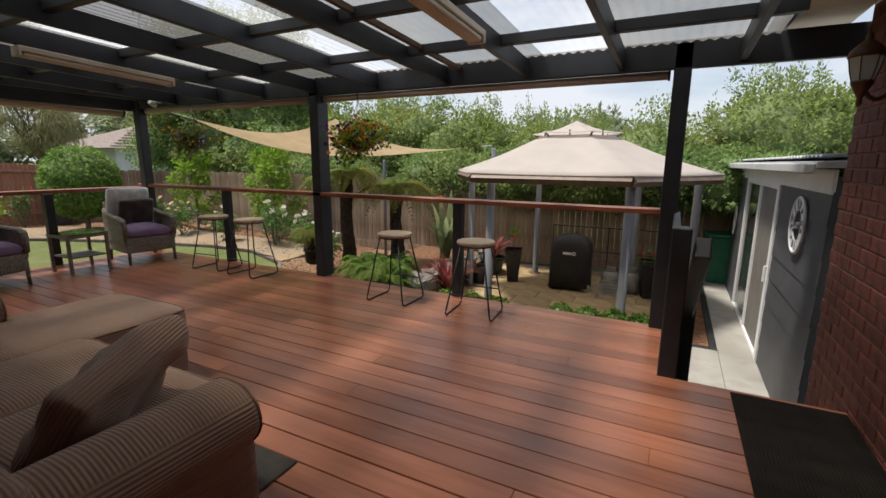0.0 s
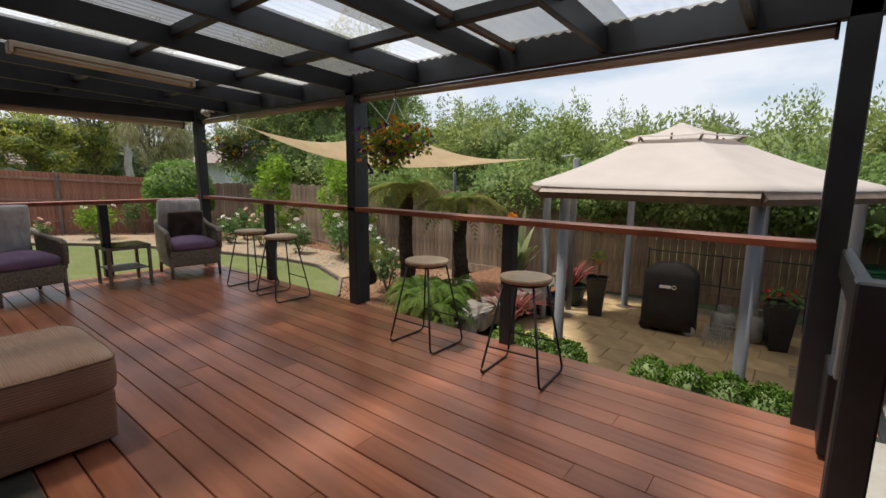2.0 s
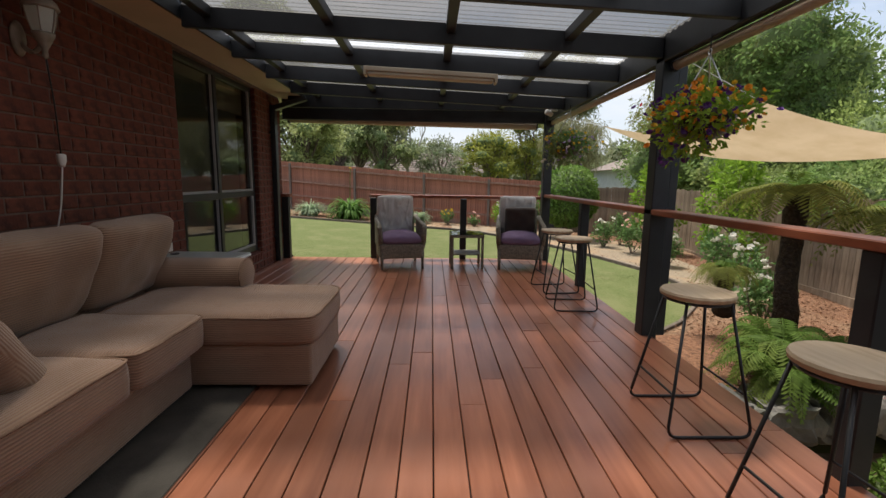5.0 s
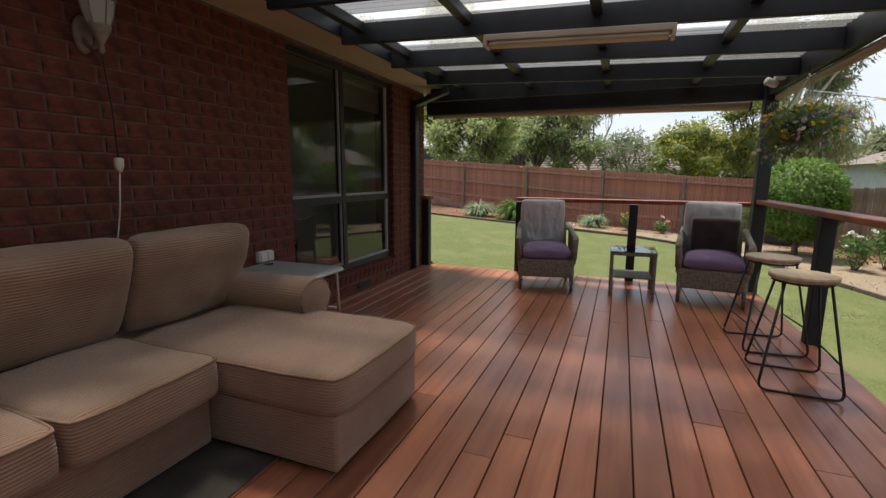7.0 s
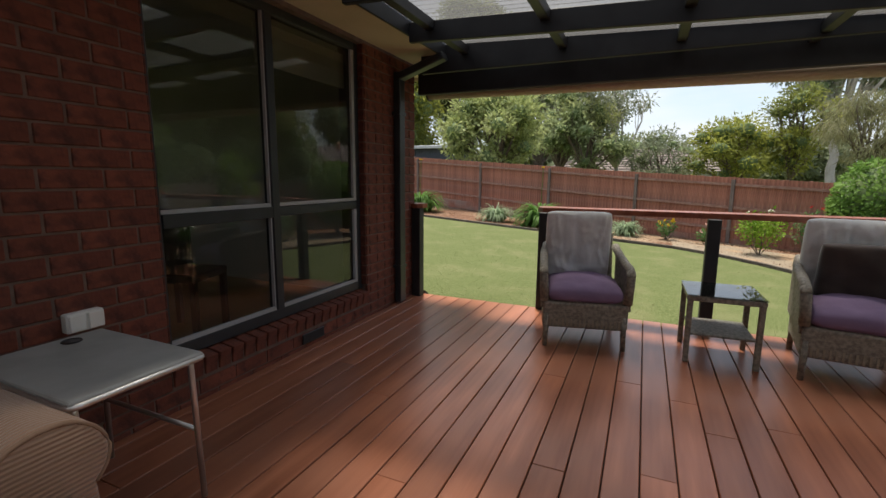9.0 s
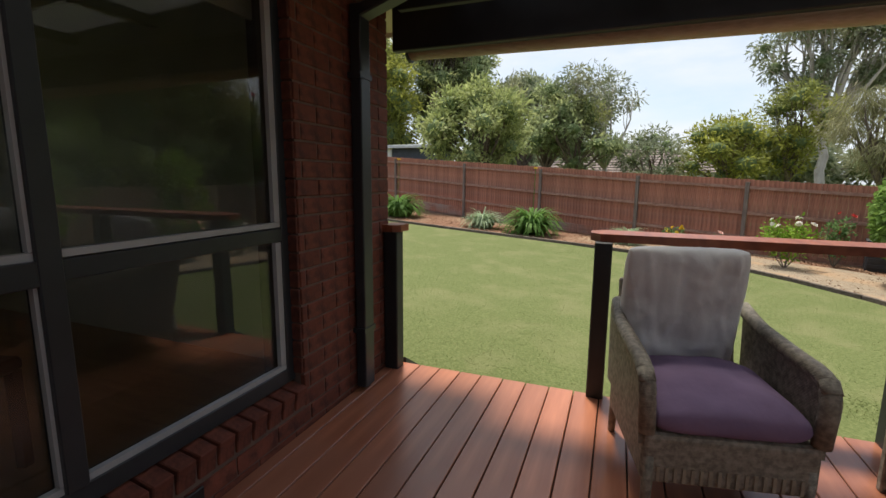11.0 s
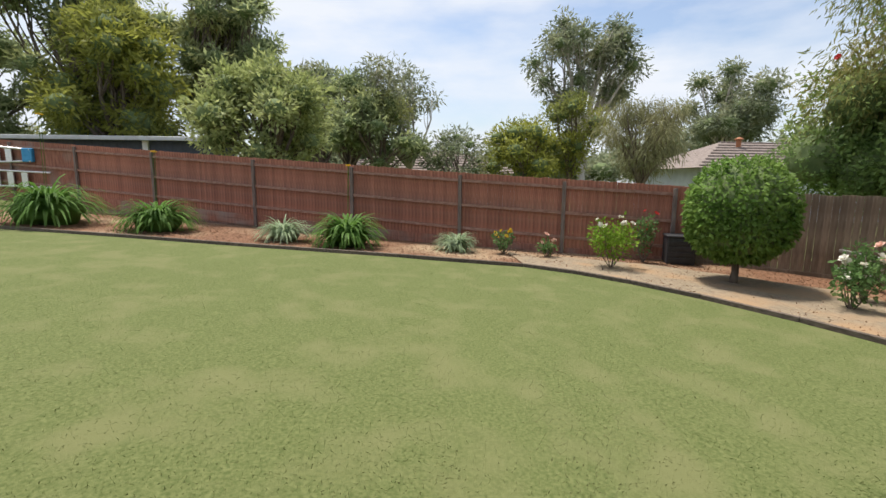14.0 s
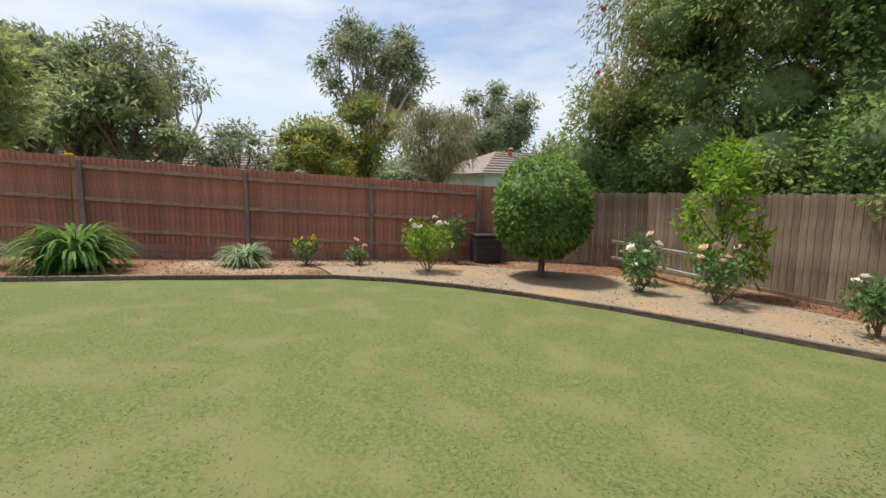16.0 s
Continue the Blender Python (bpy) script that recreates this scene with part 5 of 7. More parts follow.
def build_red_fence():
    f = tagged(new("red_fence"), "tall red-stained paling fence, weathered grey in places", "fence", kind="structure")
    me = mesh_of(bm_box(-0.008, 0.001, -0.45, 0.008, 0.099, 1.74, 0.003), "paling", M_fence_r)
    far = bmesh.new()
    rng = random.Random(8)
    ang = -math.atan(0.35)
    step = 0.1 * math.cos(ang)
    y = -20.0
    while y < 7.35:
        top = fence_top(y)
        x = fence_red_x(y)
        ob = None
        if y > -11:
            ob = new("paling", me)
            ob.parent = f
            ob.location, ob.rotation_euler = (x + rng.uniform(-0.006, 0.002), y, top - 1.74 + rng.uniform(-0.012, 0.008)), (0, 0, ang)
        else:
            bm_box(-0.008, 0.001, -0.45, 0.008, 0.099, 1.74, bm=far)
            bmesh.ops.transform(far, matrix=pose(x, y, top - 1.74, 0, 0, math.degrees(ang)), verts=far.verts[-8:])
        y += step
    part("far_palings", far, M_fence_r, f)["kind"] = "stuff"

    def run(y0, y1, dz, h, d, off):
        p, q = Vector((fence_red_x(y0), y0, fence_top(y0) + dz)), Vector((fence_red_x(y1), y1, fence_top(y1) + dz))
        bm = bmesh.new()
        nrm = Vector((1, -0.35, 0)).normalized()
        a = [p + nrm * off, p + nrm * (off + d), p + nrm * (off + d) - Vector((0, 0, h)), p + nrm * off - Vector((0, 0, h))]
        A = [bm.verts.new(v) for v in a]
        B = [bm.verts.new(v + q - p) for v in a]
        bm.faces.new(A), bm.faces.new(B[::-1])
        for k in range(4):
            bm.faces.new((A[k], B[k], B[(k + 1) % 4], A[(k + 1) % 4]))
        bmesh.ops.recalc_face_normals(bm, faces=bm.faces)
        return bm
    ys = [-19.5, -16.5, -13.6, -10.75, -7.7, -4.15, -1.1, 1.87, 4.4, 6.8]
    for a, b in zip(ys, ys[1:]):
        for dz in (-0.16, -0.80, -1.42):
            part("rail", run(a + 0.045, b - 0.045, dz, 0.075, 0.05, 0.012), M_frail, f)
        part("plinth", run(a + 0.045, b - 0.045, -1.72, 0.16, 0.025, 0.012), M_fence_r, f)
        part("plinth", run(a + 0.045, b - 0.045, -1.885, 0.16, 0.025, 0.012), M_fence_r, f)
    for y in ys:
        top = fence_top(y)
        part("fence_post", moved(bm_box(0.012, -0.045, -2.25, 0.092, 0.045, 0.0, 0.006), pose(fence_red_x(y), y, top - 0.06, 0, 0, math.degrees(ang))), M_fpost, f, "weathered grey fence post")


build_red_fence()


# two aluminium ladders hung flat on the red fence
def build_ladder(y0, y1, za, zb, zc, zd, tops, label):
    """Rails from (y0, za) to (y1, zc) and (y0, zb) to (y1, zd), with flat treads between."""
    l = thing("ladder", label, "ladder", "ladders on the fence")

    def at(t, top):
        y = y0 + (y1 - y0) * t
        return Vector((fence_red_x(y) + 0.15, y, (za + (zc - za) * t) if top else (zb + (zd - zb) * t)))
    for top in (True, False):
        part("rail", bm_tube([at(0, top), at(1, top)], 0.035, 8), M_alu, l, smooth=True)
        part("end_cap", bm_tube([at(-0.01, top), at(0.08, top)], 0.04, 8), M_yellowplastic, l, "yellow plastic end") if not tops else None
    for k in range(7):
        t = 0.1 + 0.115 * k
        a, b = at(t, True), at(t, False)
        d = Vector((0.05, 0.14, 0))
        bm = bmesh.new()
        vs = [bm.verts.new(p) for p in (a - d, a + d, b + d, b - d)]
        f = bm.faces.new(vs)
        ex = bmesh.ops.extrude_face_region(bm, geom=[f])
        bmesh.ops.translate(bm, verts=[v for v in ex["geom"] if isinstance(v, bmesh.types.BMVert)], vec=(-0.03, 0.01, 0))
        bmesh.ops.recalc_face_normals(bm, faces=bm.faces)
        part("tread", bm, M_alu, l)
    if tops:
        p, q = at(0.94, True), at(1.0, False)
        part("top_cap", bm_box(p.x - 0.03, p.y, q.z - 0.03, p.x + 0.12, q.y + 0.05, p.z + 0.03, 0.02), M_blueplastic, l, "blue plastic top cap")


M_yellowplastic = mat("yellow_plastic", (0.60, 0.38, 0.03), (0.68, 0.45, 0.05), rough=0.5, scale=8)
M_blueplastic = mat("blue_plastic", (0.03, 0.25, 0.50), (0.05, 0.31, 0.58), rough=0.5, scale=8)
build_ladder(-17.4, -12.6, 2.59, 1.75, 2.18, 1.79, True, "aluminium step ladder with a blue cap hung on the fence")
build_ladder(-17.45, -11.8, 1.61, 1.01, 1.39, 0.88, False, "aluminium ladder with yellow ends hung on the fence")



def build_grey_fence():
    f = tagged(new("grey_fence"), "weathered grey-brown timber paling fence behind the garden", "fence", kind="structure")
    me = mesh_of(bm_box(0.001, -0.008, 0, 0.109, 0.008, 1.75, 0.003), "paling", M_fence_g)
    rng = random.Random(5)
    for (ax, ay), (bx, by) in zip(NFENCE, NFENCE[1:]):
        d = Vector((bx - ax, by - ay, 0))
        n = int(d.length / 0.11)
        ang = math.atan2(by - ay, bx - ax)
        for i in range(n):
            x, y = ax + (bx - ax) * i / n, ay + (by - ay) * i / n
            ob = new("paling", me)
            ob.parent = f
            ob.location, ob.rotation_euler = (x, y + rng.uniform(-0.004, 0.004), -0.78 + rng.uniform(-0.02, 0.02)), (0, 0, ang)
        for z in (-0.45, 0.15, 0.75):
            part("rail", moved(bm_box(0, 0.012, 0, d.length, 0.05, 0.07), pose(ax, ay, z, 0, 0, math.degrees(ang))), M_fence_g, f)
        part("plinth", moved(bm_box(0, -0.035, -0.12, d.length, -0.01, 0.06), pose(ax, ay, -0.66, 0, 0, math.degrees(ang))), M_fence_g, f)


build_grey_fence()


def build_edging():
    e = tagged(new("garden_edging"), "dark timber sleeper edging between lawn and garden bed", "edging", kind="structure")
    for (ax, ay), (bx, by) in zip(EDGE[:-1], EDGE[1:]):
        za, zb = ground_z(ax, ay), ground_z(bx, by)
        d = math.hypot(bx - ax, by - ay)
        n = max(1, round(d / 2.4))
        for i in range(n):
            t0 = i / n
            bm = bm_box(0, -0.03, -0.10, d / n - 0.008, 0.03, 0.075, 0.008)
            m = pose(ax + (bx - ax) * t0, ay + (by - ay) * t0, za + (zb - za) * t0, 0, -math.degrees(math.atan2(zb - za, d)), math.degrees(math.atan2(by - ay, bx - ax)))
            part("sleeper", moved(bm, m), M_sleeper, e)


M_sleeper = mat("edging_timber", (0.085, 0.065, 0.05), (0.16, 0.125, 0.10), rough=0.9, scale=8, stretch=(0.5, 3, 3), bump=0.5, bscale=30, rand=0.2)
build_edging()


# ---------------------------------------------------------------- north side: patio, path, shed
def build_patio():
    p = tagged(new("pavement"), "square sandstone pavers in warm yellow and tan", "paving", kind="structure")
    me = mesh_of(bm_box(0.003, 0.003, -0.03, 0.595, 0.395, 0, 0.006), "paver", M_paver)
    part("paving_bed", bm_box(-3.25, 3.95, PATIO - 0.06, 0.395, 9.3, PATIO + 0.008), M_sand, p)
    row = 0
    y = 5.30
    while y < 8.9:
        x = -3.0 + (0.3 if row % 2 else 0.0)
        while x < 0.39 - 0.59:
            ob = new("paver", me)
            ob.parent = p
            ob.location = (x, y, PATIO + 0.02 + 0.002 * math.sin(x * 7 + y * 5))
            x += 0.6
        y += 0.4
        row += 1


build_patio()
path = tagged(part("path", bm_box(0.71, 2.98, PATIO - 0.06, 1.068, 9.75, PATIO + 0.03, 0.006), M_conc), "pale concrete side path beside the shed", "path", kind="structure")
tagged(part("path", bm_box(0.10, 2.98, PATIO - 0.06, 0.707, 5.80, PATIO + 0.03, 0.006), M_conc), "pale concrete side path beside the shed", "path", kind="structure")
drain = thing("drain_channel", "charcoal slotted drain channel round the paving", "drain")
part("channel", bm_box(0.63, 5.805, PATIO - 0.02, 0.707, 9.2, PATIO + 0.036, 0.004), M_black, drain)
part("channel", bm_box(0.10, 5.805, PATIO - 0.02, 0.627, 5.88, PATIO + 0.036, 0.004), M_black, drain)
part("gravel_fill", bm_box(0.40, 5.885, PATIO - 0.02, 0.626, 9.2, PATIO + 0.012), M_mulch, drain)


def build_shed():
    s = thing("garden_shed", "charcoal weatherboard garden room with white sliding door", "shed")
    X, Y0, Y1 = 1.072, 3.95, 9.9
    part("wall", bm_box(X + 0.012, Y0, -0.92, X + 0.10, 5.68, 1.25), M_cladding, s)
    part("wall", bm_box(X + 0.012, 8.10, -0.92, X + 0.10, Y1, 1.25), M_cladding, s)
    part("wall", bm_box(X + 0.012, 5.68, 1.13, X + 0.10, 8.10, 1.25), M_cladding, s)
    part("wall", bm_box(X + 0.10, Y1 - 0.1, -0.92, 4.5, Y1, 1.25), M_cladding, s)
    part("wall", bm_box(X + 0.10, Y0, -0.92, 4.5, Y0 + 0.1, 1.25), M_cladding, s)
    for a, b in ((Y0, 5.66), (8.12, Y1)):
        for k in range(8):
            z = -0.87 + k * 0.252
            bm = bm_box(0, a, 0, 0.012, b, 0.252, 0.002)
            for v in bm.verts:
                if v.co.z < 0.1 and v.co.x < 0.006:
                    v.co.x -= 0.008
            part("weatherboard", moved(bm, pose(X, 0, z)), M_cladding, s)
    part("frieze", bm_box(X - 0.012, Y0, 1.125, X + 0.012, Y1, 1.30, 0.003), M_white, s, "white painted frieze board")
    bm = bm_box(X - 0.14, Y0 - 0.1, 1.31, X + 3.4, Y1 + 0.2, 1.36, 0.004)
    for v in bm.verts:
        v.co.z += 0.02 * (v.co.x - X)
    part("roof", bm, M_roofgrey, s, "pale grey roof edge")
    part("gutter", bm_box(X - 0.215, Y0 - 0.1, 1.27, X - 0.143, Y1 + 0.2, 1.345, 0.01), M_roofgrey, s)
    bm = bmesh.new()
    prev = None
    for i in range(190):
        y = Y0 + 0.2 + i * 0.03
        row = [bm.verts.new((x, y, 1.40 + 0.03 * (x - X) + 0.012 * math.cos(i * math.pi / 2))) for x in (X - 0.05, X + 3.3)]
        if prev:
            bm.faces.new((prev[0], prev[1], row[1], row[0]))
        prev = row
    part("roof_sheet", bm, M_roofgrey, s)
    d = part("sliding_door", bm_box(X - 0.02, 5.685, -0.86, X + 0.05, 5.74, 1.125, 0.004), M_white, s, "white aluminium sliding door")
    for a in ((8.03, 8.10), (6.86, 6.93), (5.78, 5.82)):
        part("stile", bm_box(X - 0.015, a[0], -0.80, X + 0.045, a[1], 1.07, 0.003), M_white, d)
    for z in ((-0.86, -0.80), (1.07, 1.125)):
        part("rail", bm_box(X - 0.015, 5.742, z[0], X + 0.045, 8.10, z[1], 0.003), M_white, d)
    part("pane", bm_box(X + 0.01, 6.932, -0.798, X + 0.016, 8.028, 1.068), M_glass, d)
    part("screen", bm_box(X + 0.01, 5.822, -0.798, X + 0.014, 6.858, 1.068), M_screen, d, "dark fly screen")
    part("handle", bm_box(X - 0.045, 5.76, 0.06, X - 0.016, 5.785, 0.24, 0.005), M_white, d)
    part("blind_inside", bm_box(X + 0.06, 7.0, -0.80, X + 0.07, 8.05, 1.07), M_white, s, "white blind behind the glass")
    part("inside", bm_box(X + 0.6, 5.2, -0.9, X + 0.62, 8.4, 1.2), M_dimwall, s)
    return s


M_roofgrey = mat("pale_steel_roof", (0.46, 0.47, 0.48), (0.56, 0.57, 0.58), rough=0.5, scale=3, metal=0.2)
M_screen = mat("fly_screen", (0.15, 0.14, 0.13), (0.19, 0.18, 0.165), rough=0.7, scale=3, bump=0.1, bscale=200)
build_shed()


def build_clock():
    """A round skeleton clock face of pale metal; local +x faces out."""
    c = thing("wall_clock", "large pale metal skeleton wall clock on the shed wall", "clock", m=pose(1.045, 4.68, 0.82))
    for r, w in ((0.235, 0.022), (0.135, 0.010)):
        pts = [(0, r * math.cos(k * math.tau / 40), r * math.sin(k * math.tau / 40)) for k in range(40)]
        part("ring", bm_tube(pts, w * 0.7, 6, close=True), M_clock, c, smooth=True)
    for k in range(12):
        a = k * math.tau / 12
        part("numeral", moved(bm_box(-0.006, -0.014 - 0.008 * (k % 3), 0.14, 0.006, 0.014 + 0.008 * (k % 3), 0.22), pose(0, 0, 0, math.degrees(a), 0, 0)), M_clock, c)
    for a, l in ((70, 0.11), (250, 0.16)):
        part("hand", moved(bm_box(-0.010, -0.006, -0.02, -0.004, 0.006, l), pose(0, 0, 0, a, 0, 0)), M_clock, c)
    part("hub", moved(bm_lathe([(0.0, -0.01), (0.03, -0.01), (0.03, 0.01), (0.0, 0.012)], 16), pose(0, 0, 0, 0, 90, 0)), M_clock, c)


M_clock = mat("pale_painted_metal", (0.52, 0.52, 0.54), (0.62, 0.62, 0.64), rough=0.5, scale=10)
build_clock()
orn = thing("wall_ornament", "pale metal scroll ornament on the shed wall", "ornament", m=pose(1.045, 8.9, 0.42))
for k in range(3):
    pts = [(0, 0.12 * math.cos(t * 0.5 + k * 2.1) * (0.4 + t / 14), 0.24 * math.sin(t * 0.5 + k * 2.1) * (0.4 + t / 14)) for t in range(12)]
    part("scroll", bm_tube(pts, 0.012, 6), M_clock, orn, smooth=True)
bin_t = thing("wheelie_bin", "green plastic wheelie bin with a lid beside the fence", "bin", m=pose(0.93, 9.55, PATIO + 0.03, 0, 0, 6))
bm = bm_box(-0.24, -0.26, 0, 0.24, 0.26, 0.86, 0.03, 2)
for v in bm.verts:
    v.co.x *= 0.78 + 0.22 * v.co.z / 0.86
    v.co.y *= 0.78 + 0.22 * v.co.z / 0.86
M_green = mat("green_plastic", (0.02, 0.14, 0.075), (0.03, 0.18, 0.10), rough=0.5, scale=6)
part("body", bm, M_green, bin_t)
part("lid", bm_box(-0.26, -0.30, 0.865, 0.26, 0.29, 0.92, 0.02, 2), M_green, bin_t)
part("handle", bm_tube([(-0.2, 0.30, 0.84), (0.2, 0.30, 0.84)], 0.014, 8), M_green, bin_t)


# ---------------------------------------------------------------- gazebo
def build_gazebo():
    g = thing("gazebo", "cream canvas hexagonal gazebo with a two-tier roof over the paving", "gazebo")
    cx, cy, R, ze, zt, cap = -1.34, 7.15, 2.0, 1.20, 1.73, 0.56

    def corner(k, r):
        return (cx + r * math.cos(k * math.pi / 3), cy + r * math.sin(k * math.pi / 3))

    def tier(r0, z0, r1, z1, sag, hem):
        bm = bmesh.new()
        n, rows = 8, []
        for k in range(9):
            t = k / 8
            ring = []
            for s in range(6):
                p, q = corner(s, r0 + (r1 - r0) * t), corner(s + 1, r0 + (r1 - r0) * t)
                for i in range(n):
                    u = i / n
                    bow = sag * 4 * u * (1 - u) * (1 - t)
                    ring.append(bm.verts.new((p[0] + (q[0] - p[0]) * u, p[1] + (q[1] - p[1]) * u, z0 + (z1 - z0) * t - 0.04 * math.sin(math.pi * t) * (1 + 0.3 * math.sin(math.pi * u)) - bow)))
            rows.append(ring)
        rows.insert(0, [bm.verts.new((v.co.x, v.co.y, v.co.z - hem)) for v in rows[0]])
        for A, B in zip(rows, rows[1:]):
            m = len(A)
            for i in range(m):
                bm.faces.new((A[i], A[(i + 1) % m], B[(i + 1) % m], B[i]))
        return bm
    part("canopy", tier(R, ze, cap, zt, 0.012, 0.012), M_canvas, g, smooth=True)
    part("vent_canopy", tier(0.68, zt + 0.045, 0.015, zt + 0.225, 0.008, 0.015), M_canvas, g, "small raised canopy over the vent", smooth=True)
    posts = ((0, 1.72, 0.0, 0.0), (1, 1.72, 0.0, 0.0), (2, 1.66, -0.08, -0.05), (3, 1.72, 0.02, -0.05), (4, 1.72, 0.06, 0.0), (5, 1.72, 0.10, 0.0))
    for k in range(6):
        a, b = corner(k, R - 0.03), corner(k + 1, R - 0.03)
        part("eave_beam", bm_tube([(*a, ze - 0.075), (*b, ze - 0.075)], 0.062, 4), M_brownmetal, g, "brown metal eave rail")
        part("hip_rafter", bm_tube([(*a, ze - 0.06), (*corner(k, cap), zt - 0.06)], 0.014, 6), M_brownmetal, g)
        part("vent_rail", bm_tube([(*corner(k, cap), zt - 0.03), (*corner(k + 1, cap), zt - 0.03)], 0.02, 4), M_brownmetal, g)
        part("vent_strut", bm_tube([(*corner(k, cap), zt - 0.05), (*corner(k, 0.66), zt + 0.04)], 0.014, 6), M_brownmetal, g)
        mid = [(p + q) / 2 for p, q in zip(corner(k, cap), corner(k + 1, cap))]
        part("vent_strut", bm_tube([(*mid, zt - 0.05), (*mid, zt + 0.07)], 0.012, 6), M_brownmetal, g)
    for k, r, dx, dy in posts:
        x, y = corner(k, r)
        p = part("post", bm_lathe([(0.056, 0), (0.056, 0.02), (0.054, 0.03), (0.054, ze - PATIO - 0.10)], 16, at=(x + dx, y + dy, PATIO)), M_bluegrey, g, smooth=True)
        part("foot", bm_lathe([(0.12, 0.0), (0.12, 0.012), (0.06, 0.02)], 16, at=(x + dx, y + dy, PATIO + 0.018)), M_brownmetal, p)
        part("bracket", bm_tube([(x + dx, y + dy, ze - 0.12), (*corner(k, R - 0.05), ze - 0.085)], 0.03, 4), M_brownmetal, p)


M_brownmetal = mat("brown_metal", (0.10, 0.065, 0.045), (0.15, 0.10, 0.07), rough=0.5, scale=10)
M_bluegrey = mat("blue_grey_post", (0.13, 0.137, 0.152), (0.19, 0.198, 0.218), rough=0.6, scale=4, stretch=(1, 1, 0.4), bump=0.1)
build_gazebo()


def build_barbecue():
    b = thing("barbecue", "barbecue under a black fabric cover on the paving", "barbecue", m=pose(-1.41, 7.76, PATIO + 0.02, 0, 0, 5))
    bm = bmesh.new()
    n = 28
    rows = []
    for k, (z, w, d) in enumerate(((0.06, 0.34, 0.25), (0.3, 0.335, 0.245), (0.62, 0.335, 0.24), (0.80, 0.33, 0.235), (0.88, 0.27, 0.20), (0.94, 0.17, 0.13), (0.955, 0.10, 0.08), (0.957, 0.02, 0.02))):
        row = []
        for i in range(n):
            a = i / n * math.tau
            c, s = math.cos(a), math.sin(a)
            q = 5.0 if z < 0.85 else 3.0
            r = (abs(c) ** q + abs(s) ** q) ** (-1 / q)
            fold = 1 + 0.02 * math.sin(a * 9 + z * 3) * (z < 0.7)
            row.append(bm.verts.new((c * r * w * fold, s * r * d * fold, z)))
        rows.append(row)
    for A, B in zip(rows, rows[1:]):
        for i in range(n):
            bm.faces.new((A[i], A[(i + 1) % n], B[(i + 1) % n], B[i]))
    bm.faces.new(rows[0][::-1]), bm.faces.new(rows[-1])
    bmesh.ops.scale(bm, verts=bm.verts, vec=(1.03, 0.97, 1.02))
    part("cover", bm, M_cover, b, "black fabric cover", smooth=True)
    part("emblem", bm_box(-0.12, -0.252, 0.64, 0.02, -0.243, 0.68, 0.002), M_whiteplastic, b, "pale lettering patch")
    part("emblem", bm_tube([(0.06 + 0.026 * math.cos(k * math.tau / 14), -0.247, 0.66 + 0.024 * math.sin(k * math.tau / 14)) for k in range(14)], 0.006, 6, close=True), M_whiteplastic, b)
    for x in (-0.28, 0.28):
        part("wheel", moved(bm_lathe([(0.0, -0.02), (0.07, -0.02), (0.075, 0), (0.07, 0.02), (0.0, 0.02)], 18), pose(x, -0.18, 0.075, 90, 0, 0)), M_steel if x < 0 else M_plasticgrey, b)
        part("leg", bm_box(x - 0.02, 0.12, 0, x + 0.02, 0.16, 0.08), M_steel, b)


M_cover = mat("black_cover_fabric", (0.010, 0.010, 0.011), (0.020, 0.019, 0.019), rough=0.6, scale=5, bump=0.3, bscale=18, bdist=0.02)
build_barbecue()


M_gasgrey = mat("dull_grey_paint", (0.20, 0.20, 0.19), (0.28, 0.275, 0.26), rough=0.6, scale=8, bump=0.2)


def build_gas(x, y):
    g = thing("gas_bottle", "grey gas bottle standing on the paving", "gas bottle", "gas bottles beside the barbecue", m=pose(x, y, PATIO + 0.02))
    part("cylinder", bm_lathe([(0.10, 0.0), (0.10, 0.03), (0.14, 0.06), (0.15, 0.12), (0.15, 0.27), (0.12, 0.34), (0.05, 0.37)], 20), M_gasgrey, g, smooth=True)
    part("collar", bm_lathe([(0.08, 0.35), (0.08, 0.44), (0.07, 0.44), (0.07, 0.35)], 16), M_gasgrey, g)
    part("valve", bm_box(-0.02, -0.02, 0.37, 0.02, 0.02, 0.42, 0.004), M_bronze, g)


build_gas(-0.76, 7.85)
build_gas(-0.42, 7.95)
crate = thing("wire_crate", "grey wire crate beside the covered barbecue", "crate", m=pose(-0.74, 7.48, PATIO + 0.02))
for k in range(5):
    z = 0.02 + k * 0.055
    part("wire", bm_tube([(-0.17, -0.13, z), (0.17, -0.13, z), (0.17, 0.13, z), (-0.17, 0.13, z)], 0.005, 5, close=True), M_plasticgrey, crate)
for k in range(7):
    x = -0.17 + k * 0.34 / 6
    part("upright", bm_tube([(x, -0.13, 0.02), (x, -0.13, 0.25)], 0.005, 5), M_plasticgrey, crate)
    part("upright", bm_tube([(x, 0.13, 0.02), (x, 0.13, 0.25)], 0.005, 5), M_plasticgrey, crate)
rack = thing("wall_rail", "thin black metal rail along the fence", "rail")
for z in (-0.35, 0.12):
    part("bar", bm_tube([(-2.0, 8.85, z), (0.1, 8.85, z)], 0.012, 6), M_steel, rack)
for x in (-2.0, -0.95, 0.1):
    part("stand", bm_tube([(x, 8.85, PATIO), (x, 8.85, 0.15)], 0.012, 6), M_steel, rack)


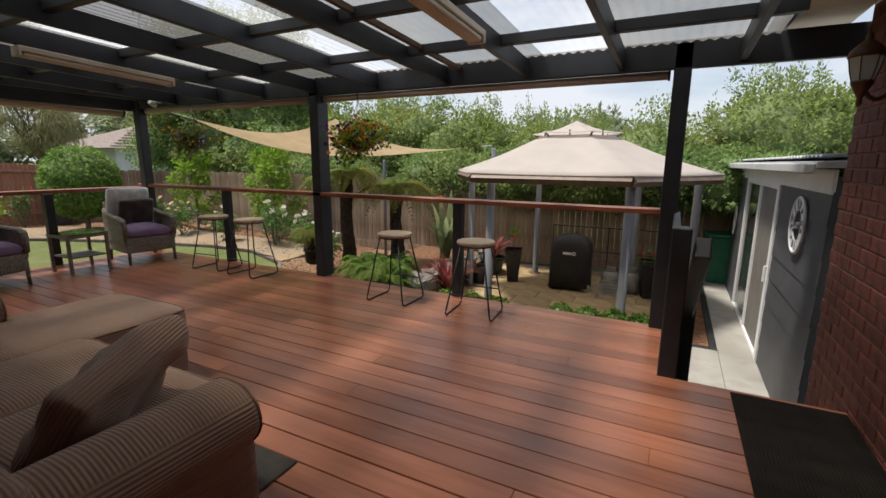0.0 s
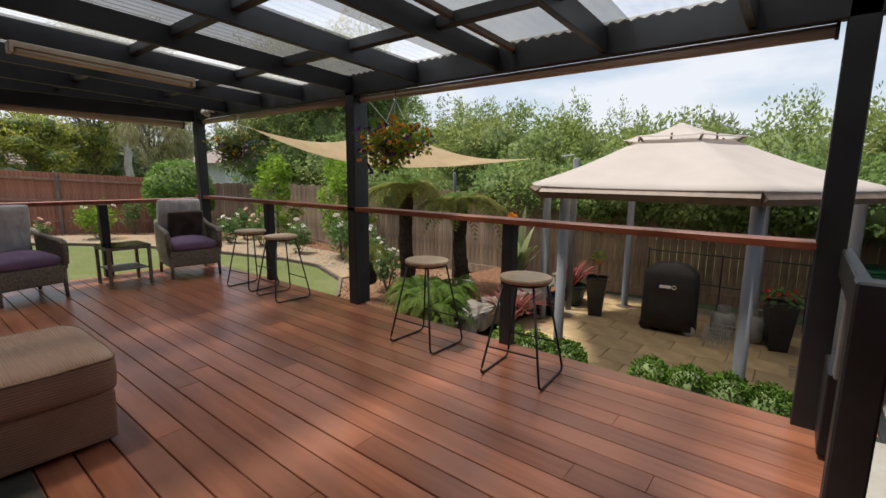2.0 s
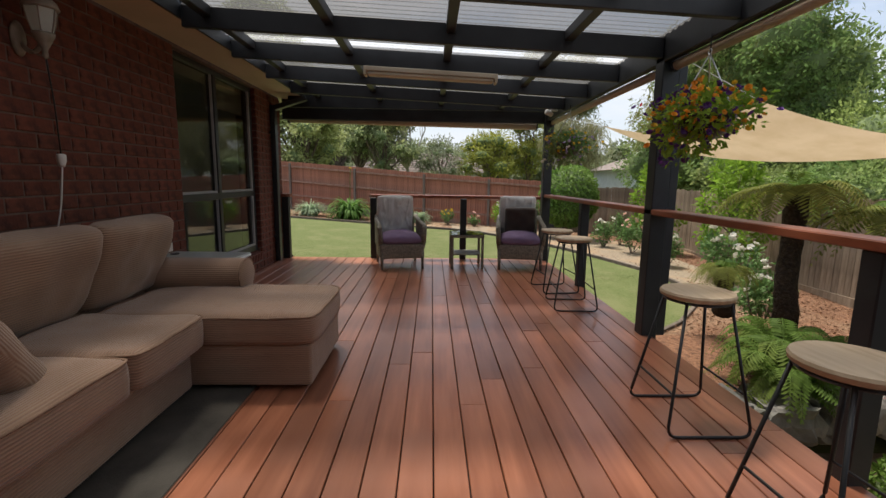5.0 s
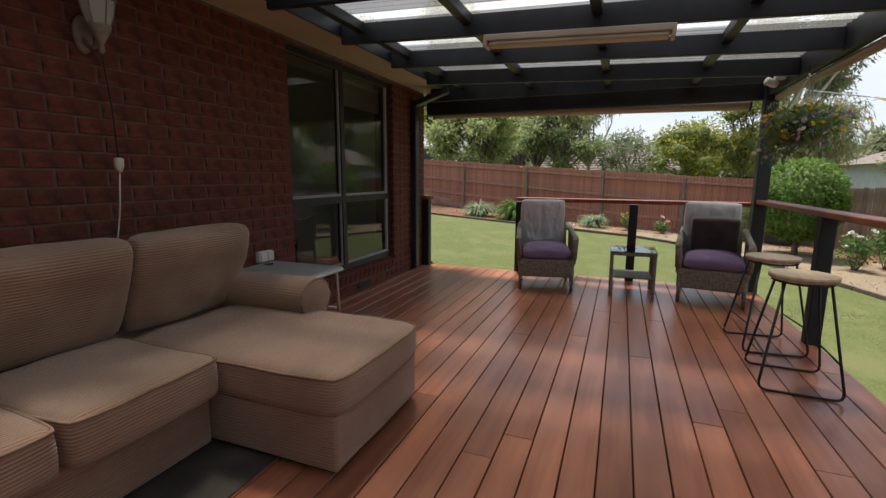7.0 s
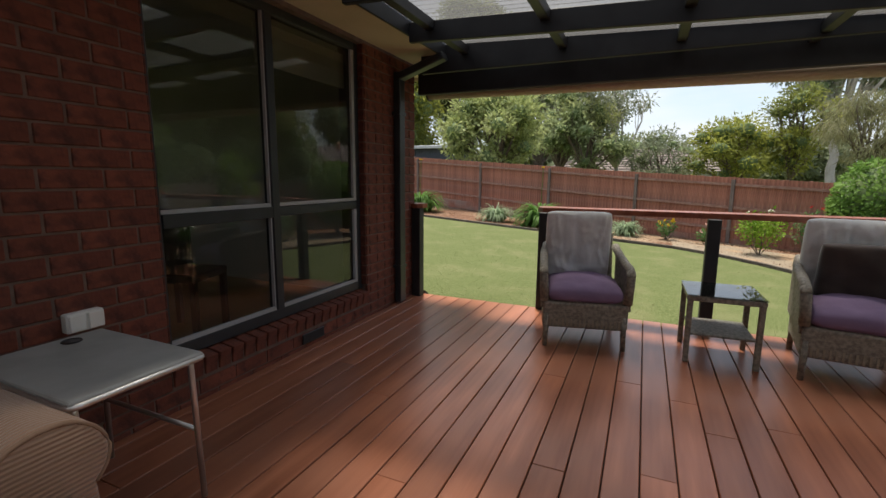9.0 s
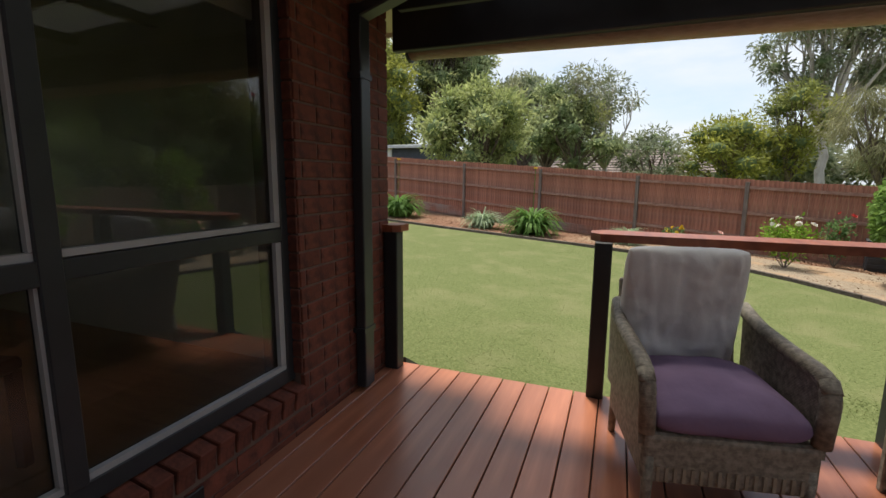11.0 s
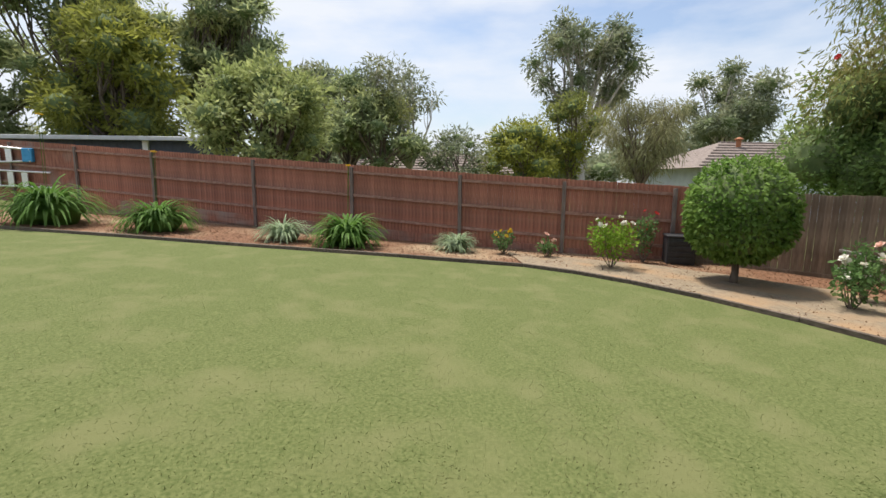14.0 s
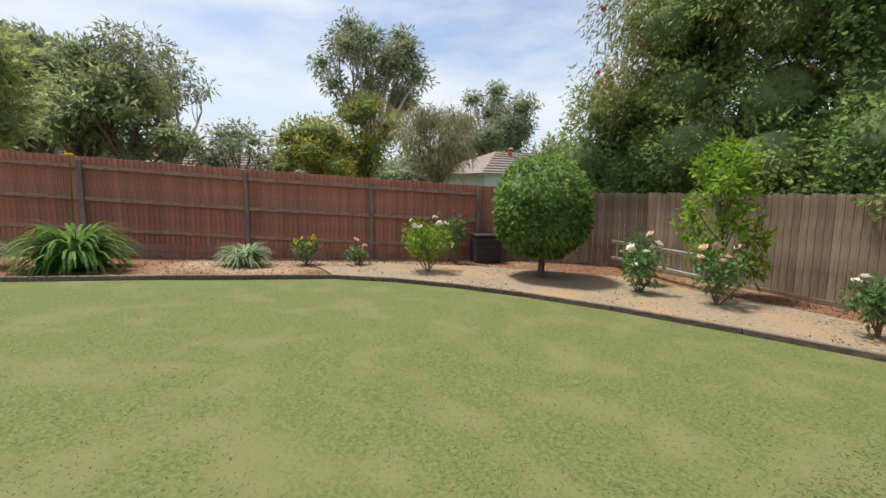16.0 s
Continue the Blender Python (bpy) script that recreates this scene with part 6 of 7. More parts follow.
def build_pot(x, y, h, r, label, m, square=True):
    p = thing("plant_pot", label, "pot", "pots on the paving", m=pose(x, y, PATIO + 0.02, 0, 0, 15))
    bm = bm_lathe([(r * 0.62, 0), (r * 0.66, 0.02), (r * 0.98, h - 0.04), (r * 1.06, h - 0.035), (r * 1.06, h), (r * 0.94, h), (r * 0.92, h - 0.05)], 4 if square else 24)
    part("pot", moved(bm, pose(0, 0, 0, 0, 0, 45 if square else 0)), m, p)
    part("soil", bm_lathe([(0.0, h - 0.06), (r * 0.92, h - 0.06), (0.0, h - 0.055)], 4 if square else 24), M_mulch, p)
    return p


M_potblack = mat("black_glazed_pot", (0.012, 0.012, 0.015), (0.022, 0.022, 0.026), rough=0.3, scale=5)
M_potgreen = mat("dark_green_pot", (0.02, 0.035, 0.03), (0.03, 0.05, 0.04), rough=0.4, scale=5)
M_terra = mat("terracotta", (0.34, 0.13, 0.06), (0.42, 0.18, 0.09), rough=0.85, scale=10)
p1 = build_pot(-2.46, 7.76, 0.61, 0.21, "tall black tapered pot with a small seedling pot on top", M_potblack)
part("perch", bm_tube([(0, 0, 0.56), (0.02, 0, 0.80)], 0.012, 6), M_bark, p1)
part("small_pot", bm_lathe([(0.05, 0.80), (0.075, 0.88), (0.065, 0.88), (0.05, 0.82)], 14), M_terra, p1, "terracotta seedling pot")
P, D = blob_points([(0, 0, 0.93, 0.09, 0.09, 0.07)], 700, 3)
leaf_object("seedling", P, D, 0.05, 0.03, M_bright, p1, 3)
p2 = build_pot(-0.16, 7.80, 0.62, 0.22, "tall black tapered pot with red flowers", M_potblack)
P, D = blob_points([(0, 0, 0.65, 0.19, 0.19, 0.11)], 400, 4)
leaf_object("leaves", P, D, 0.06, 0.04, M_rose, p2, 4)
for k in range(12):
    part("flower", bloom_bm([(0.16 * math.cos(k * 2.4), 0.16 * math.sin(k * 2.4), 0.71 + 0.04 * math.sin(k))], 0.03, k), P_red, p2, "red flower")
build_pot(-2.97, 7.35, 0.30, 0.20, "round dark blue pot beside the paving", M_potblack, False)
p4 = build_pot(-3.0, 8.1, 0.34, 0.25, "dark green pot with a red cordyline", M_potgreen, False)
part("spiky_leaves", moved(strap_bm(60, 0.75, 0.035, 1.0, 6, 0.8), pose(0, 0, 0.28)), M_cordy, p4, "red spiky leaves")
cordy = thing("cordyline", "red-leaved cordyline growing in the garden bed", "plant", m=pose(-2.95, 5.95, -0.84))
part("spiky_leaves", strap_bm(120, 0.75, 0.03, 1.0, 7, 0.8, lift=0.22), M_cordy, cordy)
part("stem", bm_tube([(0, 0, 0), (0.01, 0, 0.25)], [0.035, 0.025], 8), M_bark, cordy)


# ---------------------------------------------------------------- shade sail
def build_sail():
    s = thing("shade_sail", "tan triangular shade sail stretched over the garden", "shade sail")
    A, B, C = Vector((-6.75, 4.62, 1.96)), Vector((-4.35, 5.15, 1.92)), Vector((-3.0, 7.42, 1.60))
    bm = bmesh.new()
    n, vs = 18, {}
    for i in range(n + 1):
        for j in range(n + 1 - i):
            a, b = i / n, j / n
            c = 1 - a - b
            p = A * a + B * b + C * c
            ctr = (A + B + C) / 3
            pull = 0.5 * (a * b * (1 - c) + b * c * (1 - a) + 0.35 * a * c * (1 - b))
            p = p.lerp(ctr, pull)
            p.z -= 1.5 * a * c * (1 - b) * (0.6 + 0.8 * a) + 0.75 * a * b + 0.85 * b * c
            vs[i, j] = bm.verts.new(p)
    for i in range(n):
        for j in range(n - i):
            bm.faces.new((vs[i, j], vs[i + 1, j], vs[i, j + 1]))
            if j < n - i - 1:
                bm.faces.new((vs[i + 1, j], vs[i + 1, j + 1], vs[i, j + 1]))
    part("cloth", bm, M_sail, s, smooth=True)
    part("rope", bm_tube([A, (-6.80, 3.92, 2.10)], 0.006, 6), M_whiteplastic, s)
    part("rope", bm_tube([B, (-3.53, 3.99, 2.05)], 0.003, 6), M_whiteplastic, s)
    part("turnbuckle", bm_tube([C, (-2.92, 7.70, 1.63)], 0.010, 6), M_alu, s)
    p = thing("sail_pole", "blue-grey steel pole holding up the shade sail", "pole")
    part("tube", bm_lathe([(0.045, 0), (0.045, 2.42), (0.03, 2.44)], 14, at=(-2.90, 7.75, PATIO)), M_bluegrey, p, smooth=True)
    p = thing("sail_pole", "blue-grey steel pole holding up the shade sail", "pole")
    part("tube", bm_lathe([(0.035, 0), (0.035, 2.2), (0.03, 2.22)], 14, at=(-5.6, 8.2, PATIO)), M_bluegrey, p, smooth=True)


M_sail = mat("tan_shade_cloth", (0.52, 0.39, 0.24), (0.60, 0.46, 0.30), rough=0.85, scale=5, bump=0.1, bscale=90, trans=0.45)
build_sail()


# ---------------------------------------------------------------- hanging baskets
def build_basket(x, y, z, seed, colours, label):
    b = thing("hanging_basket", label, "hanging basket", "flower baskets under the beam", m=pose(x, y, z))
    top = rafter_z(y) - z
    for k in range(3):
        a = k * math.tau / 3 + 0.4
        part("chain", bm_tube([(0.17 * math.cos(a), 0.17 * math.sin(a), 0.02), (0, 0, 0.36)], 0.004, 5), M_alu, b)
    part("hook", bm_tube([(0, 0, 0.35), (0, 0, top)], 0.004, 5), M_steel, b)
    part("ring", bm_tube([(0.016 * math.cos(k * math.tau / 10), 0, 0.37 + 0.016 * math.sin(k * math.tau / 10)) for k in range(10)], 0.004, 5, close=True), M_alu, b)
    part("bowl", bm_lathe([(0.05, -0.14), (0.12, -0.11), (0.165, -0.04), (0.18, 0.02), (0.16, 0.02)], 18), M_brown, b, smooth=True)
    blobs = [(0, 0, 0.03, 0.29, 0.27, 0.15), (-0.12, 0.05, -0.06, 0.17, 0.17, 0.17), (0.15, -0.06, 0.0, 0.20, 0.18, 0.14), (-0.02, -0.12, -0.10, 0.17, 0.15, 0.17)]
    P, D = blob_points(blobs, 900, seed, inner=0.4, lump=0.3)
    leaf_object("leaves", P, D, 0.045, 0.02, M_bright if seed == 1 else M_rose, b, seed)
    rng = np.random.default_rng(seed)
    for k, (m, n, low) in enumerate(colours):
        Q, _ = blob_points(blobs, 160, seed + 10 + k, inner=0.92, lump=0.3)
        Q = Q[(Q[:, 2] < low[1]) & (Q[:, 2] > low[0])]
        rng.shuffle(Q)
        part("blossom", bloom_bm([tuple(q) for q in Q[:2 * n]], 0.020, seed + k), m, b)["kind"] = "stuff"


build_basket(-2.92, 3.80, 1.57, 1, ((P_orange, 70, (-0.2, 0.3)), (P_yellow, 30, (-0.1, 0.3)), (P_purple, 90, (-0.4, 0.2))), "hanging basket overflowing with purple and orange violas")
build_basket(-5.55, 3.77, 1.60, 2, ((P_mauve, 30, (-0.3, 0.1)), (P_yellow, 45, (-0.1, 0.3)), (P_white, 14, (-0.3, 0.1))), "hanging basket of mauve and yellow flowers")


# ---------------------------------------------------------------- plants beside the deck
def build_tree_fern(x, y, h, seed, L):
    t = thing("tree_fern", "tree fern with a dark fibrous trunk and arching fronds", "tree fern", "tree ferns beside the deck", m=pose(x, y, -0.42))
    pts = [(0.04 * math.sin(k), 0.03 * math.cos(k * 1.3), h * k / 8) for k in range(9)]
    part("trunk", bm_tube(pts, [0.135, 0.125, 0.12, 0.115, 0.11, 0.11, 0.11, 0.12, 0.10], 14), M_fernbark, t, smooth=True)
    part("fronds", frond_bm(22, L, seed, 0.85, 0.9, 0.17, 24, 1.2, (0, 0, h - 0.02)), M_fernolive, t)
    part("young_fronds", frond_bm(7, L * 0.6, seed + 3, 1.0, 0.6, 0.2, 16, 0.7, (0, 0, h)), M_fern, t, "brighter young fronds")


build_tree_fern(-5.05, 6.20, 1.48, 3, 1.05)
build_tree_fern(-4.40, 6.80, 1.25, 5, 1.15)
build_tree_fern(-5.6, 5.85, 0.52, 8, 0.6)
for x, y, L, s in ((-3.70, 5.15, 0.70, 1), (-3.35, 4.85, 0.62, 2), (-4.05, 5.35, 0.6, 4), (-3.75, 5.75, 0.55, 6)):
    f = thing("fern", "lush green sword fern in the bed by the deck", "fern", "ferns beside the deck", m=pose(x, y, -0.40))
    L *= 1.15
    part("fronds", frond_bm(34, L * 1.15, s, 1.35, 0.7, 0.12, 24, 0.85), M_fern, f)
bop = thing("bird_of_paradise", "bird of paradise plant with orange flowers by the fence", "plant", m=pose(-3.75, 7.5, -0.5))
part("leaves", strap_bm(34, 1.15, 0.15, 1.25, 4, 0.55, seg=7), M_gumdark, bop)
for k in range(6):
    part("flower", bloom_bm([(0.25 * math.cos(k * 2.2), 0.2 * math.sin(k * 2.2), 1.05 + 0.05 * (k % 3))], 0.07, k), P_orange, bop, "orange crest flower")


def build_rock(x, y, z, r, seed):
    bm = bmesh.new()
    bmesh.ops.create_icosphere(bm, subdivisions=3, radius=1)
    for v in bm.verts:
        n = noise.noise(v.co * 1.7 + Vector((seed, 0, 0))) * 0.4 + noise.noise(v.co * 5 + Vector((0, seed, 0))) * 0.08
        v.co = Vector([math.copysign(abs(q) ** 0.55, q) for q in v.co])
        v.co = Vector((v.co.x * r * 1.1, v.co.y * r, v.co.z * r * 0.75)) * (1 + n)
    ob = tagged(part("boulder", bm, M_rock), "grey weathered stone edging the garden bed", "rock", "stones round the raised bed")
    ob.location = (x, y, z)
    ob.rotation_euler = (0, 0, 1.57 + 0.12 * math.sin(seed * 2.3))


M_rock = mat("grey_stone", (0.12, 0.112, 0.10), (0.235, 0.222, 0.20), rough=0.9, scale=5, bump=0.6, bscale=22, c3=(0.12, 0.12, 0.09), s3=4, bdist=0.02)
for x, y, r, s in ((-3.17, 4.30, 0.21, 1), (-3.19, 4.72, 0.20, 2), (-3.22, 5.14, 0.21, 3), (-3.24, 5.58, 0.21, 4), (-3.22, 6.02, 0.20, 5), (-3.24, 6.45, 0.21, 6), (-3.22, 6.88, 0.20, 8), (-3.24, 7.3, 0.20, 9), (-3.2, 8.3, 0.2, 11), (-4.9, 4.35, 0.16, 7)):
    build_rock(x, y, -0.50, r, s)
bath = thing("bird_bath", "small white garden ornament bowl on a stem", "ornament", m=pose(-3.94, 6.29, -0.62))
part("stem", bm_lathe([(0.06, 0.0), (0.03, 0.05), (0.025, 0.18), (0.04, 0.28)], 12), M_whiteplastic, bath, smooth=True)
part("bowl", bm_lathe([(0.03, 0.26), (0.12, 0.29), (0.15, 0.34), (0.14, 0.345), (0.10, 0.31)], 18), M_whiteplastic, bath, smooth=True)


def box_strip(x0, x1, y0, y1, seed):
    h = thing("box_hedge", "low clipped green hedge beside the deck", "hedge", "low hedges along the paving")
    n = max(2, int((x1 - x0) / 0.3))
    blobs = [(x0 + (x1 - x0) * (i + 0.5) / n, (y0 + y1) / 2, -0.62, (x1 - x0) / n * 0.62, (y1 - y0) / 2, 0.25) for i in range(n)]
    crown("foliage", blobs, 3600, 0.034, 0.02, M_box, h, seed, core=0.86, inner=0.8, lump=0.10)


box_strip(-2.66, -1.68, 4.80, 5.44, 21)
box_strip(-1.18, 0.04, 5.0, 5.48, 22)


# ---------------------------------------------------------------- lawn-side plants
def build_agapanthus(x, y, s, seed, m=None, silver=False):
    p = thing("strap_plant" if silver else "agapanthus", "pale silvery strap-leaved clump in the mulch" if silver else "clump of dark green agapanthus leaves in the mulch", "plant",
              "silvery clumps along the fence" if silver else "agapanthus along the fence", m=pose(x, y, on_ground(x, y)))
    part("leaves", arching_bm(300 if not silver else 260, s * 0.80, 0.060 if not silver else 0.034, seed), M_dian if silver else M_aga, p)
    core_mesh([(0, 0, s * 0.15, s * 0.32, s * 0.32, s * 0.22)], 1.0, p, seed, M_aga if not silver else M_dian)
    if not silver:
        for k in range(2):
            part("flower_stem", bm_tube([(0.05 * k, 0, 0.1), (0.1 * k - 0.05, 0.05, s * 1.25)], 0.006, 5), M_aga, p)
            part("flower_head", bloom_bm([(0.1 * k - 0.05 + 0.03 * math.cos(j), 0.05 + 0.03 * math.sin(j), s * 1.25) for j in range(6)], 0.03, k), P_yellow, p)


for x, y, s, sd in ((-19.3, -9.0, 2.25, 1), (-18.9, -6.05, 1.62, 2), (-17.75, -1.0, 1.55, 3)):
    build_agapanthus(x, y, s, sd)
for x, y, s, sd in ((-18.05, -2.6, 1.10, 4), (-17.6, 1.64, 0.88, 5)):
    build_agapanthus(x, y, s, sd, silver=True)


def build_rose(x, y, w, h, seed, flower, nf, leaf=None, label="rose bush with pale flowers in the garden bed"):
    r = thing("rose_bush", label, "shrub", "rose bushes along the bed", m=pose(x, y, on_ground(x, y)))
    rng = random.Random(seed)
    tips = []
    for k in range(7):
        a = k * 0.9 + rng.random()
        q = (w * 0.8 * math.cos(a) * rng.uniform(0.3, 1), w * 0.8 * math.sin(a) * rng.uniform(0.3, 1), h * rng.uniform(0.6, 1.0))
        tips.append(q)
        part("stem", bm_tube(*limb((0, 0, -0.02), q, 0.012, 0.004, 0.2, seed + k), 5), M_bark, r)
    blobs = [(q[0] * 0.8, q[1] * 0.8, q[2] * 0.8, w * 0.45, w * 0.45, h * 0.25) for q in tips] + [(0, 0, h * 0.45, w * 0.6, w * 0.6, h * 0.3)]
    P, D = blob_points(blobs, 150, seed, inner=0.3, lump=0.3)
    leaf_object("leaves", P, D, 0.075, 0.042, leaf or M_rose, r, seed)
    for k, q in enumerate((tips * 3)[:nf]):
        part("flower", bloom_bm([(q[0] * rng.uniform(.8, 1.1), q[1] * rng.uniform(.8, 1.1), q[2] * rng.uniform(.95, 1.1) + 0.03)], 0.07, seed + k), flower, r)


build_rose(-17.3, 2.78, 0.28, 0.60, 1, P_yellow, 6, label="small rose bush with yellow flowers")
build_rose(-16.95, 3.76, 0.28, 0.45, 2, P_pink, 5, label="small rose bush with coral flowers")
build_rose(-15.68, 4.75, 0.58, 1.05, 3, P_white, 10, M_bright, "leafy bright green rose bush with white flowers")
build_rose(-16.55, 5.9, 0.30, 1.10, 4, P_red, 4, label="tall rose with red flowers by the fence")
build_rose(-12.6, 7.0, 0.42, 0.75, 5, P_white, 8)
build_rose(-13.1, 7.7, 0.35, 0.95, 9, P_pink, 2)
build_rose(-11.55, 7.35, 0.42, 0.90, 6, P_pink, 7, label="rose bush with large pale pink flowers")
build_rose(-9.75, 7.35, 0.40, 0.85, 7, P_white, 9)
build_rose(-8.3, 7.5, 0.42, 0.95, 8, P_white, 9)
build_rose(-7.0, 7.2, 0.40, 0.95, 10, P_white, 9)
build_rose(-5.9, 6.6, 0.38, 0.85, 11, P_white, 8)


def build_ball_tree():
    t = thing("ball_tree", "clipped round green shrub tree on a short trunk", "tree", m=pose(-14.4, 6.5, on_ground(-14.4, 6.5)))
    part("trunk", bm_tube([(0, 0, -0.05), (0.02, 0.01, 0.25), (-0.01, 0.0, 0.55)], [0.075, 0.06, 0.05], 10), M_bark, t, smooth=True)
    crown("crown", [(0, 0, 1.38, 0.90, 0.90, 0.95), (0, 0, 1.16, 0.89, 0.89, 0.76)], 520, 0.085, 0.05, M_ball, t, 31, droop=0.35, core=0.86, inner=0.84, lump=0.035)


build_ball_tree()


def build_citrus(x, y):
    t = thing("citrus_tree", "young bright green citrus tree in the garden bed", "tree", m=pose(x, y, on_ground(x, y)))
    rng = random.Random(3)
    blobs = []
    bm = bm_tube([(0, 0, -0.05), (0.02, 0, 0.5), (0, 0.02, 1.0)], [0.035, 0.03, 0.02], 8)
    for k in range(15):
        a, z = k * 2.4, 0.35 + 0.125 * k
        r = 0.75 * (1 - (z / 2.9)) * rng.uniform(0.6, 1.15)
        q = (r * math.cos(a), r * math.sin(a), z + 0.2)
        bm_tube(*limb((0, 0, min(1.0, z * 0.7)), q, 0.015, 0.004, 0.1, k), 5, bm=bm)
        blobs.append((*q, 0.22, 0.22, 0.26))
    part("trunk", bm, M_bark, t)
    crown("crown", blobs, 210, 0.11, 0.05, M_bright, t, 17, core=0, inner=0.1, lump=0.35)


build_citrus(-11.95, 8.1)
build_citrus(-8.9, 8.1)
M_black2 = mat("compost_bin_plastic", (0.02, 0.022, 0.026), (0.035, 0.037, 0.043), rough=0.5, scale=6)
cb = thing("compost_bin", "dark plastic compost bin with slatted sides by the fence", "bin", m=pose(-16.55, 6.75, on_ground(-16.5, 6.8), 0, 0, -20))
part("body", bm_box(-0.28, -0.30, 0, 0.28, 0.30, 0.62, 0.03, 2), M_black2, cb)
for k in range(4):
    part("slat", bm_box(0.281, -0.27, 0.07 + 0.13 * k, 0.295, 0.27, 0.16 + 0.13 * k, 0.005), M_black2, cb)
part("lid", bm_box(-0.30, -0.32, 0.622, 0.30, 0.32, 0.67, 0.02, 2), M_black2, cb)
ld = thing("ladder", "aluminium ladder lying on its side against the fence", "ladder", m=pose(-13.5, 8.55, on_ground(-13.5, 8.5) + 0.22, 0, 0, -14))
for z in (0.0, 0.36):
    part("stile", bm_box(-1.2, -0.03, z - 0.03, 1.9, 0.03, z + 0.03, 0.006), M_alu, ld)
for k in range(10):
    part("rung", bm_box(-1.05 + k * 0.3, -0.015, 0.03, -1.01 + k * 0.3, 0.015, 0.33), M_alu, ld)


# ---------------------------------------------------------------- hedge behind the north fence
def build_hedge():
    rng = random.Random(12)
    spans = [(-9.2, 1), (-7.0, 2), (-4.8, 3), (-2.6, 4), (-0.4, 5), (1.8, 6), (4.2, 7), (6.6, 8)]
    tops = {1: 2.8, 2: 2.8, 3: 2.65, 4: 2.25, 5: 2.2, 6: 2.85, 7: 3.4, 8: 3.7}
    for x, i in spans:
        h = thing("hedge_tree", "tall leafy green screening hedge behind the fence", "hedge", "screening hedge along the fence")
        T = tops[i]
        part("trunk", bm_tube([(x, 10.4, -0.8), (x + 0.05, 10.4, T * 0.6)], [0.10, 0.04], 7), M_bark, h)
        blobs = []
        for k in range(5):
            blobs.append((x + rng.uniform(-1.0, 1.0), 9.5 + rng.uniform(-0.05, 0.3), 0.95 + rng.uniform(-0.1, 0.15), 0.95, 0.95, 0.55))
            blobs.append((x + rng.uniform(-0.9, 0.9), 10.4 + rng.uniform(0, 0.6), T - 0.9 + rng.uniform(-0.25, 0.1), 0.8, 0.9, 0.75))
        blobs.append((x, 10.6, (T + 0.5) / 2, 1.3, 1.0, (T - 0.2) / 2))
        low, high = blobs[0:10:2], blobs[1:10:2] + blobs[10:]
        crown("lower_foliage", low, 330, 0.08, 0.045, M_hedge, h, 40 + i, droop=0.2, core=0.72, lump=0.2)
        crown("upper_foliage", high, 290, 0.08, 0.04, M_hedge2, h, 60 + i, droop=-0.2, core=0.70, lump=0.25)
        # loose upright shoots along the top
        tips = [(x + rng.uniform(-1.1, 1.1), 10.4 + rng.uniform(-0.2, 0.6), T + rng.uniform(-0.15, 0.2), 0.13, 0.13, rng.uniform(0.25, 0.5)) for k in range(9)]
        P, D = blob_points(tips, 260, i, inner=0.1, lump=0.3)
        D[:, 2] += 0.9
        leaf_object("top_growth", P, D, 0.075, 0.022, M_hedge2, h, i)["kind"] = "stuff"
    # the big overhanging tree mass at the north-west
    h = thing("bottlebrush_tree", "huge dense leafy tree mass hanging over the fence", "tree")
    part("trunk", bm_tube(*limb((-13.4, 10.8, -0.8), (-13.0, 10.6, 3.0), 0.22, 0.10, 0.05, 3), 8), M_bark, h)
    blobs = []
    for k in range(34):
        u = rng.random()
        x = -17.0 + 6.8 * u
        zt = 2.4 + 3.2 * min(1, max(0, (x + 17.2) / 3.2))
        blobs.append((x, 10.1 + rng.uniform(-0.3, 1.2), rng.uniform(1.1, zt - 0.6), 1.0, 0.95, 0.85))
    crown("dark_foliage", blobs, 190, 0.11, 0.055, M_hedge, h, 81, droop=0.1, core=0.66, lump=0.3)
    blobs = [(-15.2 + rng.uniform(-0.8, 4.6), 9.9 + rng.uniform(-0.2, 1.0), rng.uniform(3.0, 5.4), 0.95, 0.9, 0.95) for k in range(18)]
    crown("hanging_foliage", blobs, 85, 0.16, 0.03, M_wattle2, h, 82, droop=1.3, core=0, inner=0.4, lump=0.3)
    part("red_brushes", bloom_bm([(b[0], b[1] - 0.8, b[2]) for b in blobs[:12]], 0.06, 5), P_red, h, "scattered red flowers")["kind"] = "stuff"


M_wattle2 = leaf_mat("bottlebrush_leaf", (0.162, 0.203, 0.068), (0.257, 0.284, 0.101), (0.324, 0.284, 0.108), trans=0.55)
build_hedge()


# ---------------------------------------------------------------- trees and roofs beyond the red fence
def blobs_round(cx, cy, cz, w, h, n, r, seed, flat=0.75):
    rng = random.Random(seed)
    out = []
    for k in range(n):
        a, u = rng.uniform(0, math.tau), rng.random() ** 0.5
        z = rng.uniform(-1, 1)
        k2 = math.sqrt(max(0.05, 1 - z * z))
        rr = r * rng.uniform(0.7, 1.2)
        out.append((cx + w * u * k2 * math.cos(a), cy + w * u * k2 * math.sin(a), cz + h * z, rr, rr, rr * flat))
    return out


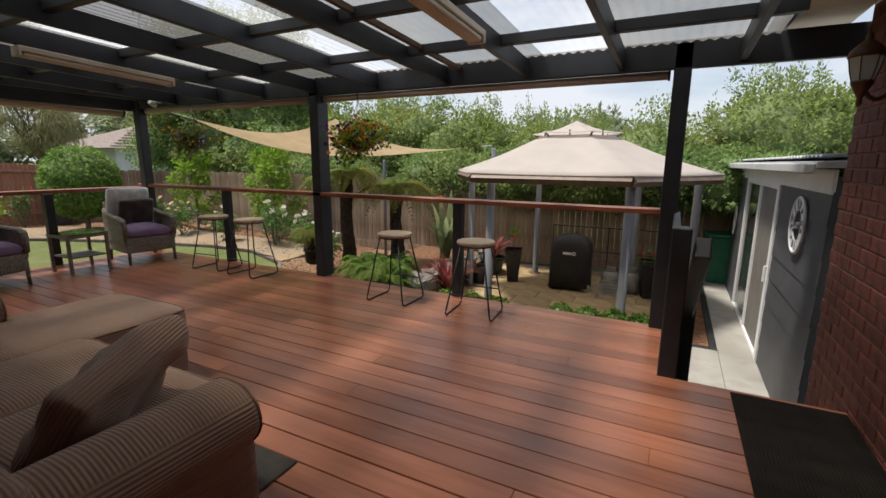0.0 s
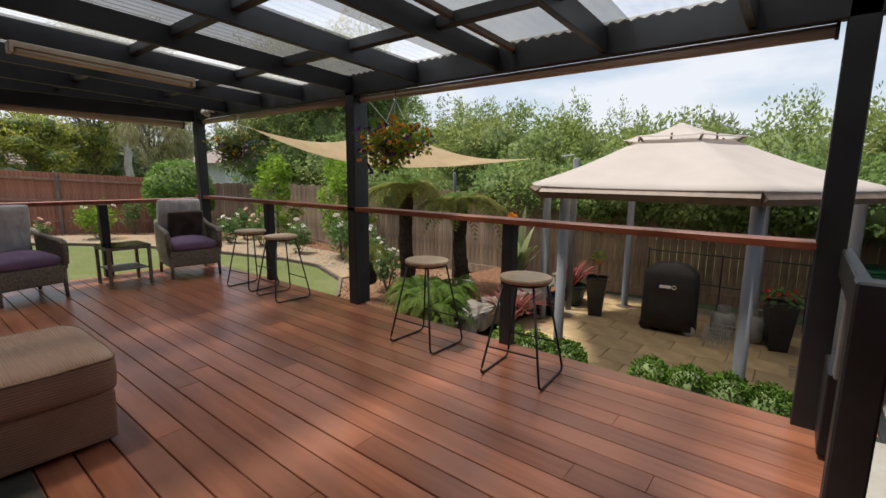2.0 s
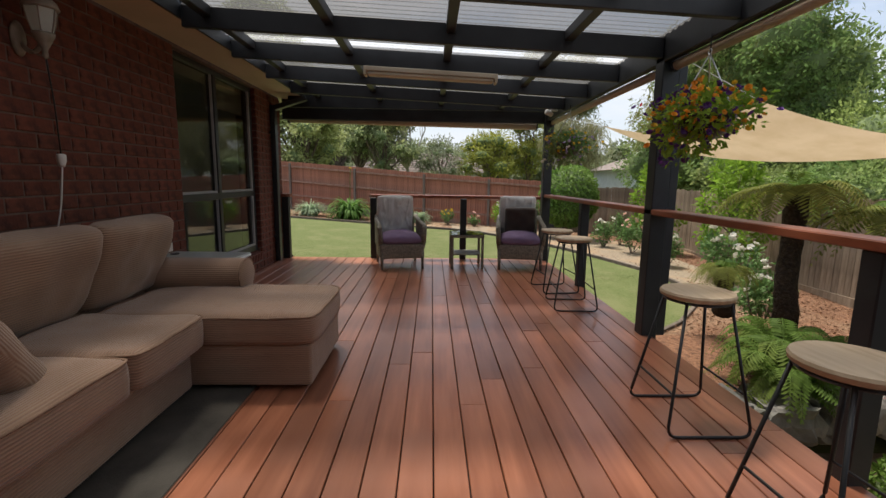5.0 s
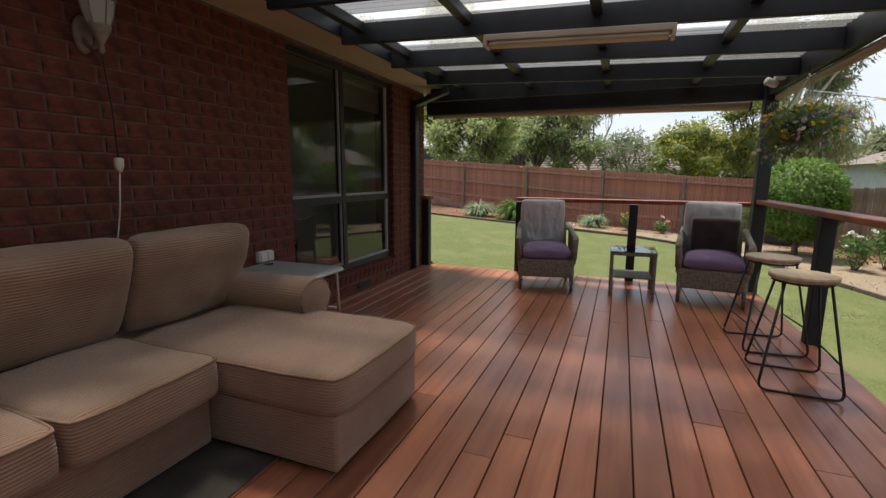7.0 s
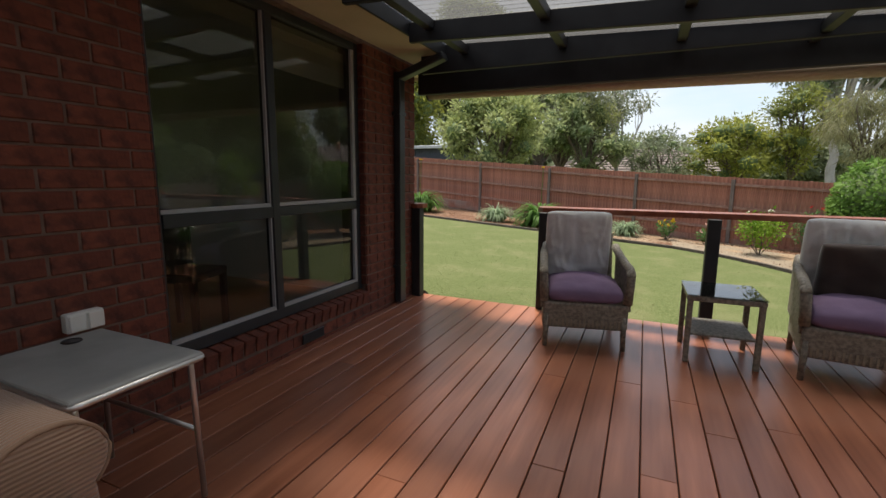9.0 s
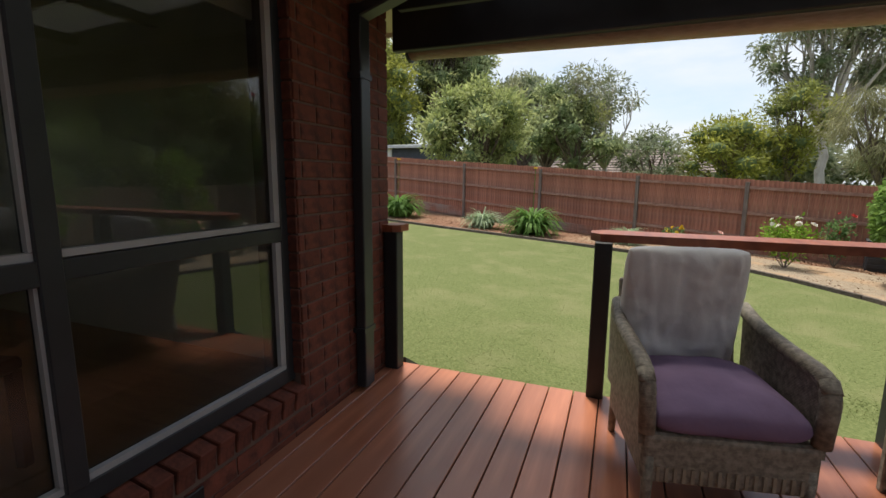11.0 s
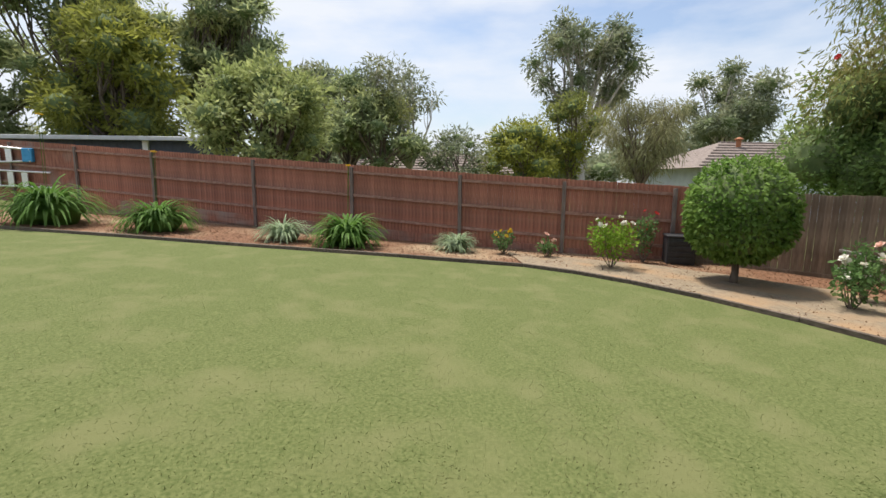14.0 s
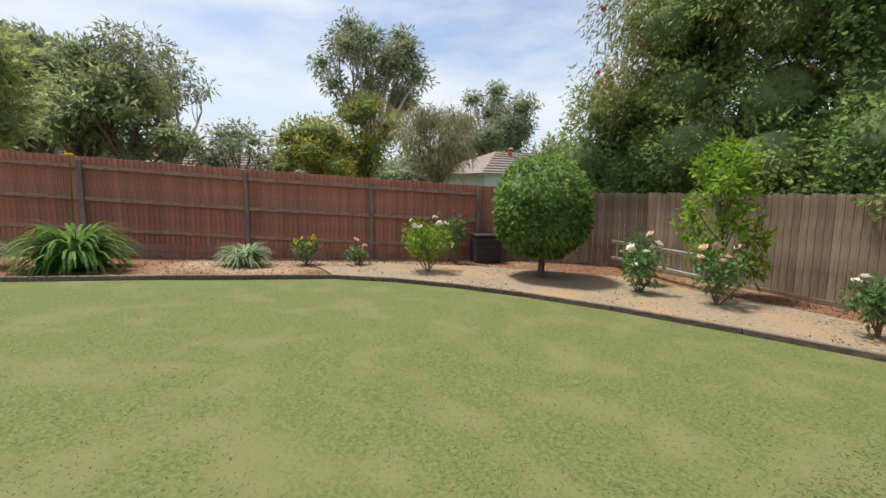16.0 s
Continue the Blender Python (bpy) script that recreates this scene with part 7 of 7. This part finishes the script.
build_tree("olive_tree", "pale green bushy tree leaning over the fence", (-23.8, -4.3, -0.2), blobs_round(-23.6, -4.4, 3.2, 2.3, 1.5, 26, 0.85, 1, 0.9), M_olive, M_bark, 75, 0.20, 0.075, 101, 0.16, -0.1, 0.5, 0.45, 0.3)
build_tree("gum_tree", "thin grey-green gum tree beyond the fence", (-30, 0.9, -0.5), blobs_round(-30, 0.2, 5.4, 2.4, 1.9, 16, 0.75, 2), M_gum, M_palebark, 40, 0.26, 0.07, 102, 0.16, 0.5, 0, 0.2, 0.35)
build_tree("gum_tree", "grey-brown bushy tree beyond the fence", (-28.5, -0.8, -0.5), blobs_round(-28.5, -0.6, 3.2, 2.0, 1.6, 18, 0.8, 3), M_gumdark, M_bark, 55, 0.22, 0.07, 103, 0.15, 0.2, 0.5, 0.4)
build_tree("gum_tree", "dark bushy tree beyond the fence", (-29, -2.5, -0.5), blobs_round(-29, -2.2, 4.2, 1.6, 1.6, 14, 0.85, 14), M_gumdark, M_bark, 55, 0.22, 0.08, 113, 0.15, 0.2, 0.5, 0.4)
build_tree("wattle_tree", "low yellow-green wattle beyond the fence", (-27, 5.8, -0.5), blobs_round(-27, 5.6, 2.4, 2.0, 1.1, 18, 0.75, 4), M_wattle, M_bark, 70, 0.18, 0.06, 104, 0.12, 0.0, 0.5, 0.4)
build_tree("wattle_tree", "yellow-green wattle beyond the fence", (-27.5, 7.9, -0.5), blobs_round(-27.5, 8.0, 3.4, 1.2, 1.4, 12, 0.7, 5), M_wattle, M_bark, 70, 0.18, 0.06, 105, 0.12, 0.0, 0.4, 0.4)
build_tree("weeping_tree", "feathery weeping tree hanging over the fence", (-24, 9.6, -0.5), blobs_round(-24, 9.6, 3.0, 1.5, 1.3, 18, 0.75, 6), M_weep, M_bark, 85, 0.30, 0.025, 106, 0.14, 2.0, 0, 0.2)
build_tree("gum_tree", "tall gum tree with grey-green clumps of leaves", (-36, 11.8, -0.5), blobs_round(-36, 10.6, 8.6, 2.4, 2.6, 18, 0.95, 7, 1.0) + blobs_round(-36, 13.9, 9.0, 1.4, 2.2, 11, 0.9, 17, 1.0), M_gum, M_palebark, 34, 0.32, 0.09, 107, 0.28, 0.6, 0.35, 0.2, 0.4)
build_tree("gum_tree", "rounded gum tree in the distance", (-42, 26, -0.5), blobs_round(-42, 25.5, 7.4, 3.6, 2.6, 24, 1.25, 8), M_gum, M_palebark, 36, 0.34, 0.10, 108, 0.28, 0.4, 0.5, 0.3)
for k, (x, y, z, w, h, n, m) in enumerate(((-36, -19, 8.5, 4.5, 5.0, 46, M_gumdark), (-33, -15, 5.5, 3.0, 4.0, 30, M_wattle), (-38, -11.5, 9.5, 3.6, 4.8, 40, M_gumdark), (-34, -25, 8.0, 4.5, 6.0, 40, M_gumdark),
                                           (-38, -5.5, 6.0, 2.0, 2.2, 12, M_gum), (-33, -31, 7.0, 4.0, 5.0, 30, M_wattle))):
    build_tree("gum_tree", "dense dark gum tree beyond the neighbour's shed", (x, y, -0.5), blobs_round(x, y, z, w, h, n, 1.3, 20 + k), m, M_bark, 30, 0.36, 0.11, 120 + k, 0.3, 0.3, 0.55, 0.35, 0.3)
build_tree("gum_tree", "grey-green shrubby tree beyond the fence", (-28, 2.8, -0.5), blobs_round(-28, 2.9, 2.2, 1.7, 1.2, 14, 0.7, 33), M_gum, M_bark, 60, 0.2, 0.06, 133, 0.12, 0.2, 0.3, 0.3)
# low tree line far behind
for k, (x, y, w, h) in enumerate(((-60, 2, 9, 4.2), (-60, 16, 8, 4.6), (-55, -8, 7, 4.5), (-62, 32, 9, 6.5), (-48, 44, 9, 6), (-30, 48, 9, 6), (-10, 48, 9, 5))):
    build_tree("gum_tree", "distant grey-green gum trees on the skyline", (x, y, -0.5), blobs_round(x, y, h * 0.6, w, h * 0.5, 26, 2.0, 50 + k), M_gum, M_bark, 8, 0.7, 0.22, 150 + k, 0.3, 0.2, 0.6, 0.4)


def build_neighbour_shed():
    s = thing("neighbour_shed", "navy blue steel shed with a pale roof beyond the fence", "shed")
    bm = bmesh.new()
    prev = None
    for i in range(140):
        y = -20.5 + i * 0.08
        row = [bm.verts.new((-29.9 + 0.012 * (i % 2), y, z)) for z in (-0.5, 3.05)]
        if prev:
            bm.faces.new((prev[0], row[0], row[1], prev[1]))
        prev = row
    part("wall", bm, M_navy, s)
    part("roof", bm_box(-34, -20.8, 3.10, -29.4, -9.1, 3.22, 0.01), M_roofgrey, s)
    part("gutter", bm_box(-29.39, -20.8, 3.02, -29.28, -9.1, 3.2, 0.01), M_roofgrey, s)
    part("side_wall", bm_box(-33.8, -9.4, -0.5, -29.92, -9.3, 3.09), M_navy, s)
    part("corner_post", bm_box(-29.88, -12.25, -0.5, -29.75, -12.0, 3.04), M_white, s)


M_navy = mat("navy_steel", (0.030, 0.042, 0.065), (0.042, 0.055, 0.082), rough=0.5, scale=4)
M_rooftile = mat("brown_roof_tile", (0.16, 0.125, 0.11), (0.25, 0.205, 0.185), rough=0.85, scale=6, bump=0.5, bscale=8, bdist=0.05)
M_render = mat("pale_gable_wall", (0.50, 0.53, 0.58), (0.58, 0.61, 0.66), rough=0.8, scale=3)
build_neighbour_shed()


def build_neighbour_house(name, cx, cy, w, d, z0, z1, zr, label):
    h = thing(name, label, "house")
    part("wall", bm_box(cx - d / 2, cy - w / 2, -0.6, cx + d / 2, cy + w / 2, z0), M_render, h)
    bm = bmesh.new()
    o = 0.5
    e = [(cx - d / 2 - o, cy - w / 2 - o, z0), (cx + d / 2 + o, cy - w / 2 - o, z0), (cx + d / 2 + o, cy + w / 2 + o, z0), (cx - d / 2 - o, cy + w / 2 + o, z0)]
    E = [bm.verts.new(p) for p in e]
    r0, r1 = bm.verts.new((cx, cy - w / 2 + d / 2, zr)), bm.verts.new((cx, cy + w / 2 - d / 2, zr))
    for f in ((E[0], E[1], r0), (E[1], E[2], r1, r0), (E[2], E[3], r1), (E[3], E[0], r0, r1), (E[3], E[2], E[1], E[0])):
        bm.faces.new(f)
    part("roof", bm, M_rooftile, h)
    for k in range(9):
        t = (k + 0.5) / 9
        z = z0 + (zr - z0) * t
        x = cx + (d / 2 + o) * (1 - t)
        part("tile_course", bm_tube([(x, cy - w / 2 - o + (d / 2 + o) * t, z + 0.02), (x, cy + w / 2 + o - (d / 2 + o) * t, z + 0.02)], 0.035, 5), M_rooftile, h)
    part("chimney", bm_lathe([(0.12, 0), (0.12, 0.35), (0.2, 0.37), (0.2, 0.42), (0.05, 0.5)], 10, at=(cx + 0.8, cy - w * 0.15, zr - 0.35)), M_terra, h)


build_neighbour_house("neighbour_house", -29.5, 18.5, 9.5, 6.0, 1.9, 2.2, 3.35, "brick neighbour house with a brown tiled hip roof")
build_neighbour_house("neighbour_house", -37.0, 1.5, 11.0, 7.0, 1.7, 2.2, 3.2, "neighbour house with a dark brown tiled roof")


# ---------------------------------------------------------------- grass and mulch, too many to count
def build_grass():
    rng = np.random.default_rng(5)
    n = 210000
    d = rng.random(n) ** 1.2 * 9.0
    a = rng.uniform(radians(95), radians(250), n)
    x, y = -6.9 + d * np.cos(a), 0.8 + d * np.sin(a) * 1.0
    keep = (x < DECK_W - 0.05) & ~((x > DECK_W - 0.72) & (y > 0.02) & (y < 1.38))
    ex, ey = np.array([e[0] for e in EDGE]), np.array([e[1] for e in EDGE])
    lim = np.interp(x, ex[3:], ey[3:])
    keep &= (y < lim - 0.08) & (x > -16.4 + 0.0 * y)
    x, y = x[keep], y[keep]
    z = np.array([ground_z(u, v) for u, v in zip(x.tolist(), y.tolist())]) - 0.004
    P = np.stack([x, y, z], 1)
    D = np.stack([rng.normal(size=len(x)), rng.normal(size=len(x)), np.full(len(x), 0.30)], 1)
    g = leaf_object("grass", P, D, 0.020, 0.0036, M_grass, None, 6)
    tagged(g, "short mown lawn grass blades", "grass", kind="stuff")
    # mulch chips in the beds
    P, D = [], []
    for _ in range(26000):
        k = int(rng.integers(0, len(EDGE) - 2))
        t, s = rng.random(), rng.random()
        x = (EDGE[k][0] * (1 - t) + EDGE[k + 1][0] * t) * (1 - s) + (OUTER[k][0] * (1 - t) + OUTER[k + 1][0] * t) * s
        y = (EDGE[k][1] * (1 - t) + EDGE[k + 1][1] * t) * (1 - s) + (OUTER[k][1] * (1 - t) + OUTER[k + 1][1] * t) * s
        P.append((x, y, ground_z(x, y) + 0.045))
        D.append((rng.normal(), rng.normal(), rng.normal() * 0.25))
    m = leaf_object("mulch_chips", np.array(P), np.array(D), 0.040, 0.014, M_chip, None, 9)
    tagged(m, "scattered bark chips on the garden bed", "mulch", kind="stuff")


M_grass = leaf_mat("grass_blade", (0.104, 0.134, 0.043), (0.168, 0.192, 0.073), (0.202, 0.200, 0.098), trans=0.5, scale=4.0, spread=0.12)
M_chip = mat("bark_chip", (0.16, 0.075, 0.04), (0.30, 0.17, 0.10), rough=0.95, scale=3, island=0.3)
build_grass()
build_deck()


# ---------------------------------------------------------------- bricks, last
COURSE, BL, BH, GAP = 0.0858, 0.230, 0.076, 0.010


def brick_field(wall, along, fixed, a0, a1, z0, z1, holes, limit=0, facing=1, thick=0.05):
    """Running-bond bricks on a wall face. along: 'x' or 'y'; fixed: the face plane; the first `limit` nearest become parts of their own."""
    made, rest = [], []
    k = 0
    z = z0
    while z < z1 - 0.03:
        off = (BL + GAP) / 2 * (k % 2)
        a = a0 - off
        while a < a1:
            s, e = max(a, a0), min(a + BL, a1)
            if e - s > 0.04:
                zt = min(z + BH, z1)
                cuts = [(s, e)]
                for h0, h1, hz0, hz1 in holes:
                    if zt > hz0 + 0.02 and z < hz1 - 0.02:
                        nxt = []
                        for u, v in cuts:
                            if u < h0 - 0.03:
                                nxt.append((u, min(v, h0)))
                            if v > h1 + 0.03:
                                nxt.append((max(u, h1), v))
                            if not (u < h1 and v > h0):
                                nxt.append((u, v))
                        cuts = sorted(set(nxt))
                for u, v in cuts:
                    if v - u > 0.03:
                        made.append((u, v, z, zt))
            a += BL + GAP
        z += COURSE
        k += 1
    return made


def lay(wall, made, along, fixed, facing, limit, key):
    made.sort(key=key)
    cache = {}
    rng = random.Random(11)

    def shape(l, h, bm=None, at=None):
        d = 0.03
        bev = 0.004
        b = bm_box(0, -d, 0, l, 0, h, bm=bm) if bm is not None else bm_box(0, -d, 0, l, 0, h, bev)
        return b
    rest = []
    for i, (u, v, z, zt) in enumerate(made):
        if i < limit:
            n = (round((v - u) / 0.004), round((zt - z) / 0.004))
            if n not in cache:
                cache[n] = mesh_of(shape(n[0] * 0.004, n[1] * 0.004), "brick", M_brick)
            ob = new("brick", cache[n])
            ob.parent = wall
            j = rng.uniform(-0.002, 0.002)
            if along == "x":
                ob.matrix_basis = pose(u, fixed + j, z) if facing > 0 else pose(v, fixed + j, z, 0, 0, 180)
            else:
                ob.matrix_basis = pose(fixed + j, v, z, 0, 0, -90) if facing > 0 else pose(fixed + j, u, z, 0, 0, 90)
        else:
            rest.append((u, v, z, zt))
    if rest:
        V, F = [], []
        for u, v, z, zt in rest:
            j = rng.uniform(-0.002, 0.002)
            f0, f1 = fixed + j, fixed - 0.03 * facing
            o = len(V)
            for (p, q) in ((u, z), (v, z), (v, zt), (u, zt)):
                V.append((p, f0, q) if along == "x" else (f0, p, q))
            for (p, q) in ((u, z), (v, z), (v, zt), (u, zt)):
                V.append((p, f1, q) if along == "x" else (f1, p, q))
            F += [(o, o + 1, o + 2, o + 3), (o, o + 4, o + 5, o + 1), (o + 1, o + 5, o + 6, o + 2), (o + 2, o + 6, o + 7, o + 3), (o + 3, o + 7, o + 4, o)]
        me = bpy.data.meshes.new("bricks")
        me.from_pydata(V, [], F)
        me.materials.append(M_brick)
        bm = bmesh.new()
        bm.from_mesh(me)
        bmesh.ops.recalc_face_normals(bm, faces=bm.faces)
        bm.to_mesh(me)
        bm.free()
        ob = new("further_bricks", me)
        ob.parent = wall
        ob["kind"] = "stuff"


Z0 = 0.2 - 11 * COURSE
south = brick_field(wall_south, "x", 0, HX0, 1.03, Z0, SOFFIT_Z - 0.002, [(WX0, WX1, WZ0 - 0.125, WZ1), (DX0, DX1, -1, DZ1)])
south = [b for b in south if b[3] > 0.0]
lay(wall_south, [b for b in south if b[0] > WX0 - 0.02], "x", 0, 1, 230, lambda b: abs(b[0] + 3.4))
lay(wall_south, [b for b in south if b[0] <= WX0 - 0.02], "x", 0, 1, 150, lambda b: abs(b[2] - 1.0))
east = brick_field(wall_east, "y", 1.03, 0.01, 3.64, Z0, SOFFIT_Z - 0.002, [])
lay(wall_east, east, "y", 1.03, -1, 280, lambda b: -b[0])
west = brick_field(wall_west, "y", HX0, -6.0, -0.0, Z0, SOFFIT_Z - 0.002, [])
lay(wall_west, west, "y", HX0, -1, 60, lambda b: -b[0])


def build_sill():
    """Sloping brick-on-edge sill and the brick jambs of the window."""
    s = tagged(new("window_sill"), "red brick-on-edge sill below the large window", "sill", kind="structure")
    me = mesh_of(bm_box(0, -0.16, -0.10, 0.076, 0.02, 0.0, 0.004), "brick", M_brick)
    n = int((WX1 - WX0) / 0.086)
    for i in range(n):
        ob = new("brick", me)
        ob.parent = s
        ob.matrix_basis = pose(WX0 + 0.006 + i * (WX1 - WX0) / n, 0.0, WZ0 - 0.022, -9, 0, 0)
    part("mortar_bed", bm_box(WX0 + 0.003, -0.14, WZ0 - 0.13, WX1 - 0.003, -0.004, WZ0 - 0.045), M_mortar, s)
    me = mesh_of(bm_box(0, 0, 0, 0.012, 0.11, BH, 0.003), "brick", M_brick)
    z = Z0
    while z < WZ1 - 0.05:
        if z > WZ0 - 0.05:
            for x in (WX0, WX1 - 0.012):
                ob = new("brick", me)
                ob.parent = s
                ob.location = (x + (0.002 if x < -5 else -0.002), -0.116, z)
        z += COURSE
    v = tagged(part("air_vent", bm_box(-5.35, 0.001, 0.03, -5.12, 0.012, 0.10, 0.003), M_steel), "dark metal air vent in the brickwork", "vent")


build_sill()
